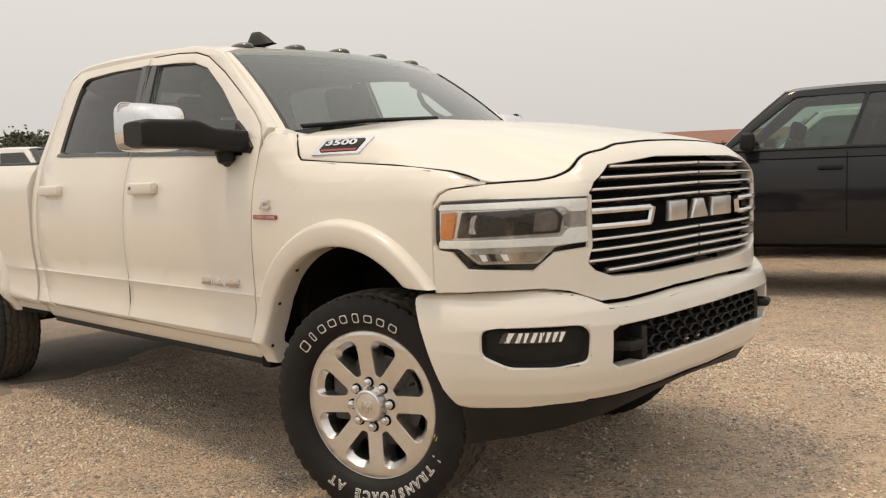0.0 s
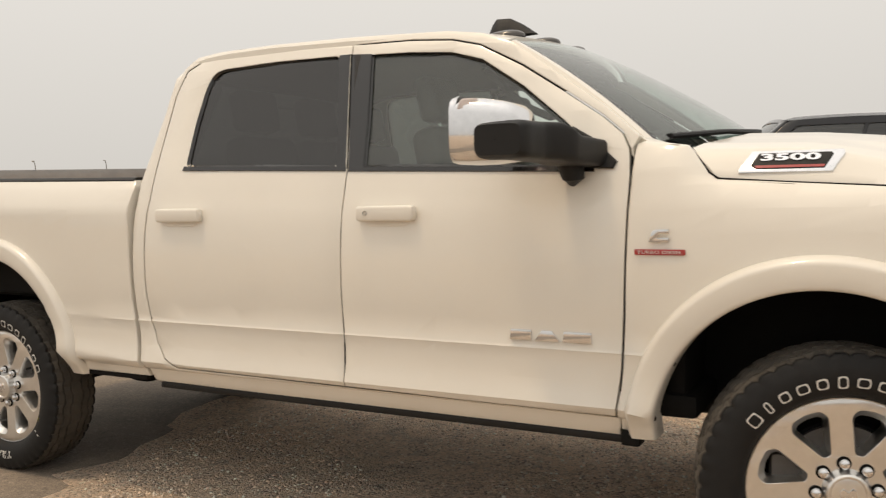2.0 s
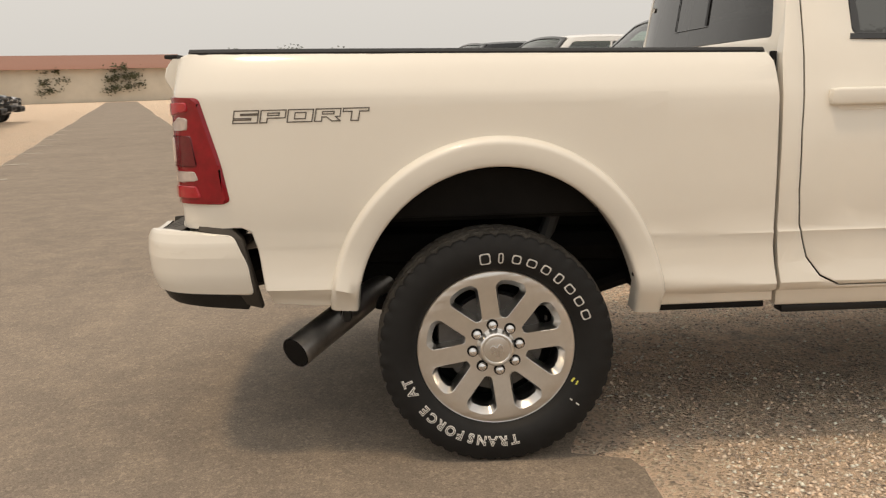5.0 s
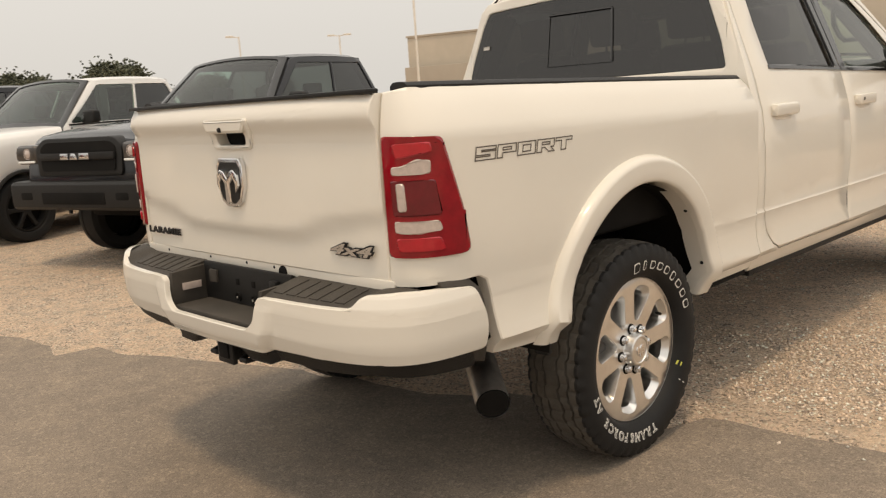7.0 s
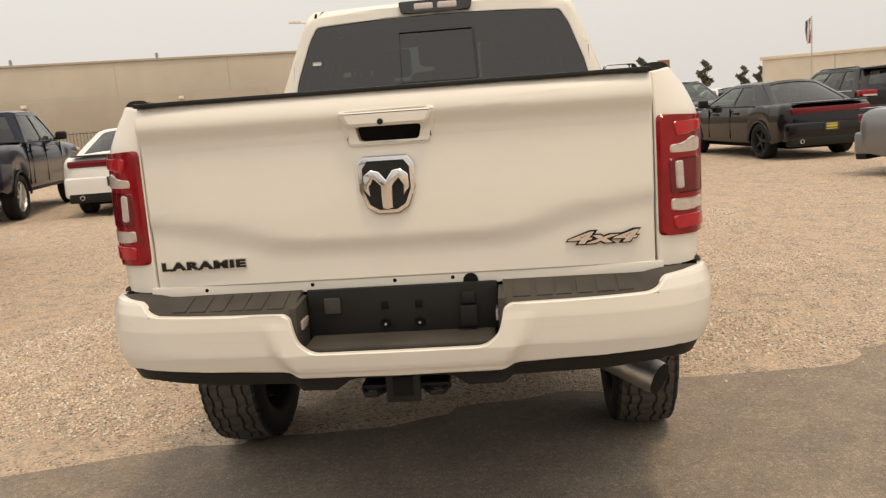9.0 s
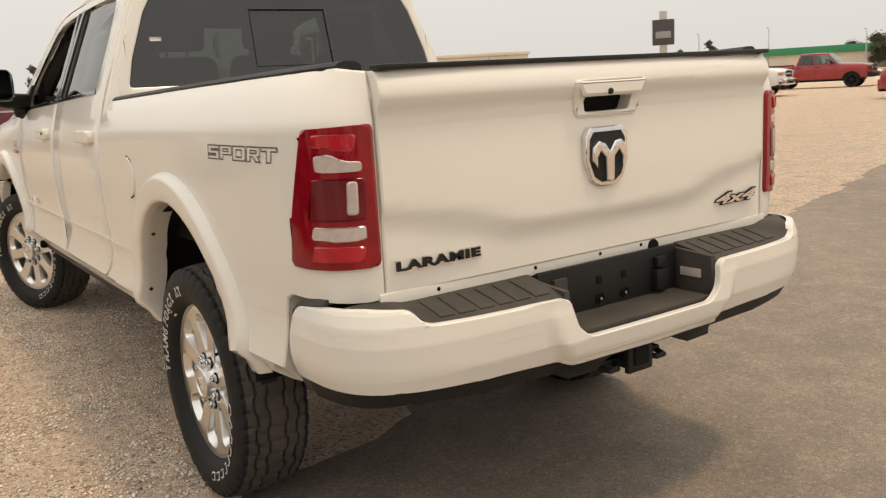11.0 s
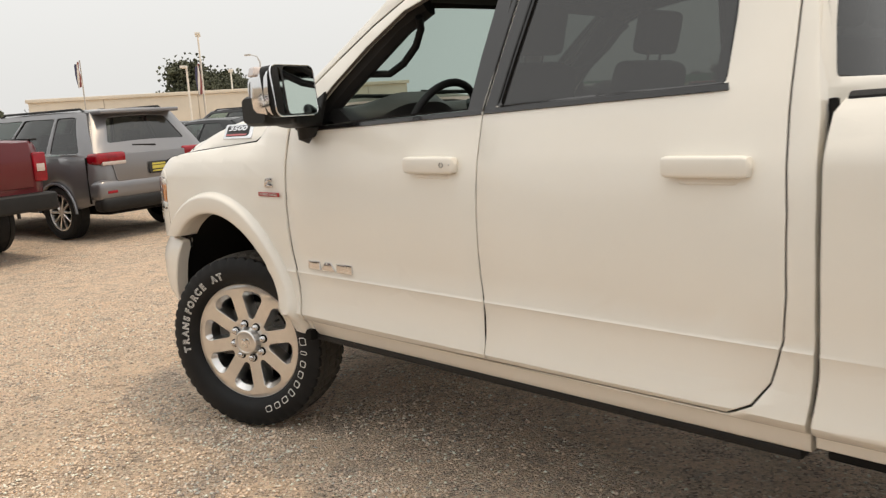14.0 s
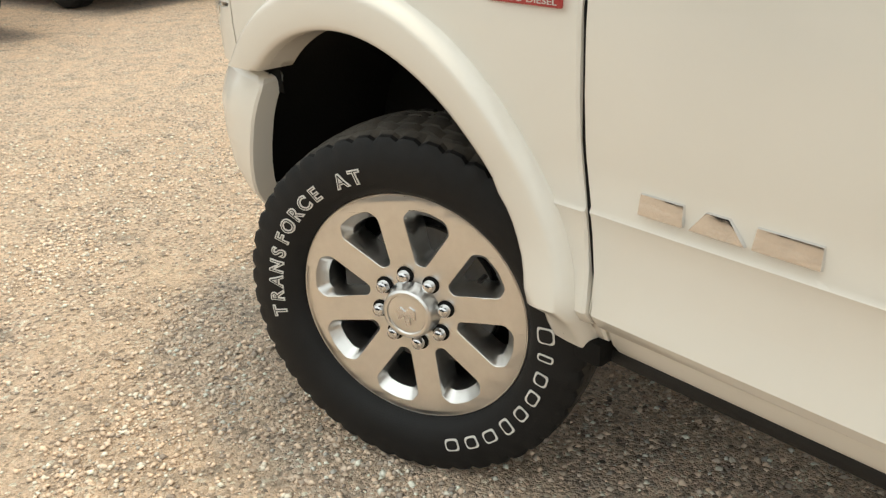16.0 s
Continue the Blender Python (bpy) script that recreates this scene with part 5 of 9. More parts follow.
horn = [(0.0, 1.190), (-0.018, 1.218), (-0.040, 1.222), (-0.060, 1.205), (-0.062, 1.165), (-0.045, 1.140), (-0.046, 1.172), (-0.034, 1.192), (-0.016, 1.172), (-0.014, 1.105), (0.0, 1.098),
        (0.014, 1.105), (0.016, 1.172), (0.034, 1.192), (0.046, 1.172), (0.045, 1.140), (0.062, 1.165), (0.060, 1.205), (0.040, 1.222), (0.018, 1.215)]
part("emblem_relief", prism(horn, lambda y, z, d: Vector((-1.108 - d, y * 1.12 + 0.016, z)), 0.016, 0.006, 3), CHROME, em)
m_back = Matrix(((0, 0, -1, 0), (-1, 0, 0, 0), (0, 1, 0, 0), (0, 0, 0, 1)))
w = stretched(lettering("LARAMIE", 0.05, 0.006, bold=0.0024, spacing=1.16), 0.268, 0.025)
trim_word = part("trim_badge", moved(w, Matrix.Translation((-1.084, 0.617, 0.957)) @ m_back), BLACKPL, tailgate, "black raised trim letters with bright edge")
w = stretched(lettering("LARAMIE", 0.05, 0.004, bold=0.0040, spacing=1.16), 0.275, 0.031)
part("badge_edge", moved(w, Matrix.Translation((-1.0815, 0.617, 0.957)) @ m_back), CHROME, trim_word)
w = stretched(lettering("4x4", 0.05, 0.004, bold=0.0042, shear=0.3), 0.226, 0.044)
part("badge_backing", moved(w, Matrix.Translation((-1.0825, -0.622, 0.975)) @ m_back), BLACKPL, tailgate)
w = stretched(lettering("4x4", 0.05, 0.008, bold=0.0014, shear=0.3), 0.215, 0.036)
part("drive_badge", moved(w, Matrix.Translation((-1.084, -0.622, 0.975)) @ m_back), CHROME, tailgate, "chrome raised figures")
part("gate_rail_cap", box(-1.100, -1.055, -0.776, 0.776, 1.452, 1.466, 0.005), BLACKPL, tailgate, "black tailgate top cap")
# bed rails, floor, walls
def rail_cap(a, b):
    x = 0.955 + (-1.0 - 0.955) * a
    z = bed_top(max(x, -1.0)) + 0.004
    y = max(-bedwall(max(x, -0.9), z - 0.01, -0.002).y - 0.045 * max(0.0, (-0.85 - x) / 0.2) ** 2, 0.775)
    return Vector((x, -(y - 0.075 * b), z + 0.010 - 0.012 * abs(2 * b - 1) ** 4))


pair("bed_rail_cap", slab(rail_cap, 36, 7, (0, 0, -0.02)), BLACKPL, truck, "black bed rail cap")
part("bed_floor", box(-1.05, 0.93, -0.80, 0.80, 0.86, 0.90, 0.005), UNDER, truck, "black bed floor")
pair("bed_inner_wall", box(-0.96, 0.93, -0.85, -0.81, 0.88, 1.40, 0.01), UNDER, truck)
part("bed_front_wall", box(0.90, 0.945, -0.86, 0.86, 0.88, 1.40, 0.012), WHITE, truck)

# --- rear bumper
RB = Plan([(-0.80, -0.958), (-0.95, -0.957), (-1.06, -0.940), (-1.14, -0.895), (-1.19, -0.83), (-1.225, -0.74), (-1.245, -0.62), (-1.255, -0.45), (-1.262, -0.25), (-1.265, 0.0)], 0.0, (-0.7, 0))


def ur(y):
    return RB.run[min(range(len(RB.pts)), key=lambda i: abs(RB.pts[i].y + y) + (0 if RB.pts[i].x < -0.98 else 9))]


def rbump(u, z, d):
    p, n = RB.at(u)
    off = interp(z, (0.60, 0.65, 0.70, 0.78, 0.83, 0.86, 0.89), (-0.05, -0.025, -0.006, 0.0, -0.004, -0.014, -0.030))
    w = interp(z, (0.64, 0.68, 0.72, 0.78), (0.32, 0.352, 0.378, 0.395))
    dip = interp(RB.at(u)[0].y, (-w - 0.012, -w + 0.022), (0, 1))
    q = p + n * (off + d + 0.016 * dip * interp(z, (0.66, 0.72, 0.80), (1.6, 1, 0.2)))
    return Vector((q.x, q.y, z))


r_end = RB.run[-1]
rb_top = [(0.03, 0.75), (0.075, 0.855), (0.20, 0.868), (ur(0.90), 0.874), (ur(0.80), 0.868), (ur(0.782), 0.860), (ur(0.765), 0.838), (ur(0.74), 0.828), (ur(0.5), 0.824), (ur(0.335), 0.824), (ur(0.314), 0.812), (ur(0.307), 0.766), (ur(0.293), 0.736), (ur(0.265), 0.711), (ur(0.235), 0.705)]
rb_low = [(ur(0.26), 0.625), (ur(0.31), 0.626), (ur(0.345), 0.641), (ur(0.6), 0.650), (ur(0.82), 0.656), (0.22, 0.652), (0.02, 0.640)]
rb_out = rounded(rb_top + mirrored(rb_top, r_end) + mirrored(rb_low, r_end) + rb_low, 0.022, 3)
us_rh = [0.03 * i for i in range(2, 24)] + [ur(y) for y in (0.42, 0.405, 0.39, 0.375, 0.36, 0.345, 0.33, 0.315, 0.3)]
us_r = us_rh + [r_end] + [2 * r_end - u for u in us_rh]
rear_b = whole(rbump, r_end)
part("rear_bumper", sheet(rb_out, rear_b, us_r, (0.65, 0.67, 0.69, 0.72, 0.75, 0.78, 0.80, 0.815, 0.83, 0.845, 0.858), rim=0.003, t=0.022, roll=0.003), WHITE, truck, "white painted rear step bumper")
val_top = [(0.02, 0.636), (0.22, 0.650), (ur(0.82), 0.654), (ur(0.40), 0.642), (ur(0.33), 0.630), (ur(0.28), 0.623)]
val_low = [(ur(0.12), 0.618), (ur(0.155), 0.608), (ur(0.20), 0.579), (ur(0.30), 0.579), (ur(0.335), 0.595), (ur(0.6), 0.598), (ur(0.80), 0.612), (0.24, 0.598), (0.05, 0.582)]
val_out = val_top + mirrored(val_top, r_end) + mirrored(val_low, r_end) + val_low
part("bumper_valance", sheet(val_out, rear_b, us_r, (), rim=0.006, t=0.06, d=-0.010), BLACKPL, truck, "black bumper valance")
# black treads on the bumper, plate recess
def tread_pad(a, b):
    y = 0.312 + (0.930 - 0.312) * a
    p, n = RB.at(ur(y))
    lip = p - n * 0.026
    rise = interp(y, (0.735, 0.785), (0, 1))
    inner = Vector((-1.055, -min(y, 0.90)))
    q = inner.lerp(lip, b)
    z = (0.819 + 0.044 * (1 - b) ** 0.7) * (1 - rise) + (0.861 + 0.012 * (1 - b)) * rise
    return Vector((q.x, q.y, z))
pads = pair("step_pad", slab(tread_pad, 24, 6, (0, 0, -0.03)), DUSTPL, truck, "dusty black textured step pad")
for k in range(6):
    a0 = 0.06 + k * 0.098
    rib = slab(lambda a, b, a0=a0: tread_pad(a0 + 0.075 * a, 0.22 + 0.62 * b) + Vector((0, 0, 0.003)), 4, 5, (0, 0, -0.006))
    part("pad_rib", rib.copy(), DUSTPL, pads[0]), part("pad_rib", flipped(rib), DUSTPL, pads[1])
    rib.free()
part("recess_floor", box(-1.245, -1.09, -0.285, 0.285, 0.690, 0.717, 0.006), DUSTPL, truck)
for s in (-1, 1):
    part("recess_cheek", prism([(-1.245, 0.70), (-1.085, 0.70), (-1.085, 0.846), (-1.235, 0.836)], lambda u, v, d, s=s: Vector((u, s * (0.318 - d), v)), 0.020, 0.004), DUSTPL, truck)
    part("recess_lamp", box(-1.20, -1.12, s * 0.293 - 0.004, s * 0.293 + 0.004, 0.762, 0.790, 0.003), LENS_CLEAR, truck)
plate = part("plate_bracket", box(-1.100, -1.084, -0.296, 0.296, 0.708, 0.862, 0.008), BLACKPL, truck, "empty black number-plate bracket")
for y in (0.054, -0.052):
    part("plate_screw", moved(lathe([(0.0, -0.008), (0.006, -0.008), (0.007, -0.002), (0.013, -0.002), (0.016, -0.006), (0.018, 0.0)], 18, "x"), Matrix.Translation((-1.101, y, 0.745))), UNDER, plate)
    part("screw_tip", moved(lathe([(0.0, -0.010), (0.004, -0.010), (0.005, -0.004)], 10, "x"), Matrix.Translation((-1.101, y, 0.745))), STEEL, plate)
    part("plate_slot", box(-1.103, -1.098, y - 0.011, y + 0.011, 0.790, 0.815, 0.003), UNDER, plate)
part("trailer_socket", box(-1.125, -1.098, -0.232, -0.178, 0.730, 0.795, 0.006), BLACKPL, plate), part("trailer_socket", box(-1.122, -1.098, -0.228, -0.186, 0.800, 0.835, 0.006), BLACKPL, plate)
part("socket_cover", box(-1.112, -1.098, 0.190, 0.242, 0.785, 0.835, 0.006), DUSTPL, plate)
part("lock_hole", moved(lathe([(0.0, -0.003), (0.021, -0.003), (0.024, 0.004)], 18, "x"), Matrix.Translation((-1.0765, -0.215, 0.862))), UNDER, truck)
part("gate_sill", box(-1.074, -1.03, -0.80, 0.80, 0.852, 0.890, 0.004), WHITE, truck, "white sill under the tailgate")
for y in (0.62, 0.28, 0.02, -0.16):
    part("sill_hole", moved(lathe([(0.0, 0.0), (0.006, 0.0), (0.007, 0.003)], 10, "x"), Matrix.Translation((-1.0745, y, 0.874))), UNDER, truck)
# black filler between bumper end and bed
fill = [(0.0, 0.585), (0.055, 0.60), (0.075, 0.66), (0.085, 0.78), (0.105, 0.855), (0.20, 0.870), (0.20, 0.885), (0.085, 0.882), (0.045, 0.84), (0.02, 0.72)]
pair("bumper_end_filler", sheet(fill, rbump, (0.05, 0.1, 0.15), (0.65, 0.7, 0.75, 0.8, 0.85), rim=0.004, t=0.05, d=-0.006), DUSTPL, truck, "dusty black bumper end filler")
# tow hitch
hitch = part("tow_receiver", merge(box(-1.20, -0.95, -0.042, 0.042, 0.538, 0.622, 0.006), box(-1.10, -1.02, -0.36, 0.36, 0.575, 0.645, 0.02), box(-1.215, -1.195, -0.052, 0.052, 0.528, 0.632, 0.006), box(-1.17, -1.05, -0.135, 0.135, 0.552, 0.572, 0.006)), BLACKPL, truck, "black tow hitch receiver")
part("receiver_mouth", box(-1.222, -1.190, -0.030, 0.030, 0.550, 0.610, 0.004), UNDER, hitch)
for s in (-1, 1):
    part("chain_loop", tube([(-1.16, s * 0.06, 0.556), (-1.20, s * 0.085, 0.552), (-1.20, s * 0.115, 0.552), (-1.15, s * 0.13, 0.556)], 0.010, 8), BLACKPL, hitch)

# --- exhaust, chassis, axles
part("exhaust_pipe", tube([(0.35, -0.50, 0.60), (0.0, -0.44, 0.66), (-0.22, -0.43, 0.63), (-0.36, -0.45, 0.57), (-0.48, -0.548, 0.504), (-0.705, -0.836, 0.396)], [0.05, 0.05, 0.05, 0.052, 0.058, 0.060], 20, False), STEEL, truck, "heat-stained steel exhaust pipe")
tip_in = tube([(-0.705, -0.836, 0.396), (-0.63, -0.740, 0.432), (-0.555, -0.644, 0.468)], [0.056, 0.054, 0.02], 20)
part("exhaust_bore", tip_in, UNDER, truck)
for s in (-1, 1):
    part("frame_rail", tube([(4.3, s * 0.42, 0.62), (3.3, s * 0.45, 0.58), (1.2, s * 0.50, 0.58), (0.6, s * 0.50, 0.70), (-0.5, s * 0.50, 0.72), (-1.05, s * 0.50, 0.62)], 0.075, 8), UNDER, truck)
    part("sill_step", box(1.06, 3.20, s * 0.86 - 0.035, s * 0.86 + 0.035, 0.494, 0.524, 0.010), BLACKPL, truck, "black sill rail")
    part("bed_skirt", box(0.54, 0.99, s * 0.88 - 0.03, s * 0.88 + 0.03, 0.522, 0.550, 0.010), UNDER, truck)
    part("leaf_spring", tube([(0.75, s * 0.53, 0.62), (0.35, s * 0.53, 0.50), (0, s * 0.53, 0.46), (-0.4, s * 0.53, 0.50), (-0.8, s * 0.53, 0.66)], 0.035, 8), UNDER, truck)
    part("shock_absorber", tube([(0.12, s * 0.60, 0.40), (0.30, s * 0.52, 0.85)], 0.032, 10), plain("damper_grey", (0.10, 0.10, 0.10), 0.5), truck)
    part("mud_flap", box(-0.52, -0.49, s * 0.90 - 0.03, s * 0.90 + 0.03, 0.53, 0.62, 0.01), BLACKPL, truck)
    part("wing_foot", box(3.17, 3.235, s * 0.89 - 0.04, s * 0.89 + 0.04, 0.495, 0.545, 0.012), UNDER, truck)
part("rear_axle", merge(tube([(0, -0.75, 0.41), (0, 0.75, 0.41)], 0.06, 14), moved(lathe([(0.0, -0.16), (0.10, -0.14), (0.16, -0.04), (0.16, 0.04), (0.10, 0.14), (0.0, 0.16)], 20, "x"), Matrix.Translation((0, 0.0, 0.41)))), UNDER, truck)
part("front_axle", tube([(WHEELBASE, -0.75, 0.41), (WHEELBASE, 0.75, 0.41)], 0.06, 14), UNDER, truck)
part("belly", box(-0.9, 4.3, -0.42, 0.42, 0.60, 0.78, 0.05), UNDER, truck)
part("fuel_tank", box(0.75, 2.2, 0.05, 0.55, 0.42, 0.62, 0.06), UNDER, truck)
part("engine_mass", box(3.3, 4.35, -0.40, 0.40, 0.55, 1.22, 0.08), UNDER, truck)
part("cab_floor", box(1.05, 3.4, -0.84, 0.84, 0.58, 0.66, 0.02), UNDER, truck)
part("firewall", box(3.30, 3.36, -0.82, 0.82, 0.60, 1.40, 0.02), UNDER, truck)

# --- wheels: outward is +x in the wheel's own frame
TYRE_R, HUB_Z = 0.424, 0.410


def tyre_bm(n=192):
    side_pts = [(0.268, 0.058), (0.2805, 0.080), (0.288, 0.100), (0.305, 0.118), (0.335, 0.128), (0.365, 0.128), (0.386, 0.123), (0.398, 0.119), (0.408, 0.116)]
    tread = [0.112, 0.100, 0.088, 0.0765, 0.0745, 0.0670, 0.0650, 0.051, 0.0360, 0.0340, 0.0270, 0.0250, 0.012, 0.0]
    low = {4, 5, 9, 10}
    cols = [("s", r, x) for r, x in side_pts] + [("t", k, x) for k, x in enumerate(tread)] + [("t", k, -tread[k]) for k in range(len(tread) - 2, -1, -1)] + [("s", r, -x) for r, x in reversed(side_pts)]
    def fn(a, b):
        i = int(round(a * n))
        kind, p, x = cols[int(round(b * (len(cols) - 1)))]
        th = 2 * math.pi * a
        if kind == "s":
            r = p
            if r > 0.39 and i % 4 == 0:
                r -= 0.003
                x *= 0.975
            elif r > 0.38 and i % 8 in (2, 3):
                x *= 1.014
        else:
            r = TYRE_R - 0.010 * (abs(x) / 0.112) ** 2
            if p in low:
                r -= 0.013
            elif p <= 2 and i % 4 == 0:
                r -= 0.009
            elif p in (6, 7, 8) and (i + (2 if x > 0 else 0)) % 4 == 0:
                r -= 0.006
            elif p >= 11 and (i + 1) % 4 == 0:
                r -= 0.005
            if p > 2:
                x = x + 0.0045 * (1 if i % 8 < 4 else -1)
        z, y = r * math.sin(th), r * math.cos(th)
        if z < -HUB_Z:
            over = -HUB_Z - z
            z = -HUB_Z - 0.001
            x *= 1 + over * 2.2
        elif z < -0.25 and kind == "s":
            x *= 1 + 0.014 * ((-z - 0.25) / 0.16) ** 2
        return Vector((x, y, z))
    bm = grid(fn, n, len(cols), close_u=True)
    bmesh.ops.recalc_face_normals(bm, faces=bm.faces)
    return bm


RIM_R = 0.2785


def rim_x(r):
    """How far out the wheel's face stands at a radius."""
    return interp(r, (0, 0.06, 0.105, 0.16, 0.22, 0.265, RIM_R), (0.076, 0.076, 0.076, 0.081, 0.087, 0.090, 0.087))


def rim_face():
    """Flat-spoked face flush with the tyre: eight windows, each with a wide bevel that falls away into a dark opening."""
    outer = [(RIM_R * math.cos(2 * math.pi * i / 96), RIM_R * math.sin(2 * math.pi * i / 96)) for i in range(96)]
    brim = rounded([(0.113, -0.012), (0.190, -0.0440), (0.220, -0.0560), (0.245, -0.042), (0.2515, 0.0), (0.245, 0.042), (0.220, 0.0560), (0.190, 0.0440), (0.113, 0.012)], 0.010, 3)
    deep = rounded([(0.121, -0.008), (0.188, -0.0360), (0.210, -0.0450), (0.227, -0.033), (0.232, 0.0), (0.227, 0.033), (0.210, 0.0450), (0.188, 0.0360), (0.121, 0.008)], 0.010, 3)
    holes, bevels = [], None
    for k in range(8):
        th = 2 * math.pi * (k + 0.5) / 8
        turn = lambda pts: [(r * math.cos(th) - w * math.sin(th), r * math.sin(th) + w * math.cos(th)) for r, w in pts]
        a, b = turn(brim), turn(deep)
        holes.append(a)
        bm = bmesh.new()
        rings = []
        for loop, sink in ((a, 0.0), (b, 0.024), (b, 0.075)):
            rings.append([bm.verts.new((rim_x(math.hypot(*q)) - (sink if sink else 0.0008), q[0], q[1])) for q in loop])
        for lo, hi in zip(rings, rings[1:]):
            for j in range(len(lo)):
                bm.faces.new((lo[j], lo[(j + 1) % len(lo)], hi[(j + 1) % len(lo)], hi[j]))
        bevels = bm if bevels is None else merge(bevels, bm)
    fn = lambda u, v, d: Vector((rim_x(math.hypot(u, v)) + d, u, v))
    ring = [0.05 * i for i in range(-5, 6)]
    return sheet(outer, fn, ring, ring, holes, rim=0.0014, t=0.004, roll=0.0012), bevels


lip_prof = [(0.2775, 0.0862), (0.2800, 0.0872), (0.2822, 0.0850), (0.2825, 0.078), (0.276, 0.066), (0.262, 0.050), (0.248, 0.026), (0.242, -0.02), (0.240, -0.10)]
disc_prof = [(0.242, -0.10), (0.19, -0.04), (0.186, -0.015), (0.06, -0.012), (0.0, -0.012)]
cap_prof = [(0.0, 0.1085), (0.041, 0.1085), (0.047, 0.107), (0.0495, 0.111), (0.055, 0.1115), (0.060, 0.108), (0.0625, 0.098), (0.0645, 0.086), (0.067, 0.080), (0.070, 0.074)]
nut_prof = [(0.0, 0.100), (0.008, 0.0995), (0.0130, 0.096), (0.0150, 0.089), (0.0156, 0.070)]
made = {}


def keep(name, bm, mat, sharp=35):
    me = bpy.data.meshes.new(name)
    for f in bm.faces:
        f.smooth = True
    bm.to_mesh(me)
    bm.free()
    me.set_sharp_from_angle(angle=radians(sharp))
    me.materials.append(mat)
    made[name] = me
    return me


keep("tyre", tyre_bm(), RUBBER, 32)
made["tyre"].materials.append(DUSTY_RUBBER)
for f in made["tyre"].polygons:
    if abs(f.center.x) < 0.105 and math.hypot(f.center.y, f.center.z) > 0.395:
        f.material_index = 1
keep("rim", merge(*rim_face(), lathe(lip_prof, 96)), POLISHED, 28)
keep("wheel", lathe(disc_prof, 48), UNDER)
keep("brake_disc", lathe([(0.07, 0.004), (0.075, 0.010), (0.178, 0.010), (0.180, 0.0), (0.178, -0.008)], 40), IRON)
keep("centre_cap", lathe(cap_prof, 40), POLISHED)
keep("cap_emblem", prism([(-0.022, -0.014), (-0.024, 0.010), (-0.012, 0.020), (0.0, 0.008), (0.012, 0.020), (0.024, 0.010), (0.022, -0.014), (0.008, -0.004), (0.006, -0.026), (-0.006, -0.026), (-0.008, -0.004)], lambda u, v, d: Vector((0.1075 + d, u, v)), 0.005, 0.0015), CHROME)
keep("lug_seat", lathe([(0.0, 0.0790), (0.0205, 0.0790), (0.0212, 0.070)], 20), UNDER)
keep("lug_nut", lathe(nut_prof, 16), CHROME)
keep("lug_dimple", lathe([(0.0, 0.1006), (0.0048, 0.1006), (0.006, 0.0985)], 6), STEEL)
keep("valve", tube([(0.07, 0.208, 0.0), (0.095, 0.204, 0.0)], 0.006, 8), RUBBER)
keep("caliper", box(-0.03, 0.036, -0.205, -0.11, -0.09, 0.09, 0.02), IRON)


def sidewall(r):
    return interp(r, (0.288, 0.305, 0.335, 0.365, 0.386), (0.100, 0.118, 0.128, 0.128, 0.123))


def arc_word(text, r0, ang0, step, size, depth, off):
    """Letters round the sidewall, heads outward, read clockwise as seen from outside; ang0: middle of the word."""
    out = None
    n = len(text)
    for i, ch in enumerate(text):
        if ch == " ":
            continue
        th = radians(ang0 - (i - (n - 1) / 2) * step)
        b = lettering(ch, size, 0.002, off)
        for v in b.verts:
            rr, tt = r0 + v.co.y, v.co.x
            y = rr * math.cos(th) + tt * math.sin(th)
            z = rr * math.sin(th) - tt * math.cos(th)
            v.co = Vector((sidewall(math.hypot(y, z)) + depth + v.co.z, y, z))
        out = b if out is None else merge(out, b)
    return out


def arc_blocks(r0, ang, i, depth, grow):
    """One plain rounded block on the sidewall in place of a letter of a maker's name; they differ a little in height and width."""
    th = radians(ang)
    ww = (0.034, 0.014, 0.028, 0.032, 0.028, 0.024, 0.032, 0.030, 0.032)[i] / 2 + grow
    hh = (0.036, 0.034, 0.028, 0.026, 0.028, 0.033, 0.026, 0.026, 0.026)[i] / 2 + grow
    b = prism(rounded([(-ww, -hh), (ww, -hh), (ww, hh), (-ww, hh)], 0.009, 3), lambda u, v, d: Vector((u, v, d)), 0.0015, 0)
    for v in b.verts:
        rr, tt = r0 + v.co.y, v.co.x
        y = rr * math.cos(th) + tt * math.sin(th)
        z = rr * math.sin(th) - tt * math.cos(th)
        v.co = Vector((sidewall(math.hypot(y, z)) + depth + v.co.z, y, z))
    return b


LET_R = 0.334
letter_keys = []
word = "TRANSFORCE AT"
for i, ch in enumerate(word):
    if ch != " ":
        at = -(i - (len(word) - 1) / 2) * 6.8
        keep("letter%d" % i, arc_word(ch, LET_R, at, 6.8, 0.046, 0.0020, 0.0021), LETTER_WHITE)
        keep("core%d" % i, arc_word(ch, LET_R, at, 6.8, 0.046, 0.0030, -0.0012), RUBBER)
        letter_keys.append(i)
for i in range(9):
    at = 180 - (i - 4) * 9.4
    keep("letter%d" % (20 + i), arc_blocks(LET_R, at, i, 0.0020, 0.0020), LETTER_WHITE)
    keep("core%d" % (20 + i), arc_blocks(LET_R, at, i, 0.0030, -0.0022), RUBBER)
    letter_keys.append(20 + i)
keep("crayon_mark", merge(prism([(0.292, -0.010), (0.312, -0.012), (0.314, 0.004), (0.296, 0.008)], lambda u, v, d: Vector((sidewall(u) + 0.001 + d, u, v)), 0.001, 0)), YELLOW)
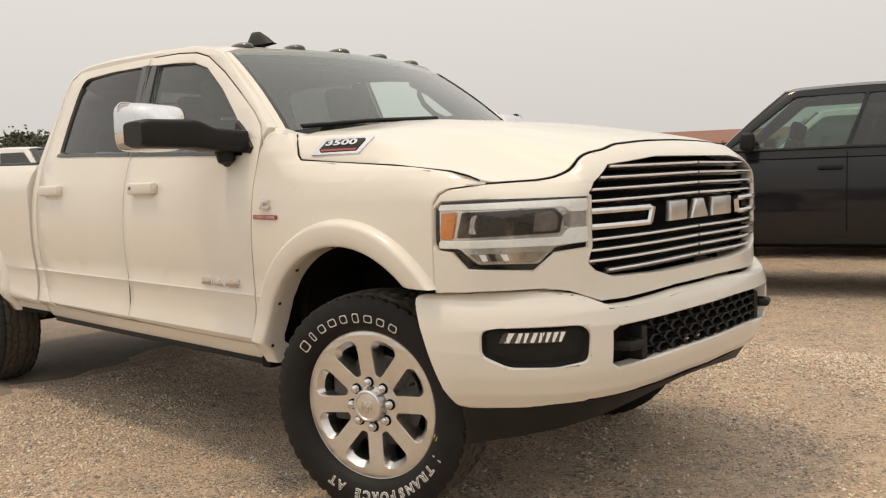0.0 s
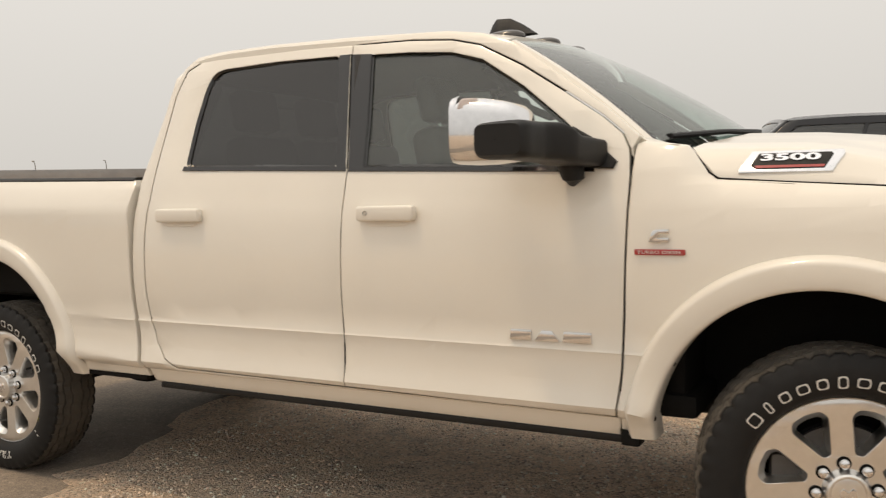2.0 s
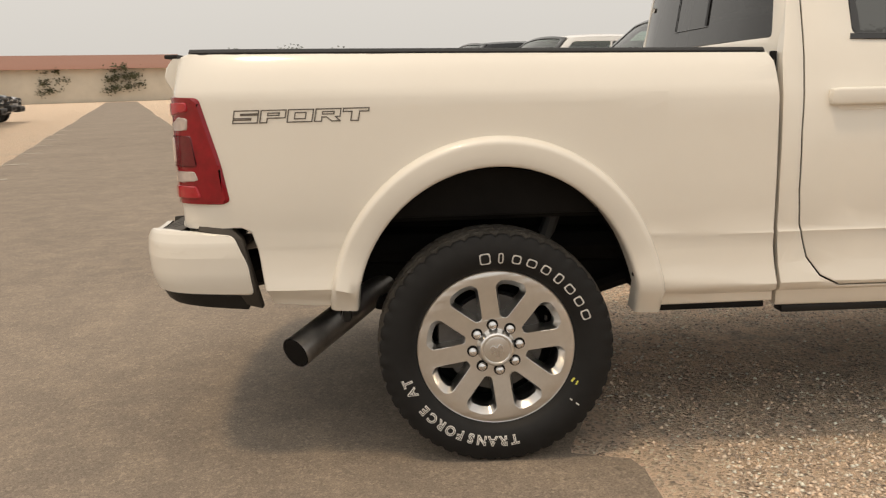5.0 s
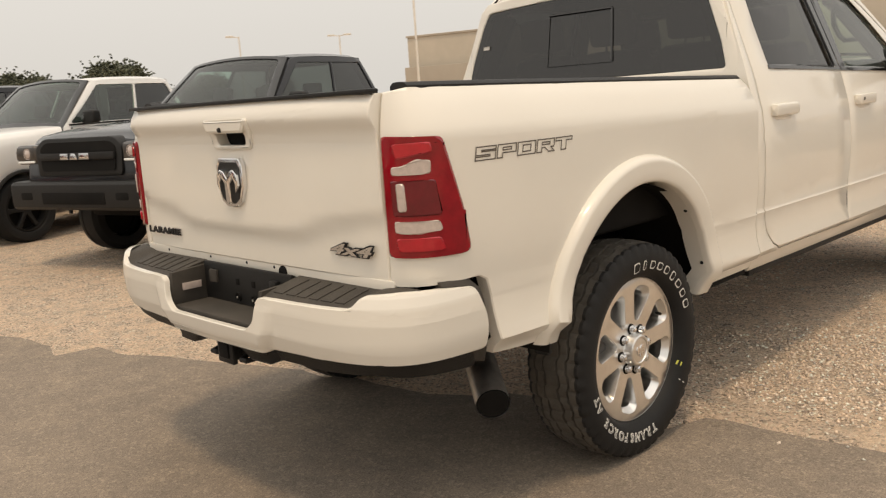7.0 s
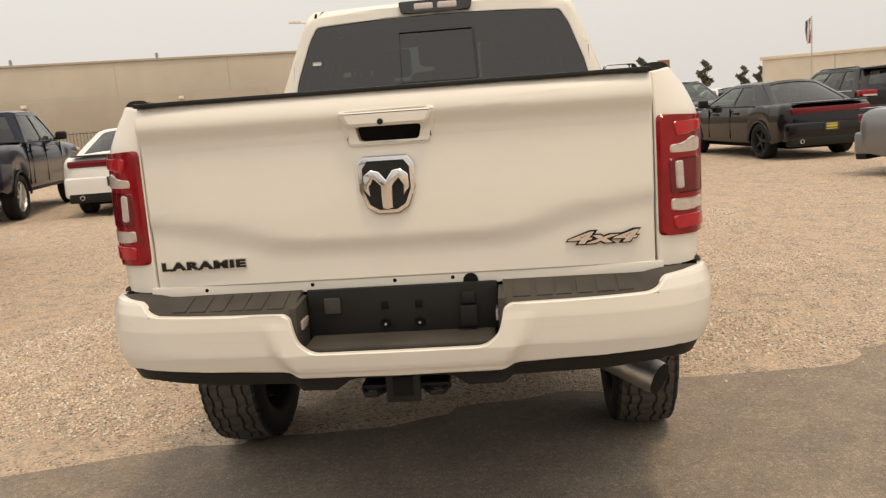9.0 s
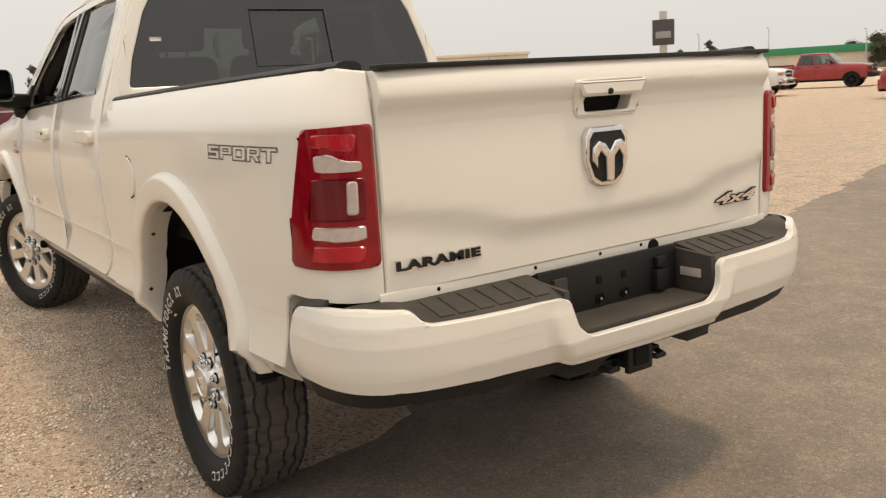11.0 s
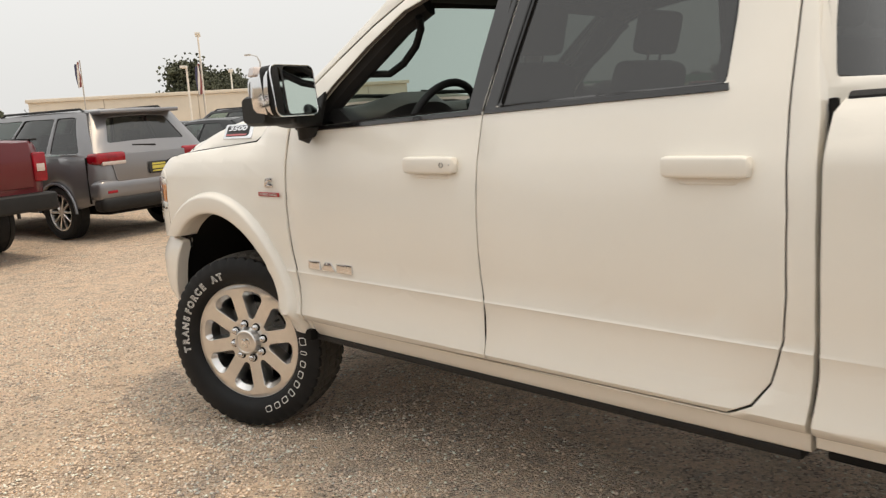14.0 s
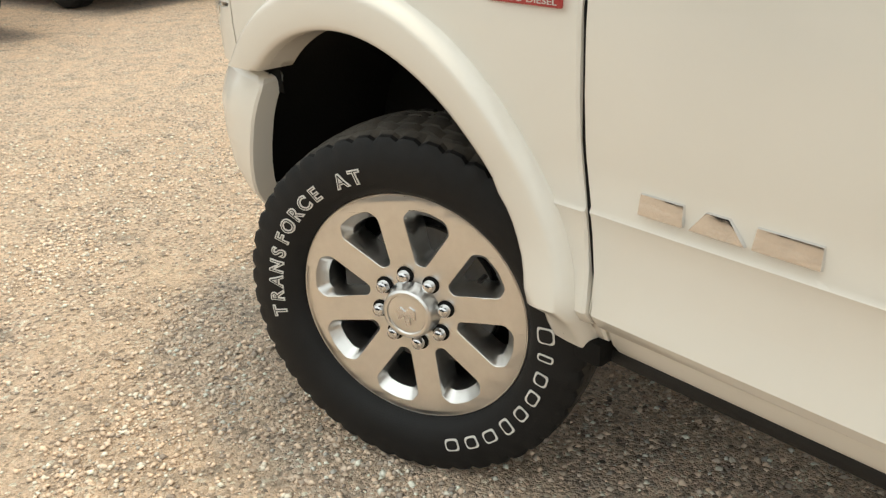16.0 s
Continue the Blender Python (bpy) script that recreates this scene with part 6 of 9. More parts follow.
keep("crayon_line", prism([(0.318, -0.002), (0.358, -0.003), (0.358, 0.001), (0.318, 0.002)], lambda u, v, d: Vector((sidewall(u) + 0.001 + d, u, v)), 0.001, 0), LETTER_WHITE)


def wheel(x, s, steer, letters, mark, spin, lift=0.0):
    """One wheel with its tyre, rim, nuts and lettering; s: -1 right side, 1 left side; angles in degrees as seen from outside."""
    out = Matrix.Rotation(radians(-90 if s < 0 else 90), 4, "Z")
    m = Matrix.Translation((x, s * 0.845, HUB_Z + lift)) @ Matrix.Rotation(radians(steer), 4, "Z") @ out
    w = put("wheel", made["wheel"], truck, "polished eight-spoke alloy wheel", m)
    put("tyre", made["tyre"], w, "black tyre with white outlined letters")
    spun = lambda a: Matrix.Rotation(radians(a), 4, "X")
    put("rim", made["rim"], w, "polished aluminium rim", spun(spin))
    put("centre_cap", made["centre_cap"], w, "", spun(spin))
    put("cap_emblem", made["cap_emblem"], w, "", spun(spin))
    for k in range(8):
        a = Matrix.Rotation(radians(spin + 45 * k), 4, "X") @ Matrix.Translation((0, 0.084, 0))
        put("lug_seat", made["lug_seat"], w, "", a)
        put("lug_nut", made["lug_nut"], w, "", a)
        put("lug_dimple", made["lug_dimple"], w, "", a)
    put("valve", made["valve"], w, "", spun(spin + 22))
    put("caliper", made["caliper"], w, "grey brake caliper")
    put("brake_disc", made["brake_disc"], w, "dull steel brake disc")
    for i in letter_keys:
        put("sidewall_letter", made["letter%d" % i], w, "white outlined letter", spun(letters))
        put("letter_core", made["core%d" % i], w, "", spun(letters))
    if mark is not None:
        put("crayon_mark", made["crayon_mark"], w, "yellow crayon mark", spun(mark))
        put("crayon_line", made["crayon_line"], w, "", spun(mark - 12))
    return w


# angles: 0 points to the wheel's own +y, which lies forward on the right side and rearward on the left

# --- mirrors
for s, (mx, my, mz, hw, hh, turn, reach, tip) in ((-1, (2.760, 1.184, 1.526, 0.126, 0.104, -13, 0.215, 1.316)), (1, (2.848, 1.132, 1.553, 0.142, 0.097, 21, 0.150, 1.262))):
    lean = math.tan(radians(max(turn, 0)))
    def head(a, b, s=s):
        """Tall towing mirror shell: a from the tip of the shell forward to the glass."""
        th = 2 * math.pi * b
        g = interp(a, (0, 0.06, 0.2, 0.5, 0.8, 1.0), (0.02, 0.62, 0.86, 0.96, 1.0, 1.0))
        c, q = math.cos(th), math.sin(th)
        cy = abs(c) ** 0.42 * (1 if c >= 0 else -1)
        cz = abs(q) ** 0.42 * (1 if q >= 0 else -1)
        return Vector((mx + reach * (1 - a) - hw * g * cy * lean * a, s * (my + hw * g * cy), mz + hh * g * cz - 0.012 * (1 - a)))
    shell = grid(head, 12, 28, close_v=True)
    bmesh.ops.recalc_face_normals(shell, faces=shell.faces)
    mir = part("wing_mirror", shell, CHROME, truck, "chrome-capped black towing mirror", 50)
    def arm(a, b, s=s):
        """Boxy black arm that runs out under the shell as its lower cover."""
        th = 2 * math.pi * b
        y = interp(a, (0, 0.92, 1.0), (0.905, tip, tip))
        zc = interp(a, (0, 0.30, 0.46, 1.0), (1.455, 1.462, 1.487, 1.490))
        h = interp(a, (0, 0.30, 0.46, 0.86, 0.92, 1.0), (0.045, 0.048, 0.060, 0.058, 0.046, 0.001))
        w = interp(a, (0, 0.4, 0.86, 0.92, 1.0), (0.070, 0.078, 0.086, 0.074, 0.001))
        xc = interp(a, (0, 0.4, 0.6, 1.0), (3.060, 3.01, 2.945, 2.915))
        c, q = math.cos(th), math.sin(th)
        return Vector((xc + w * abs(c) ** 0.34 * (1 if c >= 0 else -1), s * y, zc + h * abs(q) ** 0.34 * (1 if q >= 0 else -1)))
    b = grid(arm, 26, 28, close_v=True)
    bmesh.ops.recalc_face_normals(b, faces=b.faces)
    part("mirror_arm", b, BLACKPL, mir, "black mirror arm", 50)
    part("arm_foot", tube([(3.02, s * 0.955, 1.42), (3.03, s * 0.955, 1.372), (3.02, s * 0.945, 1.362)], [0.045, 0.036, 0.018], 14), BLACKPL, mir)
    tilt = Matrix.Translation((mx - 0.010, s * my, mz)) @ Matrix.Rotation(radians(turn * s), 4, "Z") @ Euler((0, radians(5), 0)).to_matrix().to_4x4() @ Matrix.Diagonal((1, hw / 0.126, hh / 0.104, 1))
    part("mirror_bezel", moved(prism(rounded([(-0.121, -0.098), (0.121, -0.098), (0.124, 0.102), (-0.124, 0.102)], 0.036, 4), lambda u, v, d: Vector((0.040 - d, u, v)), 0.046, 0.006), tilt), BLACKPL, mir)
    loop = rounded([(-0.120, -0.097), (0.120, -0.097), (0.123, 0.101), (-0.123, 0.101)], 0.036, 4)
    part("bezel_trim", tube([tilt @ Vector((-0.004, u, v)) for u, v in loop + loop[:2]], 0.0035, 8, False), CHROME, mir, "thin bright bezel edge")
    # the flat glass lies inboard, the wide-angle strip outboard
    flat_g = [(s * u, v) for u, v in ((-0.113, -0.090), (0.058, -0.090), (0.060, 0.094), (-0.116, 0.094))]
    strip_g = [(s * u, v) for u, v in ((0.066, -0.090), (0.113, -0.090), (0.116, 0.094), (0.068, 0.094))]
    if s < 0:
        flat_g, strip_g = flat_g[::-1], strip_g[::-1]
    part("mirror_glass", moved(prism(rounded(flat_g, 0.02, 3), lambda u, v, d: Vector((-0.0055 - d, u, v)), 0.003, 0), tilt), MIRROR, mir, "flat mirror glass")
    part("mirror_glass", moved(prism(rounded(strip_g, 0.02, 3), lambda u, v, d: Vector((-0.0055 - d, u, v)), 0.004, 0), tilt @ Euler((0, 0, radians(-2.5 * s))).to_matrix().to_4x4()), MIRROR, mir, "wide-angle mirror strip")
    part("mirror_marker", sheet(rounded([(0, 0), (0.075, 0), (0.06, 0.034), (0.012, 0.034)], 0.01, 3), lambda u, v, d, s=s: Vector((mx + 0.025 + u, s * (my + hw - 0.010 + d - 0.25 * u - 0.2 * v), mz + 0.059 + v)), (), (), t=0.03, rim=0.004, d=0.012), LENS_CLEAR, mir, "clear marker lens")

# block letters S P O R T as closed outlines on a unit square
SPORT = [[[(0, 0), (1, 0), (1, 0.64), (0.28, 0.64), (0.28, 0.74), (1, 0.74), (1, 1), (0, 1), (0, 0.38), (0.72, 0.38), (0.72, 0.26), (0, 0.26)]],
         [[(0, 0), (0.28, 0), (0.28, 0.36), (1, 0.36), (1, 1), (0, 1)], [(0.28, 0.58), (0.74, 0.58), (0.74, 0.77), (0.28, 0.77)]],
         [[(0, 0), (1, 0), (1, 1), (0, 1)], [(0.28, 0.25), (0.72, 0.25), (0.72, 0.75), (0.28, 0.75)]],
         [[(0, 0), (0.28, 0), (0.28, 0.34), (0.46, 0.34), (0.7, 0), (1.04, 0), (0.82, 0.36), (1, 0.36), (1, 1), (0, 1)], [(0.28, 0.58), (0.74, 0.58), (0.74, 0.77), (0.28, 0.77)]],
         [[(0.36, 0), (0.66, 0), (0.66, 0.74), (1.02, 0.74), (1.02, 1), (0, 1), (0, 0.74), (0.36, 0.74)]]]
# --- flank badges, sport lettering, fuel door
for k, s in ((0, -1), (1, 1)):
    rot = Matrix(((-s, 0, 0, 0), (0, 0, s, 0), (0, 1, 0, 0), (0, 0, 0, 1)))
    bar = doors_f[k]
    for b in block_letters([0.080, 0.092, 0.100], 0.036, 0.009, 0.008):
        part("door_emblem", moved(b, Matrix.Translation((2.943, s * flank(0.85), 0.850)) @ rot), CHROME, bar, "plain chrome block")
    eng = part("engine_badge", moved(prism(rounded([(-0.079, -0.009), (0.079, -0.009), (0.079, 0.009), (-0.079, 0.009)], 0.004, 2), lambda u, v, d: Vector((u, v, d)), 0.004, 0.001), Matrix.Translation((3.315, s * 0.977, 1.137)) @ rot), BADGE_RED, truck, "red engine badge with pale words")
    w = stretched(lettering("TURBO DIESEL", 0.02, 0.0012), 0.140, 0.0095)
    part("badge_strip", moved(w, Matrix.Translation((3.315, s * 0.9815, 1.137)) @ rot), FLAG_WHITE, eng)
    c = prism([(-0.032, -0.018), (-0.020, 0.016), (-0.008, 0.022), (0.032, 0.022), (0.032, 0.008), (0.004, 0.008), (-0.006, -0.004), (0.032, -0.004), (0.030, -0.018)], lambda u, v, d: Vector((u, v, d)), 0.006, 0.0015)
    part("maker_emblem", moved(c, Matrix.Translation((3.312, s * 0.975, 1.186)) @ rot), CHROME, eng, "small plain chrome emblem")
    strokes = None
    for i, loops in enumerate(SPORT):
        for loop in loops:
            pts = [Vector((-0.222 + 0.0905 * i + 0.082 * u + 0.008 * v, -0.020 + 0.040 * v)) for u, v in loop]
            k = len(pts)
            for j in range(k):
                a, b = pts[j], pts[(j + 1) % k]
                w = (b - a).normalized() * 0.0019
                nrm = Vector((-w.y, w.x))
                quad = [a - w - nrm, b + w - nrm, b + w + nrm, a - w + nrm]
                seg = bmesh.new()
                vs_ = []
                for q in quad:
                    p = bedwall(-0.626 - s * q.x, 1.2525 + q.y, 0.0016)
                    vs_.append(seg.verts.new((p.x, p.y if s < 0 else -p.y, p.z)))
                seg.faces.new(vs_ if s < 0 else vs_[::-1])
                strokes = seg if strokes is None else merge(strokes, seg)
    part("word_decal", strokes, DECAL, truck, "outlined dark word decal")


def fuel_door(u, z, d):
    p = bedwall(u, z, d)
    return Vector((p.x, -p.y, p.z))


ring = [(0.518 + 0.0795 * math.cos(2 * math.pi * i / 40), 1.124 + 0.0795 * math.sin(2 * math.pi * i / 40)) for i in range(40)]
ring2 = [(0.518 + 0.0845 * math.cos(2 * math.pi * i / 40), 1.124 + 0.0845 * math.sin(2 * math.pi * i / 40)) for i in range(40)]
fd = part("fuel_door", sheet(ring, fuel_door, (0.48, 0.52, 0.56), (1.08, 1.12, 1.16), rim=0.003, t=0.008, d=0.006), WHITE, truck, "round white fuel door")
part("fuel_door_gap", sheet(ring2, fuel_door, (0.48, 0.52, 0.56), (1.08, 1.12, 1.16), rim=0.0, t=0.0, d=0.003), JOINT, fd)
part("fuel_door_notch", sheet(rounded([(0.432, 1.108), (0.455, 1.108), (0.455, 1.138), (0.432, 1.138)], 0.008, 2), fuel_door, (), (), rim=0.002, t=0.004, d=0.005), WHITE, fd)

# --- cabin
def seat(x, y, w, tilt=14):
    base = part("seat", merge(box(x - 0.02, x + 0.50, y - w / 2, y + w / 2, 0.86, 1.02, 0.05, 4), box(x, x + 0.45, y - w / 2 + 0.05, y + w / 2 - 0.05, 0.66, 0.88, 0.02)), FABRIC, truck, "black leather seat")
    back = box(-0.07, 0.07, -w / 2, w / 2, 0.0, 0.64, 0.06, 4)
    for v in back.verts:
        v.co.y *= 1 - 0.18 * max(0.0, v.co.z - 0.25) / 0.4
    m = Matrix.Translation((x + 0.02, y, 0.98)) @ Euler((0, radians(-tilt), 0)).to_matrix().to_4x4()
    part("seat_back", moved(back, m), FABRIC, base)
    head = box(-0.045, 0.045, -0.135, 0.135, 0.67, 0.86, 0.04, 4)
    part("headrest", moved(head, m), FABRIC, base)
    for yy in (-0.05, 0.05):
        part("headrest_post", moved(tube([(0, yy, 0.62), (0, yy, 0.70)], 0.007, 8), m), CHROME, base)
    return base


seat(2.42, -0.42, 0.52), seat(2.42, 0.42, 0.52)
for y in (-0.48, 0.0, 0.48):
    seat(1.42, y, 0.46, 10)
part("centre_console", box(2.45, 3.05, -0.13, 0.13, 0.66, 1.02, 0.03), DASH, truck)
def dash(a, b):
    y = -0.80 + 1.60 * b
    prof = ((3.00, 0.86), (2.93, 1.05), (2.92, 1.29), (2.94, 1.430), (3.01, 1.478), (3.14, 1.486), (3.30, 1.480), (3.42, 1.455))
    x, z = prof[int(round(a * 7))]
    hood = 0.055 * math.exp(-((y - 0.42) / 0.19) ** 4) if 2.92 < x < 3.12 else 0
    return Vector((x - hood * 0.8, y, z + hood))
part("dashboard", slab(dash, 8, 41, (0.05, 0, -0.05)), DASH, truck, "black vinyl dashboard", 50)
part("centre_screen", box(2.885, 2.930, -0.13, 0.13, 1.14, 1.49, 0.012), GLOSSBLK, truck)
for y in (-0.62, 0.62, 0.24, -0.24):
    part("air_vent", moved(lathe([(0.050, -0.012), (0.056, -0.006), (0.056, 0.01)], 24, "x"), Matrix.Translation((2.905, y, 1.345)) @ Matrix.Diagonal((1, 0.85, 1, 1))), CHROME, truck)
wheel_c, wheel_m = Vector((2.79, 0.42, 1.385)), Euler((0, radians(-24), 0)).to_matrix()
ringpts = [wheel_c + wheel_m @ Vector((0, 0.188 * math.cos(2 * math.pi * i / 40), 0.188 * math.sin(2 * math.pi * i / 40))) for i in range(41)]
sw = part("steering_wheel", merge(tube(ringpts, 0.0165, 12, False), moved(box(-0.03, 0.02, -0.075, 0.075, -0.06, 0.05, 0.025, 3), Matrix.Translation(wheel_c) @ wheel_m.to_4x4()),
     moved(box(-0.012, 0.012, -0.18, 0.18, -0.03, 0.012, 0.01), Matrix.Translation(wheel_c) @ wheel_m.to_4x4()), moved(box(-0.012, 0.012, -0.03, 0.03, -0.18, 0.0, 0.01), Matrix.Translation(wheel_c) @ wheel_m.to_4x4())), FABRIC, truck, "black leather steering wheel")
part("steering_column", tube([wheel_c, wheel_c + Vector((0.28, 0, -0.10))], 0.05, 12), DASH, sw)
part("headliner", slab(lambda a, b: roof(a, b) + Vector((-0.02 if a > 0.5 else 0.02, 0, -0.045)), 10, 11, (0, 0, -0.02)), HEADLINER, truck)
part("mirror_stalk", merge(tube([(2.74, 0.0, 1.90), (2.70, 0, 1.84)], 0.012, 8), box(2.66, 2.695, -0.125, 0.125, 1.78, 1.85, 0.018)), BLACKPL, truck, "interior mirror")
for s in (-1, 1):
    part("pillar_trim", tube([(3.18, s * 0.80, 1.42), (2.95, s * 0.755, 1.60), (2.72, s * 0.68, 1.785), (2.6, s * 0.645, 1.845)], [0.042, 0.048, 0.048, 0.04], 8), FABRIC, truck)
    part("inner_pillar", tube([(2.12, s * 0.85, 1.0), (2.11, s * 0.85, 1.43), (2.06, s * 0.70, 1.88)], 0.045, 8), FABRIC, truck)
    part("rear_pillar", tube([(1.10, s * 0.81, 1.0), (1.11, s * 0.80, 1.45), (1.18, s * 0.635, 1.86)], 0.06, 8), FABRIC, truck)
    part("door_trim", box(1.2, 3.1, s * 0.86 - 0.025, s * 0.86 + 0.025, 0.66, 1.40, 0.02), FABRIC, truck)
    part("sun_visor", box(2.50, 2.66, s * 0.40 - 0.19, s * 0.40 + 0.19, 1.865, 1.885, 0.008), HEADLINER, truck)

ST = 13.5
wheel(0.018, -1, 0, 239, -24, 8, 0.006)
wheel(0.0, 1, 0, 143, 135, 20)
# the steered wheels swing about their kingpins
wheel(WHEELBASE + 0.034, -1, ST, 283, -15, 5, 0.028)
wheel(WHEELBASE - 0.052, 1, 23.0, 147, None, 10)

# ---------------------------------------------------------------- ground and road
# the lane runs at a slant behind the pickup: lane frame q (across, towards the lot) and r (along)
LANE = math.atan2(1.0, -0.318)
ROW = Vector((math.cos(LANE), math.sin(LANE), 0))
OUTW = Vector((ROW.y, -ROW.x, 0))


def lane(q, r, z=0.0):
    """A place q metres into the lot from the near edge of the asphalt and r metres along it."""
    return Vector((0.215, 0, z)) + OUTW * q + ROW * r


def in_lane(p):
    d = Vector((p[0] - 0.215, p[1], 0))
    return d.dot(OUTW), d.dot(ROW)


coords = sorted({round(c, 2) for c in list(np.arange(-9, 9.01, 0.3)) + [s * v for v in (10, 12, 15, 19, 25, 34, 50, 80, 140, 300, 700, 1500) for s in (-1, 1)]})
bm = bmesh.new()
rows_g = []
relief = {}
for gx in coords:
    line = []
    for gy in coords:
        q, r = in_lane((gx, gy))
        h = 0.010 * noise.noise(Vector((gx * 0.9, gy * 0.9, 3))) + 0.006 * noise.noise(Vector((gx * 2.7, gy * 2.7, 9))) + 0.026 * math.exp(-((gx - 3.85) ** 2 + (gy + 0.95) ** 2) / 0.6) if max(abs(gx), abs(gy)) < 12 else 0.0
        relief[(round(gx, 2), round(gy, 2))] = h - 0.012
        line.append(bm.verts.new((gx, gy, h - 0.012 - (0.03 if -3.75 < q < -0.28 else 0.0))))
    rows_g.append(line)
for a, b in zip(rows_g, rows_g[1:]):
    for j in range(len(coords) - 1):
        bm.faces.new((a[j], b[j], b[j + 1], a[j + 1]))
ground = part("ground", bm, GRAVEL)
tagged(ground, "tan crushed gravel ground of a storage lot", "ground", kind="structure")


def lane_sheet(a, b):
    r = -90 + 180 * a
    ragged = 0.05 * noise.noise(Vector((r * 1.3, 0, 5))) + 0.03 * noise.noise(Vector((r * 4.1, 2, 5)))
    ragged2 = 0.07 * noise.noise(Vector((r * 1.1, 7, 5))) + 0.03 * noise.noise(Vector((r * 4.1, 9, 5)))
    q0, q1 = -4.02 + ragged2, 0.0 + ragged
    return lane(q0 + (q1 - q0) * b, r, 0.0 - 0.014 * abs(2 * b - 1) ** 10)


bm = bmesh.new()
rs = sorted(set(list(np.arange(-14, 18, 0.14)) + list(np.arange(-120, -14, 2.0)) + list(np.arange(18, 120, 2.0))))
rows_l = [[bm.verts.new(lane_sheet((r + 90) / 180, j / 10)) for j in range(11)] for r in rs]
for a, b in zip(rows_l, rows_l[1:]):
    for j in range(10):
        bm.faces.new((a[j], b[j], b[j + 1], a[j + 1]))
road = part("road", bm, ASPHALT)
tagged(road, "worn brown-grey asphalt lane across the gravel", "road", kind="structure")
# short painted stall ends along the far edge
for k in range(9):
    r = 5.5 + 3.15 * k
    b = prism([(0, 0), (0.62, 0), (0.62, 0.09), (0, 0.09)], lambda u, v, d, r=r: lane(-4.15 + u, r + v, 0.003 + d), 0.003, 0)
    tagged(part("stall_mark", b, PAINTLINE), "worn white painted stall end on asphalt", "road marking", group="stall marks along the lane")

# loose stone chips round the pickup, most along the camera's side of it
rng = np.random.default_rng(5)


even = [round(-9 + 0.3 * i, 2) for i in range(61)]
HEIGHTS = np.array([[relief[(a, b)] for b in even] for a in even])


def ground_z(xy):
    """Height of the ground sheet under many places at once."""
    g = np.clip((xy + 9) / 0.3, 0, 59.999)
    i = g.astype(int)
    t = g - i
    a, b = i[:, 0], i[:, 1]
    return (HEIGHTS[a, b] * (1 - t[:, 0]) + HEIGHTS[a + 1, b] * t[:, 0]) * (1 - t[:, 1]) + (HEIGHTS[a, b + 1] * (1 - t[:, 0]) + HEIGHTS[a + 1, b + 1] * t[:, 0]) * t[:, 1]


def chips(count, spots, name, label, smin, smax):
    """Loose stones as one object: squashed eight-sided chips. spots: (x0, x1, y0, y1, weight)."""
    w = np.array([s[4] * (s[1] - s[0]) * (s[3] - s[2]) for s in spots])
    pick = rng.choice(len(spots), count, p=w / w.sum())
    lo = np.array([(s[0], s[2]) for s in spots])[pick]
    hi = np.array([(s[1], s[3]) for s in spots])[pick]
    xy = lo + (hi - lo) * rng.random((count, 2))
    d = xy - np.array([0.215, 0.0])
    q = d @ np.array([OUTW.x, OUTW.y])
    ok = (q > 0.02 + 0.05 * rng.random(count)) | (q < -4.1)
    stray = rng.random(count) < 0.035
    ok |= (q > -0.5) & stray & (q <= 0.05)
    # stones lie in loose patches, with sandy stretches between
    patch = np.sin(xy[:, 0] * 2.1 + 1.3 * np.sin(xy[:, 1] * 1.7)) + np.sin(xy[:, 1] * 2.9 + 1.1 * np.sin(xy[:, 0] * 2.3 + 1)) + 0.7 * np.sin(xy[:, 0] * 6.1 + xy[:, 1] * 4.7)
    ok &= rng.random(count) < np.clip(0.50 + 0.36 * patch, 0.12, 1.0)
    xy = xy[ok]
    k = len(xy)
    size = smin + (smax - smin) * rng.random(k) ** 1.7
    base = np.array([(1, 0, 0), (-1, 0, 0), (0, 1, 0), (0, -1, 0), (0, 0, 0.8), (0, 0, -0.6)], float)
    v = base[None] * (0.75 + 0.5 * rng.random((k, 6, 1))) * size[:, None, None]
    v[:, :, 0] *= (0.8 + 0.6 * rng.random(k))[:, None]
    th = rng.random(k) * 6.283
    c, s = np.cos(th)[:, None], np.sin(th)[:, None]
    lean = (rng.random(k) - 0.5)[:, None] * 0.9
    x, y, z = v[:, :, 0], v[:, :, 1], v[:, :, 2] + lean * v[:, :, 0]
    v = np.stack([c * x - s * y + xy[:, :1], s * x + c * y + xy[:, 1:], z * 0.85 + (0.28 * size)[:, None] + np.where(np.max(np.abs(xy), axis=1) < 9, ground_z(xy), -0.012)[:, None]], -1)
    tri = np.array([(0, 2, 4), (2, 1, 4), (1, 3, 4), (3, 0, 4), (2, 0, 5), (1, 2, 5), (3, 1, 5), (0, 3, 5)])
    faces = (np.arange(k)[:, None, None] * 6 + tri[None]).reshape(-1, 3)
    me = bpy.data.meshes.new(name)
    me.vertices.add(k * 6)
    me.vertices.foreach_set("co", v.reshape(-1))
    me.loops.add(k * 24)
    me.loops.foreach_set("vertex_index", faces.reshape(-1))
    me.polygons.add(k * 8)
    me.polygons.foreach_set("loop_start", np.arange(k * 8) * 3)
    me.update(calc_edges=True)
    me.materials.append(CHIPS)
    return tagged(new(name, me), label, "gravel", kind="stuff")


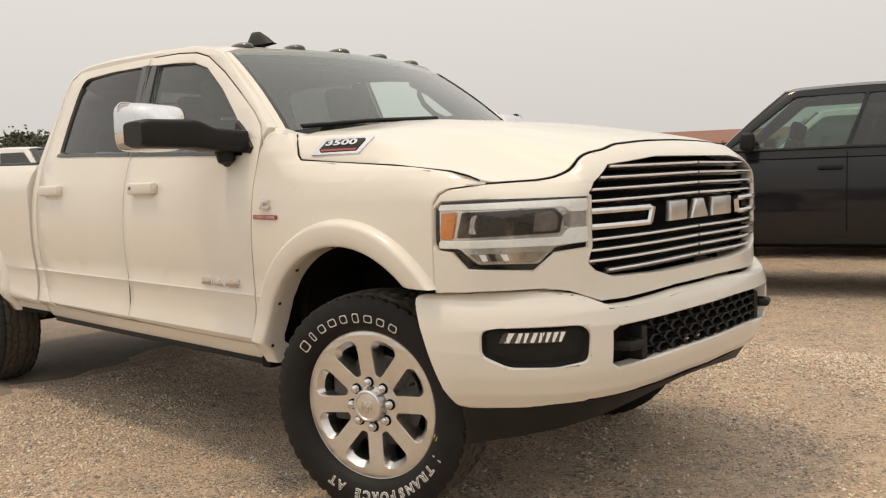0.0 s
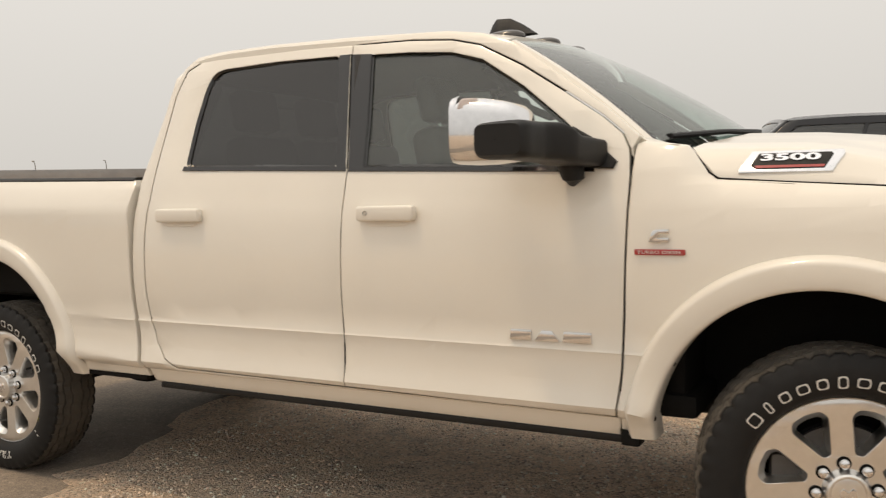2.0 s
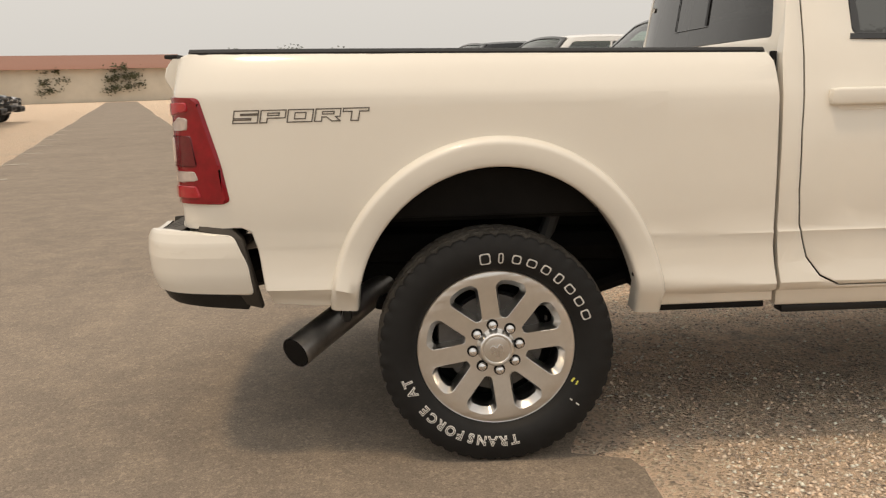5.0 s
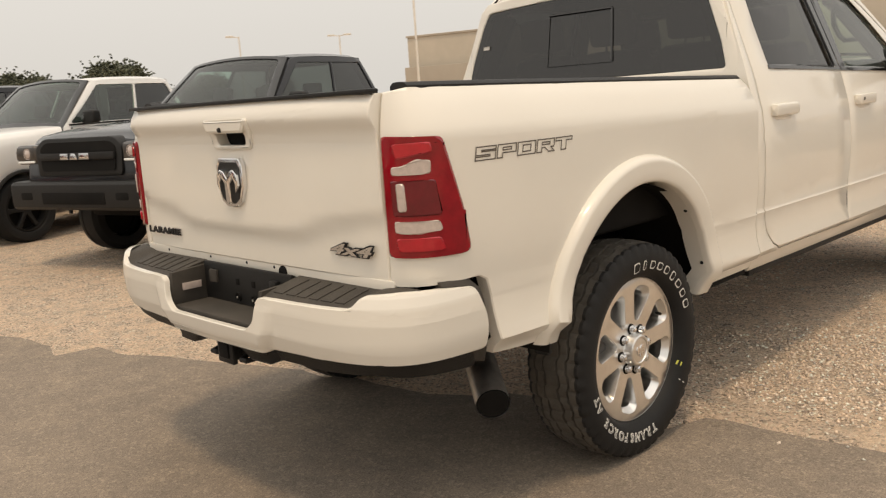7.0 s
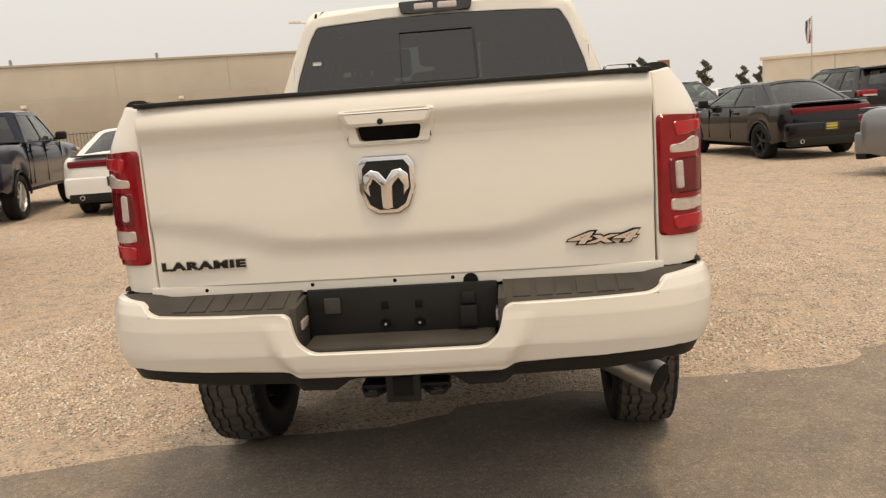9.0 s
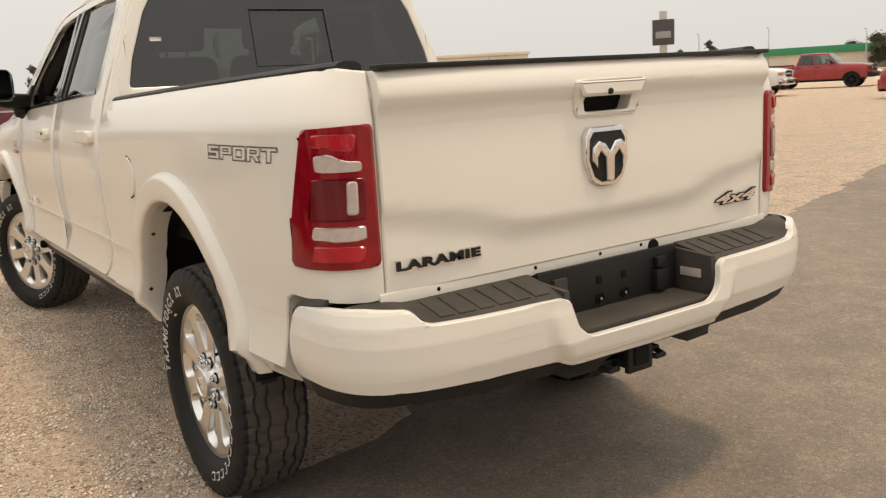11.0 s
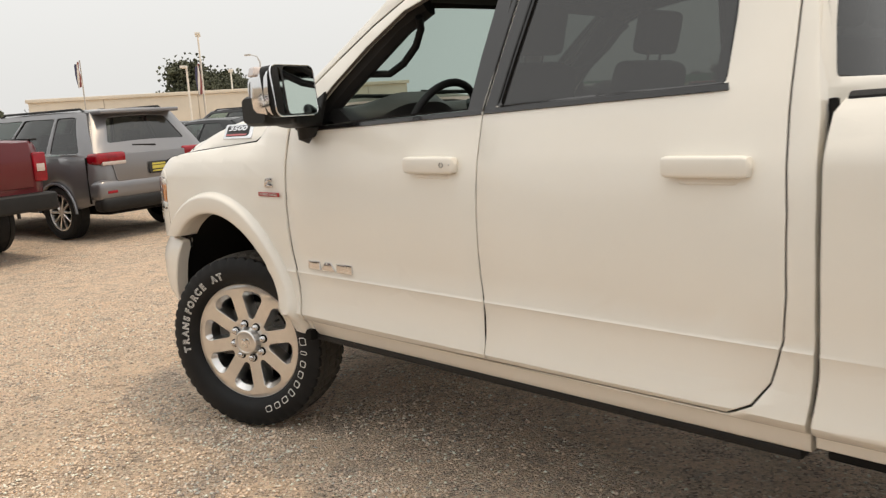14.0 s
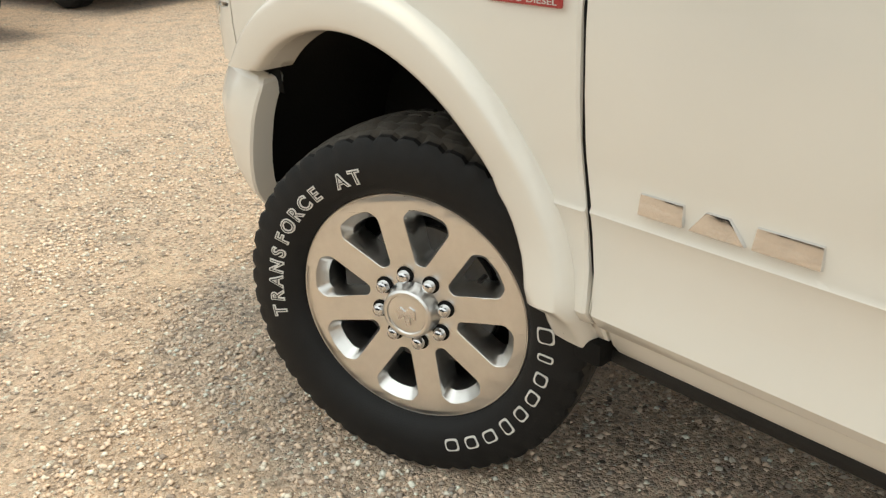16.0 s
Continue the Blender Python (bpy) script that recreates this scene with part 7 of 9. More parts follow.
chips(165000, [(2.0, 5.9, 0.95, 3.0, 3.0), (3.2, 7.0, -2.9, -0.9, 2.0), (0.4, 3.2, -2.9, -0.9, 1.4), (0.0, 2.0, 0.95, 3.2, 1.8), (4.9, 7.5, -0.9, 3.0, 0.8), (0.5, 4.9, -0.9, 0.95, 0.7)], "gravel_stones", "loose tan and grey gravel chips", 0.0032, 0.0112)
chips(40000, [(4.0, 12.0, -8.0, 6.0, 1.0), (-2.0, 6.0, 2.5, 7.5, 1.2), (0.5, 8.0, -7.0, -2.8, 0.8), (-10, -4.5, 2, 12, 0.4)], "gravel_stones", "loose gravel chips farther off", 0.004, 0.011)

# ---------------------------------------------------------------- other parked vehicles
def tidy(bm):
    bmesh.ops.recalc_face_normals(bm, faces=bm.faces)
    return bm


def small_wheel(parent, x, y, r, width, rim_mat, spokes, out, r_rim=None):
    """Tyre, spoked rim and dark drum of a parked car."""
    rr = r_rim or r * 0.66
    w = width / 2
    s = 1 if out > 0 else -1
    m = Matrix.Translation((x, y, r - 0.006)) @ Matrix.Rotation(radians(90 * s), 4, "Z")
    key = ("w", round(r, 3), round(width, 3), round(rr, 3), rim_mat.name, spokes)
    if key not in made:
        tyre = lathe([(rr, w * 0.55), (rr + 0.02, w * 0.9), (rr + (r - rr) * 0.5, w), (r - 0.03, w * 0.95), (r - 0.006, w * 0.75), (r, w * 0.4), (r - 0.008, w * 0.36), (r - 0.008, w * 0.30), (r, w * 0.26), (r, -w * 0.75), (r - 0.05, -w), (rr, -w)], 40)
        drum = lathe([(rr, -w * 0.4), (rr * 0.9, w * 0.05), (rr * 0.3, w * 0.1), (0.0, w * 0.1)], 30)
        rim = lathe([(rr + 0.004, w * 0.62), (rr + 0.002, w * 0.78), (rr - 0.012, w * 0.80), (rr - 0.02, w * 0.6), (rr - 0.03, -w * 0.3)], 40)
        hub = lathe([(0.0, w * 0.66), (0.05, w * 0.66), (0.065, w * 0.58), (0.07, w * 0.3)], 20)
        for k in range(spokes):
            th = 2 * math.pi * k / spokes
            f = min(1.0, 5.5 / spokes)
            pts = [(0.03, -0.034 * f), (rr * 0.6, -0.024 * f), (rr - 0.015, -0.036 * f), (rr - 0.015, 0.036 * f), (rr * 0.6, 0.024 * f), (0.03, 0.034 * f)]
            b = prism([(a * math.cos(th) - c * math.sin(th), a * math.sin(th) + c * math.cos(th)) for a, c in pts], lambda u, v, d, w=w: Vector((w * 0.35 + d, u, v)), w * 0.33, 0.006, 1)
            rim = merge(rim, b)
        tag = str(len(made))
        made[key] = (keep("bg_drum" + tag, drum, UNDER), keep("bg_tyre" + tag, tyre, RUBBER), keep("bg_rim" + tag, merge(rim, hub), rim_mat))
    drum, tyre, rim = made[key]
    wh = put("wheel", drum, parent, "", m)
    put("tyre", tyre, wh, "black rubber tyre")
    put("rim", rim, wh)
    return wh


SPEC = {
    "pickup": dict(wb=3.60, nose=2.82, tail=-3.02, half=0.985, r=0.41, tw=0.28, sill=0.47, keys=((-3.02, 1.31), (-2.9, 1.345), (-1.25, 1.335), (-1.2, 1.33), (0.95, 1.315), (1.35, 1.300), (2.2, 1.255), (2.62, 1.20), (2.74, 1.12), (2.82, 0.98)),
                   house=((-1.10, 1.10, 0.925, 1.31), (-0.92, 0.46, 0.735, 1.90)), bed=(-2.93, -1.27), glaze=((0.035, 0.455), (0.475, 0.93))),
    "suv": dict(wb=2.92, nose=2.36, tail=-2.42, half=0.955, r=0.375, tw=0.25, sill=0.42, keys=((-2.42, 0.92), (-2.40, 1.04), (-2.34, 1.13), (-2.2, 1.17), (1.0, 1.12), (1.3, 1.105), (1.9, 1.06), (2.2, 0.99), (2.36, 0.82)),
                house=((-2.33, 1.12, 0.905, 1.12), (-1.98, 0.28, 0.66, 1.69)), bed=None, glaze=((0.085, 0.275), (0.30, 0.60), (0.62, 0.95))),
    "sedan": dict(wb=3.05, nose=2.50, tail=-2.52, half=0.945, r=0.36, tw=0.25, sill=0.30, keys=((-2.52, 0.86), (-2.46, 0.98), (-2.3, 1.05), (-1.6, 1.065), (-1.2, 1.06), (0.9, 1.00), (1.3, 0.985), (2.0, 0.91), (2.35, 0.82), (2.50, 0.66)),
                  house=((-1.95, 1.15, 0.86, 1.02), (-1.05, 0.20, 0.62, 1.47)), bed=None, glaze=((0.22, 0.52), (0.54, 0.93))),
}


def car_body(sp, lift):
    keys = sp["keys"]
    ax = (sp["wb"] / 2, -sp["wb"] / 2)
    xs = sorted(set([round(v, 3) for v in np.arange(sp["tail"], sp["nose"], 0.07)] + [sp["nose"]] + [sp["tail"] + e for e in (0.02, 0.05)] + [sp["nose"] - e for e in (0.02, 0.05, 0.1)] + [a + s * e for a in ax for s in (-1, 1) for e in (sp["r"] + 0.055, sp["r"] + 0.04, sp["r"] + 0.005)]
                    + ([sp["bed"][0] - 0.005, sp["bed"][0], sp["bed"][1], sp["bed"][1] + 0.005] if sp["bed"] else [])))
    bm, rings = bmesh.new(), []
    for x in xs:
        zt = interp(x, [k[0] for k in keys], [k[1] for k in keys]) + lift
        e = min(x - sp["tail"], sp["nose"] - x)
        w = sp["half"] * (1 - 0.20 * max(0.0, 1 - e / (0.55 if x > 0 else 0.22)) ** 2.2)
        zb = sp["sill"] + lift + (0.10 * max(0.0, 1 - e / 0.5))
        for a in ax:
            d = abs(x - a)
            R = sp["r"] + 0.05
            if d < R:
                zb = max(zb, sp["r"] * 0.9 + lift * 0.6 + math.sqrt(R * R - d * d))
        zb = min(zb, zt - 0.12)
        flat = sp["bed"] and sp["bed"][0] <= x <= sp["bed"][1]
        hgt = zt - zb
        half_ring = [(0.0, zb + 0.02), (0.80 * w, zb + 0.02), (0.955 * w, zb), (0.985 * w, zb + 0.04), (0.995 * w, zb + 0.35 * hgt), (w, zb + 0.52 * hgt), (0.992 * w, zb + 0.68 * hgt), (0.975 * w, zt - 0.14 * min(1, hgt)), (0.945 * w, zt - 0.045), (0.90 * w, zt - 0.006)]
        half_ring += [(0.87 * w, zt), (0.85 * w, zt - 0.42), (0.0, zt - 0.42)] if flat else [(0.86 * w, zt + 0.004), (0.60 * w, zt + 0.022), (0.0, zt + 0.03)]
        full = half_ring + [(-y, z) for y, z in reversed(half_ring[1:-1])]
        rings.append([bm.verts.new((x, y, z)) for y, z in full])
    for a, b in zip(rings, rings[1:]):
        k = len(a)
        for j in range(k):
            bm.faces.new((a[j], a[(j + 1) % k], b[(j + 1) % k], b[j]))
    bm.faces.new(rings[0])
    bm.faces.new(list(reversed(rings[-1])))
    return tidy(bm)


def parked(kind, paint, label, rim_mat=None, spokes=5, lift=0.0, trim=None, nose="dark", group="", category=None, plate=True):
    """A parked vehicle, front towards +x, standing on z = 0 with its wheelbase centred."""
    sp = SPEC[kind]
    trim = trim or BLACKPL
    car = thing({"pickup": "pickup_truck", "suv": "sport_utility_vehicle", "sedan": "saloon_car"}[kind], label, category or {"pickup": "pickup truck", "suv": "car", "sedan": "car"}[kind], group=group)
    part("body", car_body(sp, lift), paint, car, sharp=48)
    (xr0, xf0, w0, z0), (xr1, xf1, w1, z1) = sp["house"]
    z0, z1 = z0 + lift, z1 + lift
    # hollow cabin: pillars, roof and glass of their own, seats inside
    def on_side(s):
        def fn(u, v, d):
            a = Vector((xr0 + (xf0 - xr0) * u, s * w0, z0))
            b = Vector((xr1 + (xf1 - xr1) * u, s * w1, z1))
            p = a.lerp(b, v)
            n = Vector((0, s, 0.35)).normalized()
            return p + n * (d + 0.05 * (v - v * v) + 0.02 * (1 - (2 * u - 1) ** 2))
        return fn

    def on_end(front):
        def fn(u, v, d):
            xa, xb = (xf0, xf1) if front else (xr0, xr1)
            p = Vector((xa, (2 * u - 1) * w0, z0)).lerp(Vector((xb, (2 * u - 1) * w1, z1)), v)
            n = Vector(((z1 - z0), 0, (xf0 - xf1))).normalized() if front else Vector((-(z1 - z0), 0, (xr1 - xr0))).normalized()
            return p + n * (d + 0.07 * (1 - (2 * u - 1) ** 2) + (0.05 if front else 0.02) * (v - v * v))
        return fn

    steps = [0.1 * i for i in range(1, 10)]
    cab = None
    for s in (-1, 1):
        holes = []
        for i, (a, b) in enumerate(sp["glaze"]):
            first, last = i == 0, i == len(sp["glaze"]) - 1
            holes.append(rounded([(a, 0.05), (b + (0.035 if last else 0), 0.05), (b - (0.035 if last else 0.0), 0.88), (a + (0.02 if first else 0), 0.88)], 0.04, 3))
        b = sheet(rounded([(-0.005, -0.12), (1.0, -0.12), (0.985, 0.99), (0.015, 0.99)], 0.07, 4), on_side(s), steps, (0.25, 0.5, 0.75), holes, rim=0.006, t=0.035)
        cab = b if cab is None else merge(cab, b)
    part("cabin", cab, paint, car, "pillars and window frames", 50)
    for front in (True, False):
        gap = rounded([(0.055, 0.05), (0.945, 0.05), (0.925, 0.93), (0.075, 0.93)] if front else ([(0.08, 0.08), (0.92, 0.08), (0.89, 0.88), (0.11, 0.88)] if kind != "suv" else [(0.13, 0.22), (0.87, 0.22), (0.83, 0.80), (0.17, 0.80)]), 0.05, 3)
        part("screen_frame", sheet([(0.0, -0.12), (1.0, -0.12), (0.985, 0.99), (0.015, 0.99)], on_end(front), steps, (0.25, 0.5, 0.75), [gap], rim=0.005, t=0.03), paint if not front else GLOSSBLK, car)

    def top(a, b):
        y = -1 + 2 * b
        e = min(1.0, (1 - abs(y)) / 0.16)
        bow = 0.07 * (1 - y * y)
        x = (xr1 - bow * 0.6) + (xf1 + bow - xr1 + bow * 0.6) * a
        g = min(1.0, min(a, 1 - a) / 0.10)
        return Vector((x, y * w1, z1 - 0.012 + 0.035 * (1 - (1 - e) ** 2) * (0.5 + 0.5 * (1 - (1 - g) ** 2)) + 0.02 * (1 - (2 * a - 1) ** 2)))

    part("roof", slab(top, 17, 17, (0, 0, -0.03)), paint, car, "", 50)
    inside = [-0.15, 0.62] if kind == "pickup" else ([-1.2, -0.3, 0.45] if kind == "suv" else [-0.75, 0.25])
    for x in inside:
        for y in (-0.38, 0.38):
            lean = Matrix.Translation((x - 0.12, y, z0 - 0.25)) @ Euler((0, radians(-12), 0)).to_matrix().to_4x4()
            part("seat", moved(merge(box(-0.06, 0.06, -0.25, 0.25, 0.0, 0.38, 0.04, 2), box(-0.05, 0.05, -0.13, 0.13, 0.38, 0.56, 0.04, 2)), lean), FABRIC, car)
    part("dashboard", box(xf0 - 0.42, xf0 - 0.12, -w0 + 0.08, w0 - 0.08, z0 - 0.12, z0 + 0.07, 0.04), DASH, car)

    for s in (-1, 1):
        f = on_side(s)
        for i, (a, b) in enumerate(sp["glaze"]):
            first, last = i == 0, i == len(sp["glaze"]) - 1
            pts = rounded([(a, 0.06), (b + (0.035 if last else 0), 0.06), (b - (0.035 if last else 0.0), 0.86), (a + (0.02 if first else 0), 0.86)], 0.03, 3)
            pane = sheet(rounded([(a - 0.005, 0.04), (b + (0.04 if last else 0.005), 0.04), (b - (0.03 if last else -0.005), 0.89), (a + (0.015 if first else -0.005), 0.89)], 0.04, 3), f, steps, (0.25, 0.5, 0.75), rim=0, t=0, d=-0.010)
            part("side_window", pane, CAR_GLASS if last else CAR_PRIVACY, car, "greenish side window" if last else "dark side window")
        part("window_moulding", tube([f(sp["glaze"][0][0], 0.02, 0.006), f(0.5, 0.02, 0.006), f(sp["glaze"][-1][1] + 0.04, 0.02, 0.006)], 0.012, 6), trim, car)
    part("windscreen", sheet([(0.05, 0.045), (0.95, 0.045), (0.93, 0.935), (0.07, 0.935)], on_end(True), steps, (0.25, 0.5, 0.75), rim=0, t=0, d=-0.008), CAR_GLASS, car, "tinted windscreen")
    part("rear_window", sheet([(0.075, 0.075), (0.925, 0.075), (0.895, 0.885), (0.105, 0.885)] if kind != "suv" else [(0.125, 0.215), (0.875, 0.215), (0.835, 0.805), (0.165, 0.805)], on_end(False), steps, (0.25, 0.5, 0.75), rim=0, t=0, d=-0.008), CAR_PRIVACY, car, "dark rear window")
    # wheels
    for x in (sp["wb"] / 2, -sp["wb"] / 2):
        for s in (-1, 1):
            small_wheel(car, x, s * (sp["half"] - sp["tw"] / 2 - 0.015), sp["r"], sp["tw"], rim_mat or POLISHED, spokes, s)
            # arch lip
            R = sp["r"] + 0.055
            n = 20
            path = [(x + R * math.cos(math.pi * (0.02 + 0.96 * i / n)), s * (sp["half"] - 0.008), sp["r"] * 0.9 + lift * 0.6 + R * math.sin(math.pi * (0.02 + 0.96 * i / n))) for i in range(n + 1)]
            part("arch_lip", tube(path, 0.022, 6), paint if trim is CHROME or kind == "sedan" else trim, car)
    part("underbody", box(-sp["wb"] / 2 - 0.6, sp["wb"] / 2 + 0.5, -0.60, 0.60, sp["sill"] - 0.12 + lift, sp["sill"] + 0.25 + lift, 0.05), UNDER, car)
    zs = sp["sill"] + lift
    if kind != "sedan":
        for s in (-1, 1):
            part("sill", box(-sp["wb"] / 2 + sp["r"] + 0.06, sp["wb"] / 2 - sp["r"] - 0.06, s * 0.90 - 0.05, s * 0.90 + 0.05, zs - 0.05, zs + 0.05, 0.02), BLACKPL, car)
    # ends
    nz, tz = sp["nose"], sp["tail"]
    hw = sp["half"]
    if kind == "pickup":
        bumper_mat = CHROME if nose == "chrome" else (BLACKPL if nose == "dark" else paint)
        part("front_bumper", box(nz - 0.22, nz + 0.13, -hw + 0.03, hw - 0.03, 0.50 + lift, 0.78 + lift, 0.07, 3), bumper_mat, car, "full-width front bumper")
        part("bumper_slot", box(nz + 0.10, nz + 0.137, -0.45, 0.45, 0.56 + lift, 0.68 + lift, 0.02), UNDER, car)
        for s in (-1, 1):
            part("fog_lamp", box(nz + 0.08, nz + 0.135, s * 0.68 - 0.09, s * 0.68 + 0.09, 0.60 + lift, 0.68 + lift, 0.02), UNDER, car)
            part("headlamp", box(nz - 0.28, nz + 0.02, s * 0.77 - 0.155, s * 0.77 + 0.155, 0.94 + lift, 1.13 + lift, 0.05, 3), LAMP_DARK if nose == "dark" else REFLECTOR, car, "headlamp with clear cover")
            part("headlamp_lens", moved(lathe([(0.0, 0.012), (0.03, 0.010), (0.045, 0.0), (0.055, 0.004), (0.06, -0.02)], 20), Matrix.Translation((nz + 0.018, s * 0.74, 1.045 + lift))), LENS_CLEAR, car)
            part("marker", box(nz - 0.18, nz - 0.02, s * (hw - 0.035) - 0.03, s * (hw - 0.035) + 0.03, 0.98 + lift, 1.08 + lift, 0.02), LAMP_DARK if nose == "dark" else LENS_AMBER, car)
            part("headlamp_strip", box(nz - 0.20, nz + 0.024, s * 0.77 - 0.13, s * 0.77 + 0.13, 0.955 + lift, 0.978 + lift, 0.008), LENS_WHITE, car)
        part("grille", prism(rounded([(-0.60, 0.82), (0.60, 0.82), (0.62, 1.10), (0.50, 1.185), (-0.50, 1.185), (-0.62, 1.10)], 0.05, 3), lambda u, v, d: Vector((nz - 0.10 + d - 0.10 * max(0, v - 0.95), u, v + lift)), 0.125, 0.02, 2), paint if nose == "paint" else bumper_mat, car, "grille surround")
        part("grille_core", prism(rounded([(-0.52, 0.87), (0.52, 0.87), (0.54, 1.09), (0.45, 1.145), (-0.45, 1.145), (-0.54, 1.09)], 0.04, 3), lambda u, v, d: Vector((nz + 0.02 + d - 0.09 * max(0, v - 0.95), u, v + lift)), 0.010, 0), UNDER, car)
        bar = part("grille_bar", box(nz + 0.015, nz + 0.045, -0.53, 0.53, 0.975 + lift, 1.045 + lift, 0.015), BLACKPL if nose != "chrome" else CHROME, car)
        part("grille_emblem", moved(merge(*block_letters([0.11, 0.12, 0.14], 0.06, 0.02, 0.012)), Matrix.Translation((nz + 0.045, 0, 1.01 + lift)) @ Matrix(((0, 0, 1, 0), (1, 0, 0, 0), (0, 1, 0, 0), (0, 0, 0, 1)))), CHROME, bar)
        part("tailgate", box(tz - 0.012, tz + 0.02, -0.76, 0.76, 0.80 + lift, 1.325 + lift, 0.012), paint, car, "plain tailgate")
        part("tailgate_emblem", box(tz - 0.02, tz - 0.008, -0.28, 0.28, 1.02 + lift, 1.10 + lift, 0.008), UNDER, car)
        part("rear_bumper", box(tz - 0.16, tz + 0.06, -hw + 0.03, hw - 0.03, 0.53 + lift, 0.74 + lift, 0.05, 3), bumper_mat if nose != "paint" else BLACKPL, car, "step rear bumper")
        for s in (-1, 1):
            part("tail_lamp", box(tz - 0.02, tz + 0.14, s * 0.865 - 0.085, s * 0.865 + 0.085, 0.86 + lift, 1.20 + lift, 0.03, 3), LENS_RED, car, "red tail lamp")
            part("tail_lamp_band", box(tz - 0.026, tz - 0.01, s * 0.865 - 0.05, s * 0.865 + 0.05, 0.98 + lift, 1.07 + lift, 0.01), LENS_CLEAR, car)
        part("bed_rail", box(sp["bed"][0], sp["bed"][1], -hw + 0.055, -hw + 0.135, 1.335 + lift, 1.362 + lift, 0.008), BLACKPL, car)
        part("bed_rail", box(sp["bed"][0], sp["bed"][1], hw - 0.135, hw - 0.055, 1.335 + lift, 1.362 + lift, 0.008), BLACKPL, car)
        part("cab_gap", box(sp["bed"][1] + 0.01, sp["bed"][1] + 0.03, -hw - 0.002, hw + 0.002, 0.55 + lift, 1.32 + lift, 0.002), JOINT, car)
        part("high_brake_lamp", box(xr1 - 0.02, xr1 + 0.10, -0.16, 0.16, z1 - 0.03, z1 + 0.012, 0.012), GLOSSBLK, car)
        handles = ((-0.95, 1.16), (0.06, 1.15))
        cuts = (-0.08, 1.02)
    elif kind == "suv":
        part("front_bumper", box(nz - 0.25, nz + 0.03, -hw + 0.06, hw - 0.06, 0.40 + lift, 0.66 + lift, 0.06, 3), paint, car)
        part("grille", box(nz - 0.06, nz + 0.012, -0.52, 0.52, 0.72 + lift, 0.86 + lift, 0.02), BLACKPL, car)
        part("rear_bumper", box(tz - 0.05, tz + 0.20, -hw + 0.03, hw - 0.03, 0.38 + lift, 0.58 + lift, 0.09, 4), BLACKPL, car, "black lower rear bumper")
        part("bumper_cover", box(tz - 0.035, tz + 0.30, -hw + 0.01, hw - 0.01, 0.52 + lift, 0.80 + lift, 0.11, 5), paint, car)
        part("liftgate", prism(rounded([(-0.66, 0.76), (0.66, 0.76), (0.72, 1.12), (-0.72, 1.12)], 0.05, 3), lambda u, v, d: Vector((tz - d + 0.10 * max(0, v - 0.95), u, v + lift)), 0.02, 0.012, 2), paint, car, "liftgate")
        for s in (-1, 1):
            part("headlamp", box(nz - 0.30, nz - 0.02, s * 0.70 - 0.16, s * 0.70 + 0.16, 0.80 + lift, 0.93 + lift, 0.04, 3), REFLECTOR, car)
            part("tail_lamp", box(tz - 0.015, tz + 0.22, s * 0.70 - 0.235, s * 0.70 + 0.235, 1.00 + lift, 1.15 + lift, 0.06, 4), LENS_RED, car, "red wraparound tail lamp")
            part("tail_lamp_band", box(tz - 0.02, tz + 0.02, s * 0.67 - 0.18, s * 0.67 + 0.18, 0.985 + lift, 1.035 + lift, 0.014), LENS_CLEAR, car)
            part("rear_reflector", box(tz - 0.04, tz, s * 0.76 - 0.075, s * 0.76 + 0.075, 0.62 + lift, 0.66 + lift, 0.01), LENS_RED, car)
            part("roof_rail", tube([(xr1 + 0.1, s * (w1 - 0.04), z1 - 0.01), (xr1 + 0.2, s * (w1 - 0.03), z1 + 0.04), (xf1 - 0.25, s * (w1 - 0.03), z1 + 0.04), (xf1 - 0.1, s * (w1 - 0.04), z1 - 0.01)], 0.016, 8), BLACKPL, car)
        part("spoiler", box(xr1 - 0.24, xr1 + 0.14, -w1 + 0.02, w1 - 0.02, z1 - 0.045, z1 + 0.010, 0.025, 3), paint, car, "roof spoiler")
        part("wiper", tube([(tz + 0.05, -0.05, 1.20 + lift), (tz + 0.08, 0.30, 1.22 + lift)], 0.012, 6), BLACKPL, car)
        part("aerial_fin", box(-1.4, -1.26, -0.03, 0.03, z1, z1 + 0.05, 0.02), BLACKPL, car)
        part("exhaust_tip", tube([(tz + 0.2, -0.55, 0.36 + lift), (tz - 0.02, -0.55, 0.36 + lift)], 0.04, 12), STEEL, car)
        handles, cuts = ((-0.55, 0.98), (0.42, 0.96)), (-0.35, 0.62)
    else:
        part("front_bumper", box(nz - 0.25, nz + 0.02, -hw + 0.08, hw - 0.08, 0.24 + lift, 0.56 + lift, 0.08, 3), paint, car)
        part("grille", box(nz - 0.10, nz + 0.012, -0.45, 0.45, 0.52 + lift, 0.68 + lift, 0.03), BLACKPL, car)
        part("rear_bumper", box(tz - 0.03, tz + 0.25, -hw + 0.05, hw - 0.05, 0.34 + lift, 0.70 + lift, 0.07, 3), paint, car)
        part("diffuser", box(tz - 0.035, tz + 0.15, -hw + 0.12, hw - 0.12, 0.25 + lift, 0.42 + lift, 0.03), BLACKPL, car, "black lower bumper")
        part("boot_spoiler", box(tz - 0.03, tz + 0.16, -0.72, 0.72, 1.045 + lift, 1.075 + lift, 0.014), GLOSSBLK, car)
        part("tail_lamp_panel", box(tz - 0.02, tz + 0.10, -0.80, 0.80, 0.86 + lift, 0.98 + lift, 0.03), LENS_DARKRED, car, "full-width dark red tail lamp")
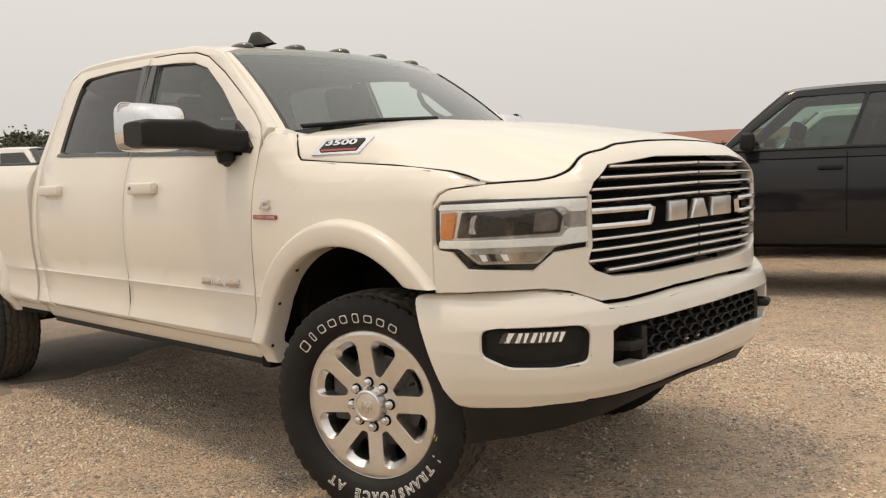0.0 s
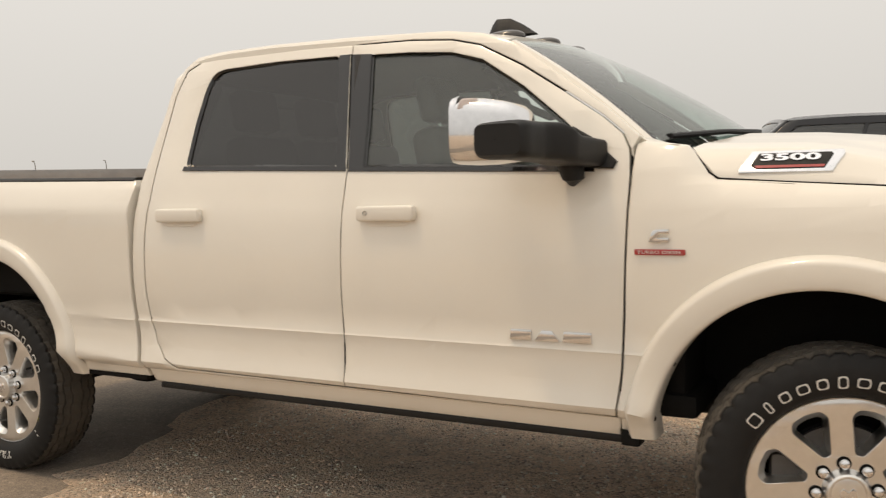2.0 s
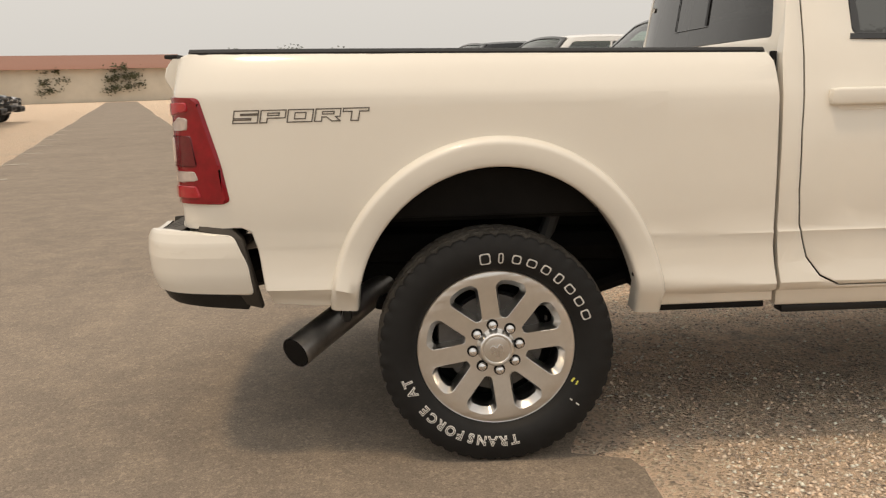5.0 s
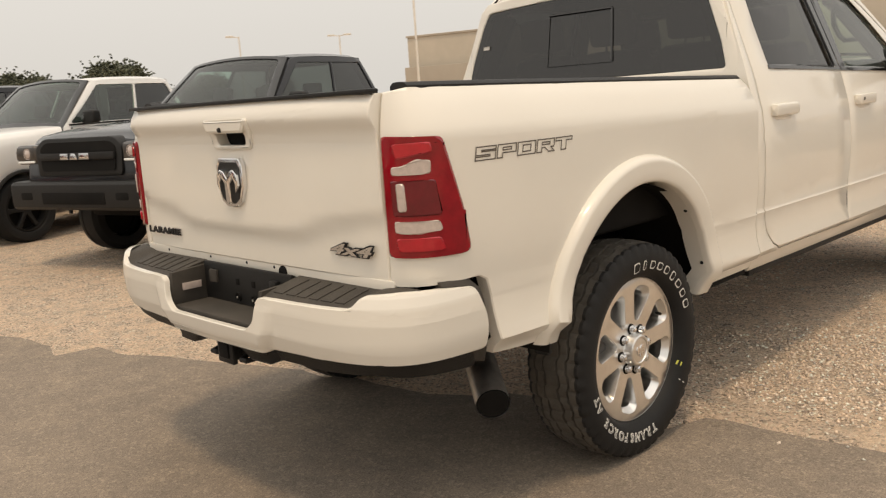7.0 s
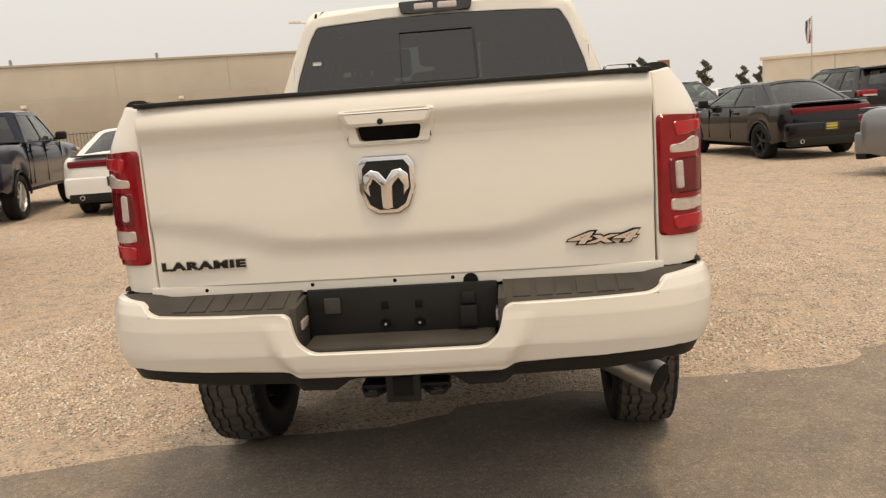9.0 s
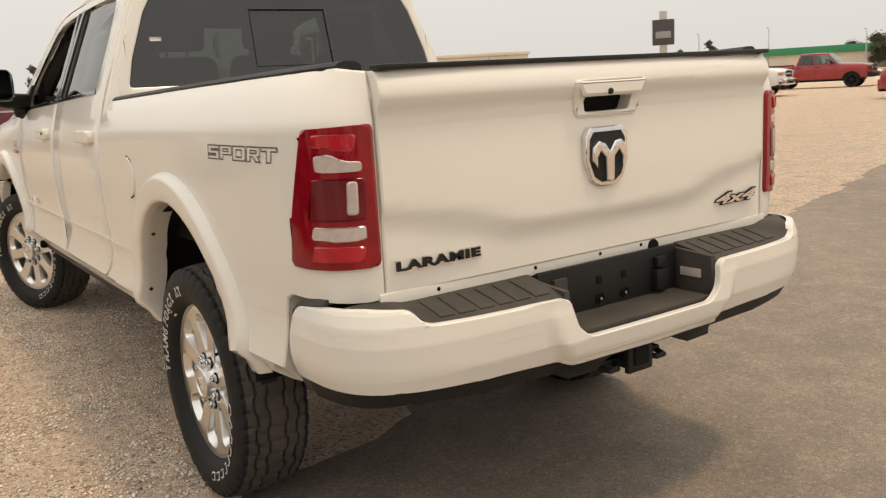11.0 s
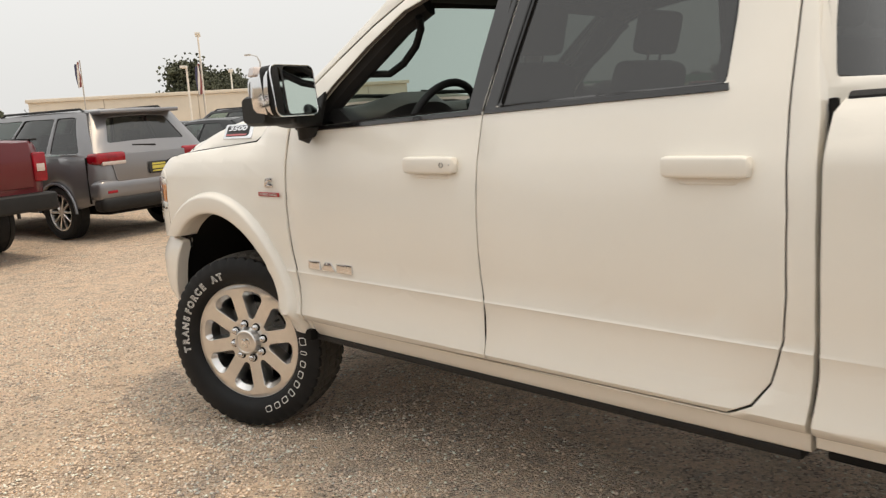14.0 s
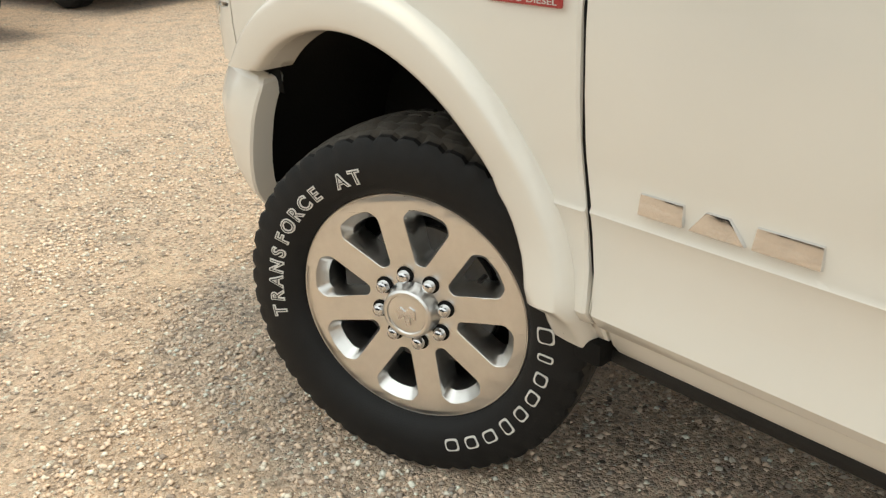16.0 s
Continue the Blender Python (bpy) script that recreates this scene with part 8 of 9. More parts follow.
        part("tail_lamp_strip", box(tz - 0.026, tz, -0.74, 0.74, 0.945 + lift, 0.965 + lift, 0.006), LENS_RED, car)
        for s in (-1, 1):
            part("headlamp", box(nz - 0.32, nz - 0.04, s * 0.66 - 0.17, s * 0.66 + 0.17, 0.62 + lift, 0.74 + lift, 0.04, 3), REFLECTOR, car)
            part("exhaust_tip", moved(lathe([(0.03, -0.02), (0.04, -0.02), (0.045, 0.05)], 16), Matrix.Translation((tz - 0.03, s * 0.60, 0.34 + lift))), STEEL, car)
        handles, cuts = ((-0.55, 0.90), (0.40, 0.88)), (-0.30, 0.72)
    for s in (-1, 1):
        for hx, hz in handles:
            part("door_handle", box(hx - 0.11, hx + 0.11, s * hw - 0.022, s * hw + 0.022, hz - 0.02 + lift, hz + 0.02 + lift, 0.014), BLACKPL if nose == "dark" else paint, car)
        for cx in cuts + ((sp["house"][0][0] + 0.1,) if kind != "sedan" else ()):
            part("door_gap", box(cx - 0.004, cx + 0.004, s * hw * 0.985 - 0.016, s * hw * 0.985 + 0.016, zs + 0.08, z0 - 0.02, 0.001), JOINT, car)
        mx = xf0 - 0.32
        mir = part("wing_mirror", box(mx - 0.06, mx + 0.07, s * (w0 + 0.16) - 0.11, s * (w0 + 0.16) + 0.11, z0 + 0.02, z0 + 0.19, 0.05, 3), BLACKPL if nose == "dark" or kind == "pickup" else paint, car, "door mirror")
        part("mirror_stay", tube([(mx, s * w0, z0 + 0.05), (mx, s * (w0 + 0.08), z0 + 0.06)], 0.03, 8), BLACKPL, mir)
    if plate:
        zp = {"pickup": 0.66, "suv": 0.90, "sedan": 0.60}[kind] + lift
        xp = tz - {"pickup": 0.165, "suv": 0.035, "sedan": 0.035}[kind]
        pl_ = part("dealer_plate", box(xp - 0.006, xp + 0.004, -0.155, 0.155, zp - 0.08, zp + 0.08, 0.004), PLATE_BLACK, car, "black dealer plate with yellow bars")
        for dz, hh in ((0.045, 0.012), (0.0, 0.022), (-0.048, 0.010)):
            part("plate_bar", box(xp - 0.009, xp - 0.004, -0.11, 0.11, zp + dz - hh, zp + dz + hh, 0.002), PLATE_YELLOW, pl_)
    return car


def stand(x, y, heading):
    return Matrix.Translation((x, y, -0.005)) @ Matrix.Rotation(radians(heading), 4, "Z")


def by_wheel(kind, x, y, heading, which, lift=0):
    """The pose that puts the named wheel (fl, fr, rl, rr) at a place."""
    sp = SPEC[kind]
    h = Vector((math.cos(radians(heading)), math.sin(radians(heading))))
    left = Vector((-h.y, h.x))
    p = Vector((x, y)) - h * (sp["wb"] / 2 if which[0] == "f" else -sp["wb"] / 2) - left * (0.83 if which[1] == "l" else -0.83)
    return stand(p.x, p.y, heading)


NEAR = "trucks parked beside the white pickup"
FAR = "vehicles parked across the lane"
BACKROW = "vehicles parked nose-out behind"
charcoal = parked("pickup", CHARCOAL, "charcoal crew cab pickup with black grille and bumpers", BLACKPL, 6, 0.09, group=NEAR)
charcoal.matrix_basis = by_wheel("pickup", 1.75, 4.99, 196, "fl")
white_a = parked("pickup", WHITE2, "white pickup with black trim and black wheels", BLACKPL, 6, 0.06, group=NEAR)
white_a.matrix_basis = by_wheel("pickup", 0.9, 8.4, 197, "fl")
step = ROW * 3.0
b0 = by_wheel("pickup", 1.75, 4.99, 196, "fl")
for k, src in ((2, charcoal), (3, white_a), (4, charcoal), (6, white_a), (7, charcoal)):
    copy_thing(src, Matrix.Translation(step * k) @ b0)
silver = parked("pickup", SILVER, "silver pickup with black grille and bumpers", BLACKPL, 6, group=FAR)
silver.matrix_basis = by_wheel("pickup", -14.3, 20.2, 17, "fr")
copy_thing(silver, Matrix.Translation(step * 5) @ b0)

hd = parked("pickup", WHITE2, "white pickup with large chrome grille and bumper", POLISHED, 5, 0.08, nose="chrome", group=FAR)
hd.matrix_basis = by_wheel("pickup", -8.3, 5.0, 17, "fl")
plum = parked("sedan", PLUM, "dark plum saloon parked nose to the lane", BLACKPL, 7, group=FAR)
plum.matrix_basis = by_wheel("sedan", -9.75, 7.3, 17, "fr")
wc = parked("pickup", WHITE2, "white crew cab pickup with chrome bumper", POLISHED, 5, nose="chrome", group=FAR)
wc.matrix_basis = by_wheel("pickup", -12.0, 12.7, 17, "fr")
red_p = parked("pickup", RED, "bright red pickup with black front bumper", BLACKPL, 6, group=FAR)
red_p.matrix_basis = by_wheel("pickup", -13.3, 17.0, 17, "fr")
black_p = parked("pickup", BLACKP, "black pickup parked nose to the lane", BLACKPL, 6, group=FAR)
black_p.matrix_basis = by_wheel("pickup", -15.4, 23.5, 17, "fr")
for k, src in ((1, white_a), (2, black_p), (3, black_p), (4, charcoal), (5, silver)):
    copy_thing(src, by_wheel("pickup", -15.4 - 0.95 * k, 23.5 + 3.1 * k, 17, "fr"))
copy_thing(charcoal, by_wheel("pickup", -14.2, 6.6, 17, "fr"))
copy_thing(wc, by_wheel("pickup", -15.0, 3.4, 17, "fr"))
copy_thing(red_p, by_wheel("pickup", -22.0, 14.0, 17, "fr"))
copy_thing(wc, by_wheel("pickup", -20.5, 10.5, 17, "fr"))
copy_thing(silver, by_wheel("pickup", -23.5, 18.0, 17, "fr"))

blue = parked("pickup", BLUE, "dark blue pickup seen from behind", POLISHED, 6, 0.04, nose="paint", group=BACKROW, plate=False)
blue.matrix_basis = by_wheel("pickup", 11.0, 8.6, 14, "rr")
sed_w = parked("sedan", WHITE2, "white saloon with dark full-width tail lamp", BLACKPL, 5, group=BACKROW)
sed_w.matrix_basis = by_wheel("sedan", 11.5, 7.5, 10, "rl")
copy_thing(wc, by_wheel("pickup", 21.0, 9.5, 194, "fl"))
red_t = parked("pickup", MAROON, "dark red pickup with grey step bumper", BLACKPL, 6, 0.04, group=BACKROW, plate=False)
red_t.matrix_basis = by_wheel("pickup", 11.75, -0.3, 13, "rr")
suv = parked("suv", GREY, "grey sport utility vehicle with dealer plate", POLISHED, 10, trim=CHROME, group=BACKROW)
suv.matrix_basis = by_wheel("suv", 12.05, -1.38, 12, "rl")
sed_b = parked("sedan", BLACKP, "black saloon with boot spoiler", BLACKPL, 5, group=BACKROW)
sed_b.matrix_basis = by_wheel("sedan", 14.0, -5.4, 12, "rl")
suv_b = parked("suv", BLACKP, "black sport utility vehicle with bright window trim", POLISHED, 5, 0.03, trim=CHROME, group=BACKROW)
suv_b.matrix_basis = by_wheel("suv", 19.5, -9.0, 8, "rl")
sed_g = parked("sedan", GREY, "grey saloon with bright five-spoke wheels", POLISHED, 5, group=BACKROW)
sed_g.matrix_basis = by_wheel("sedan", 9.0, -6.0, -138, "rr") @ Matrix.Scale(0.92, 4)
copy_thing(suv_b, stand(25.5, -6.0, 195))
copy_thing(sed_b, stand(23.5, -9.8, 190))
copy_thing(sed_w, stand(26.5, -12.5, 192)), copy_thing(suv, stand(28.5, -16.0, 192))
copy_thing(suv_b, stand(20.5, -12.5, 10)), copy_thing(sed_w, stand(31, -9.0, 190))

PAR = "vehicles parked along the lane's far end"
red_s = parked("suv", RED, "bright red hatchback in the far row", POLISHED, 5, group=PAR)
red_s.matrix_basis = stand(13.5, -38.0, -30)
copy_thing(sed_b, stand(14.6, -43.2, -20))
red_c = parked("sedan", RED, "bright red low saloon in the far row", POLISHED, 7, group=PAR)
red_c.matrix_basis = stand(11.4, -29.4, 165)
copy_thing(wc, stand(15.4, -41.0, 200)), copy_thing(hd, stand(17.4, -45.0, 200))
copy_thing(hd, stand(22.5, -29.0, 200)), copy_thing(wc, stand(23.5, -33.0, 200)), copy_thing(red_s, stand(19.5, -24.0, 15))
copy_thing(red_p, stand(25.5, -44.0, 200)), copy_thing(red_s, stand(21.5, -20.0, 15))
copy_thing(sed_w, stand(24.0, -24.0, 15))


def tipper(m):
    t = thing("dump_truck", "black dump truck with raised-sided tipping body", "truck", m, "dump trucks by the trees")
    part("tipping_body", prism([(-2.9, 1.2), (0.9, 1.2), (1.2, 2.75), (-3.2, 2.55)], lambda u, v, d: Vector((u, -1.2 + d, v)), 2.4, 0.04), UNDER, t, "black ribbed tipping body")
    part("cab", prism(rounded([(1.25, 0.8), (3.3, 0.8), (3.35, 1.5), (2.5, 1.65), (2.15, 2.6), (1.25, 2.6)], 0.1, 3), lambda u, v, d: Vector((u, -1.1 + d, v)), 2.2, 0.06), WHITE2, t, "white cab")
    part("windscreen", box(2.20, 2.42, -0.95, 0.95, 1.75, 2.4, 0.03), BG_GLASS, t)
    part("chassis", box(-3.0, 3.2, -0.5, 0.5, 0.6, 1.1, 0.05), UNDER, t)
    for x in (2.4, -1.0, -2.2):
        for s in (-1, 1):
            small_wheel(t, x, s * 0.98, 0.5, 0.3, STEEL, 6, s)
    return t


tipper(stand(19.3, -46.5, 122)), tipper(stand(18.6, -52.0, 114))
bag = bmesh.new()
bmesh.ops.create_icosphere(bag, subdivisions=3, radius=0.28)
for v in bag.verts:
    v.co *= 1 + 0.35 * noise.noise(v.co * 5 + Vector((2, 1, 0)))
    v.co.z = max(-0.17, v.co.z * 0.9)
tagged(part("rubbish_bag", moved(bag, Matrix.Translation((-8.5, 8.15, 0.16))), BLACKPL), "crumpled black bag beside a saloon's wheel", "bag")

# ---------------------------------------------------------------- surroundings
def bearing(az, dist, z=0.0, eye=(-3.4, -0.8)):
    return Vector((eye[0] + dist * math.cos(radians(az)), eye[1] + dist * math.sin(radians(az)), z))


def frame_at(p, az):
    return Matrix.Translation(p) @ Matrix.Rotation(radians(az), 4, "Z")


# long tilt-up warehouse: its face looks back along 198 degrees
hall = thing("warehouse", "long plain beige concrete warehouse behind a fence", "building", frame_at(bearing(18.5, 75.0), 18.5))
part("wall", box(0, 30, -11.7, 39, 0, 7.2, 0.05), CONCRETE, hall, "beige tilt-up wall")
part("lower_wall", box(-0.9, 0.05, -3.0, 39.0, 0, 4.35, 0.03), CONCRETE2, hall, "grey lower wall")
part("roof_coping", box(-0.12, 30.1, -11.85, 39.1, 7.2, 7.38, 0.03), CONCRETE2, hall, "thin wall coping")
for y in (-9, 0, 9, 18, 27):
    part("wall_joint", box(-0.012, 0.01, y - 0.03, y + 0.03, 4.3 if y > -3 else 0, 7.2, 0), CONCRETE2, hall)
for y in (4, 16, 28):
    part("wall_lamp", box(-1.25, -0.88, y - 0.2, y + 0.2, 3.9, 4.15, 0.05), POLEWHITE, hall, "white wall lamp")
    part("roof_vent", tube([(6, y + 2, 7.2), (6, y + 2, 8.3)], 0.12, 8), METALGREY, hall)
# iron fence before it
fence = thing("iron_fence", "dark iron picket fence", "fence", frame_at(bearing(18.5, 70.0), 18.5))
pick = None
for k in range(240):
    y = -20 + k * 0.25
    b = box(-0.015, 0.015, y - 0.015, y + 0.015, 0, 1.8, 0)
    pick = b if pick is None else pick
    if k:
        me_tmp = bpy.data.meshes.new("t")
        b.to_mesh(me_tmp), b.free()
        pick.from_mesh(me_tmp)
        bpy.data.meshes.remove(me_tmp)
tagged(part("picket", pick, BLACKPL, fence, "thin dark pickets", smooth=False), kind="stuff")
for z in (0.2, 1.65):
    part("rail", box(-0.02, 0.02, -20, 40, z - 0.02, z + 0.02, 0), BLACKPL, fence)

low = thing("showroom", "low pale building with a flat roof line", "building", frame_at(bearing(-24, 80, eye=(0, 0)), -24))
part("wall", box(0, 20, -24, 10, 0, 3.9, 0.05), STUCCO, low, "pale stucco wall")
part("parapet", box(-0.2, 20.2, -24.2, 10.2, 3.9, 4.2, 0.05), STUCCO, low)
for y in (-20, -12, -4, 4):
    part("wall_joint", box(-0.02, 0.02, y - 0.04, y + 0.04, 0, 3.9, 0), CONCRETE2, low)
green = thing("store_building", "long pale store with a green roof band", "building", frame_at(bearing(-59, 170, eye=(-1.6, 3)), -59))
part("wall", box(0, 25, -20, 26, 0, 3.4, 0.05), STUCCO, green)
part("roof_band", box(-0.6, 25.5, -20.5, 26.5, 3.0, 4.3, 0.05), GREENBAND, green, "green metal roof band")
dealer = thing("dealership", "grey metal-clad building with a projecting canopy", "building", frame_at(bearing(137, 105, eye=(2.5, -3.8)), 137))
part("wall", box(0, 20, -9, 22, 0, 4.6, 0.05), METALGREY, dealer, "dark glazed wall under grey cladding")
for k in range(7):
    part("window", box(-0.06, 0.05, -8 + k * 4.2, -4.6 + k * 4.2, 0.4, 3.4, 0.02), BG_GLASS, dealer)
part("cladding_band", box(-0.4, 20.2, -9.2, 22.2, 3.9, 5.0, 0.05), METALGREY, dealer)
part("canopy", box(-6, 8, -15, -2, 5.2, 6.1, 0.08), METALGREY, dealer, "flat grey canopy")
for y in (-13.5, -3.5):
    part("canopy_post", tube([(-5, y, 0), (-5, y, 5.3)], 0.25, 10), METALGREY, dealer)
shed = thing("roadside_building", "low building with a red-brown roof", "building", frame_at(bearing(114, 130, eye=(6, -3)), 114))
part("wall", box(0, 12, -16, 10, 0, 4.6, 0.05), STUCCO, shed)
part("roof", prism([(-1, 4.5), (13, 4.5), (6, 6.6)], lambda u, v, d: Vector((u, -17 + d, v)), 28, 0), BRICK_RED, shed, "red-brown pitched roof")
far_b = thing("office_building", "beige two-storey block beyond the trees", "building", frame_at(bearing(-76, 150, eye=(-1, 3)), -76))
part("wall", box(0, 15, -14, 10, 0, 6.5, 0.05), STUCCO, far_b)
for k in range(5):
    part("window", box(-0.06, 0.05, -12.5 + k * 4.4, -10 + k * 4.4, 3.6, 5.2, 0.02), BG_GLASS, far_b)


def lamp_post(p, az, h=9.0, heads=2, r=0.075):
    t = thing("lamp_post", "tall pale steel lot lamp post with flat heads", "lamp post", frame_at(p, az), "lot lamp posts")
    part("pole", tube([(0, 0, 0), (0, 0, h * 0.5), (0, 0, h)], [r * 1.3, r * 1.1, r], 10), POLEWHITE, t)
    part("base", box(-0.25, 0.25, -0.25, 0.25, 0, 0.7, 0.04), CONCRETE2, t)
    for s in ((-1, 1) if heads == 2 else (1,)):
        a = part("arm", tube([(0, 0, h - 0.1), (0, s * 0.6, h)], 0.05, 8), POLEWHITE, t)
        part("lamp_head", box(-0.22, 0.22, s * 0.95 - 0.42, s * 0.95 + 0.42, h - 0.06, h + 0.12, 0.05), POLEWHITE, a, "flat pale lamp head")
    return t


def cobra_post(p, az, h=8.5):
    t = thing("street_lamp", "slim grey street lamp with curved arm", "street lamp", frame_at(p, az), "street lamps")
    part("pole", tube([(0, 0, 0), (0, 0, h * 0.6), (0, 0, h - 0.6), (0, 0.25, h - 0.1), (0, 0.9, h + 0.1)], [0.10, 0.08, 0.065, 0.05, 0.04], 8), POLE, t)
    part("lamp_head", box(-0.12, 0.12, 0.85, 1.45, h + 0.03, h + 0.18, 0.05), POLE, t)


lamp_post(bearing(46.0, 66, eye=(-3.2, -2.2)), 46), lamp_post(bearing(51.2, 100, eye=(-3.2, -2.2)), 40), lamp_post(bearing(58, 95, eye=(-2.7, -2.7)), 60, 9, 1)
lamp_post(bearing(14.5, 62, eye=(-3.2, -2.2)), 20, 8.2), lamp_post(bearing(3.0, 58, eye=(-3.4, -1.6)), 10, 9.5)
lamp_post(bearing(-29.2, 80, eye=(0.2, 3.0)), 60), lamp_post(bearing(-28.3, 70, eye=(0.2, 3.0)), 50, 5.6, 1), lamp_post(bearing(-31, 85, eye=(0.2, 3)), 60, 6.0)
cobra_post(bearing(-32.9, 80, eye=(0.2, 3.0)), -60, 7.0), cobra_post(bearing(-69.6, 90, eye=(-1.1, 3.1)), 10, 8.2)
for az, d, h in ((-61.5, 150, 6), (-63.4, 140, 5.5), (-65, 150, 6.5), (-68.6, 120, 6.0), (-52, 150, 7), (-56, 170, 8), (147.5, 90, 6.5), (150, 120, 6), (139, 120, 6.5), (143, 110, 6)):
    cobra_post(bearing(az, d, eye=(-1.1, 3.1) if az < 0 else (2.5, -3.8)), az + 80, h)
# pylon sign: dark panel with a plain bar
sign = thing("pylon_sign", "tall pylon sign with a dark panel", "sign", frame_at(bearing(-49.6, 110, eye=(-2.1, 2.7)), -49.6))
part("post", box(-0.35, 0.35, -0.45, 0.45, 0, 8.6, 0.05), POLE, sign)
part("panel", box(-0.5, 0.5, -1.3, 1.3, 4.6, 7.6, 0.05), plain("sign_dark", (0.05, 0.045, 0.045), 0.5), sign, "dark sign panel")
part("panel_bar", box(-0.56, 0.56, -0.9, 0.9, 5.4, 6.2, 0.03), METALGREY, sign)
sign2 = thing("pole_sign", "brown square pole sign with pale bars", "sign", frame_at(bearing(-9.6, 90, eye=(-3.6, -1.0)), -9.6))
part("post", tube([(0, 0, 0), (0, 0, 4.6)], 0.12, 8), POLE, sign2)
part("panel", box(-0.2, 0.2, -0.6, 0.6, 3.5, 4.9, 0.05), BRICK_RED, sign2)
part("panel_bar", box(-0.24, 0.24, -0.4, 0.4, 4.0, 4.4, 0.02), STUCCO, sign2)


def flag_pole(p, az, h):
    t = thing("flagpole", "slim pole with a limp striped flag", "flagpole", frame_at(p, az), "flagpoles")
    part("pole", tube([(0, 0, 0), (0, 0, h)], [0.07, 0.04], 8), POLE, t)
    fl = None
    for k, mat_ in enumerate((FLAG_RED, FLAG_WHITE, FLAG_RED, FLAG_WHITE, FLAG_BLUE)):
        def cloth(a, b, k=k):
            z = h - 0.1 - 1.9 * a
            y = 0.05 + (k + b) * 0.13
            return Vector((0.12 * math.sin(9 * y + 3 * a), y * (1 - 0.35 * a), z - 0.4 * y))
        part("flag", grid(cloth, 8, 3), mat_, t)


flag_pole(bearing(-22.1, 75, eye=(0.2, 3.0)), 30, 6.9), flag_pole(bearing(-24.8, 62, eye=(-3.6, -0.3)), 30, 5.4), flag_pole(bearing(-1.4, 62, eye=(-3.4, -1.6)), 30, 4.6)

# distant low rise that closes the horizon
bm = grid(lambda a, b: Vector((420 * math.cos(2 * math.pi * a), 420 * math.sin(2 * math.pi * a), -1 + b * (3.2 + 1.6 * noise.noise(Vector((9 * math.cos(6.283 * a), 9 * math.sin(6.283 * a), 1)))))), 180, 2, close_u=True)
tagged(part("backdrop", bm, LEAF2), "hazy line of distant trees", "backdrop", kind="structure")


def leaf_cloud(points, size, seed):
    """Many small leaf clumps as one crown mesh: bent four-sided tufts."""
    r = np.random.default_rng(seed)
    k = len(points)
    c = np.array(points)
    base = np.array([(1, 0, 0.1), (0, 1, -0.15), (-1, 0, 0.2), (0, -1, -0.1), (0.2, 0.1, 0.9)], float)
    v = base[None] * size * (0.5 + r.random((k, 5, 1)))
    q = r.normal(size=(k, 3, 3))
    q, _ = np.linalg.qr(q)
    v = np.einsum("kij,kpj->kpi", q, v) + c[:, None]
    f = np.array([(0, 1, 4), (1, 2, 4), (2, 3, 4), (3, 0, 4)])
    faces = (np.arange(k)[:, None, None] * 5 + f[None]).reshape(-1, 3)
    return v.reshape(-1, 3).tolist(), faces.tolist()


def tree_mesh(name, h, spread, seed, clumps, leaf, leafy=LEAF, base=0.22):
    """Trunk with limbs and a crown of tufts gathered round the limb ends."""
    r = random.Random(seed)
    limbs, ends = [], []
    trunk_top = Vector((0.1 * r.uniform(-1, 1), 0.1 * r.uniform(-1, 1), h * 0.42))
    limbs.append(tube([(0, 0, 0), (0.02 * h * r.uniform(-1, 1), 0, h * 0.2), trunk_top], [h * 0.035, h * 0.028, h * 0.02], 8))
    for k in range(clumps):
        th = 6.283 * k / clumps * 2.4 + r.uniform(-0.4, 0.4)
        up = base + (1 - base) * (k + 0.5) / clumps
        rad = spread * (0.35 + 0.65 * math.sqrt(max(0.0, 1 - ((up - 0.52) / 0.55) ** 2))) * r.uniform(0.55, 1.0)
        end = Vector((rad * math.cos(th), rad * math.sin(th), h * up * 0.95))
        a = trunk_top * r.uniform(0.5, 1.0)
        mid = a.lerp(end, 0.55) + Vector((0, 0, 0.05 * h))
        limbs.append(tube([a, mid, end], [h * 0.013, h * 0.008, h * 0.003], 6))
        ends.append((end, spread * r.uniform(0.20, 0.36)))
    pts = []
    for e, s in ends:
        for j in range(leaf):
            d = Vector((r.gauss(0, 1), r.gauss(0, 1), r.gauss(0, 0.75)))
            pts.append(tuple(e + d * s * 0.62))
    trunk = keep(name + "_trunk", merge(*limbs), BARK)
    verts, faces = leaf_cloud(pts, 0.026 * h, seed)
    me = bpy.data.meshes.new(name + "_crown")
    me.from_pydata(verts, [], faces)
    me.materials.append(leafy)
    return trunk, me


def tree(kind, p, label, scale=1.0, turn=0.0, group="trees at the lot's edge"):
    t = thing("tree", label, "tree", Matrix.Translation(p) @ Matrix.Rotation(radians(turn), 4, "Z") @ Matrix.Scale(scale, 4), group)
    put("trunk", kind[0], t)
    put("crown", kind[1], t)
    return t


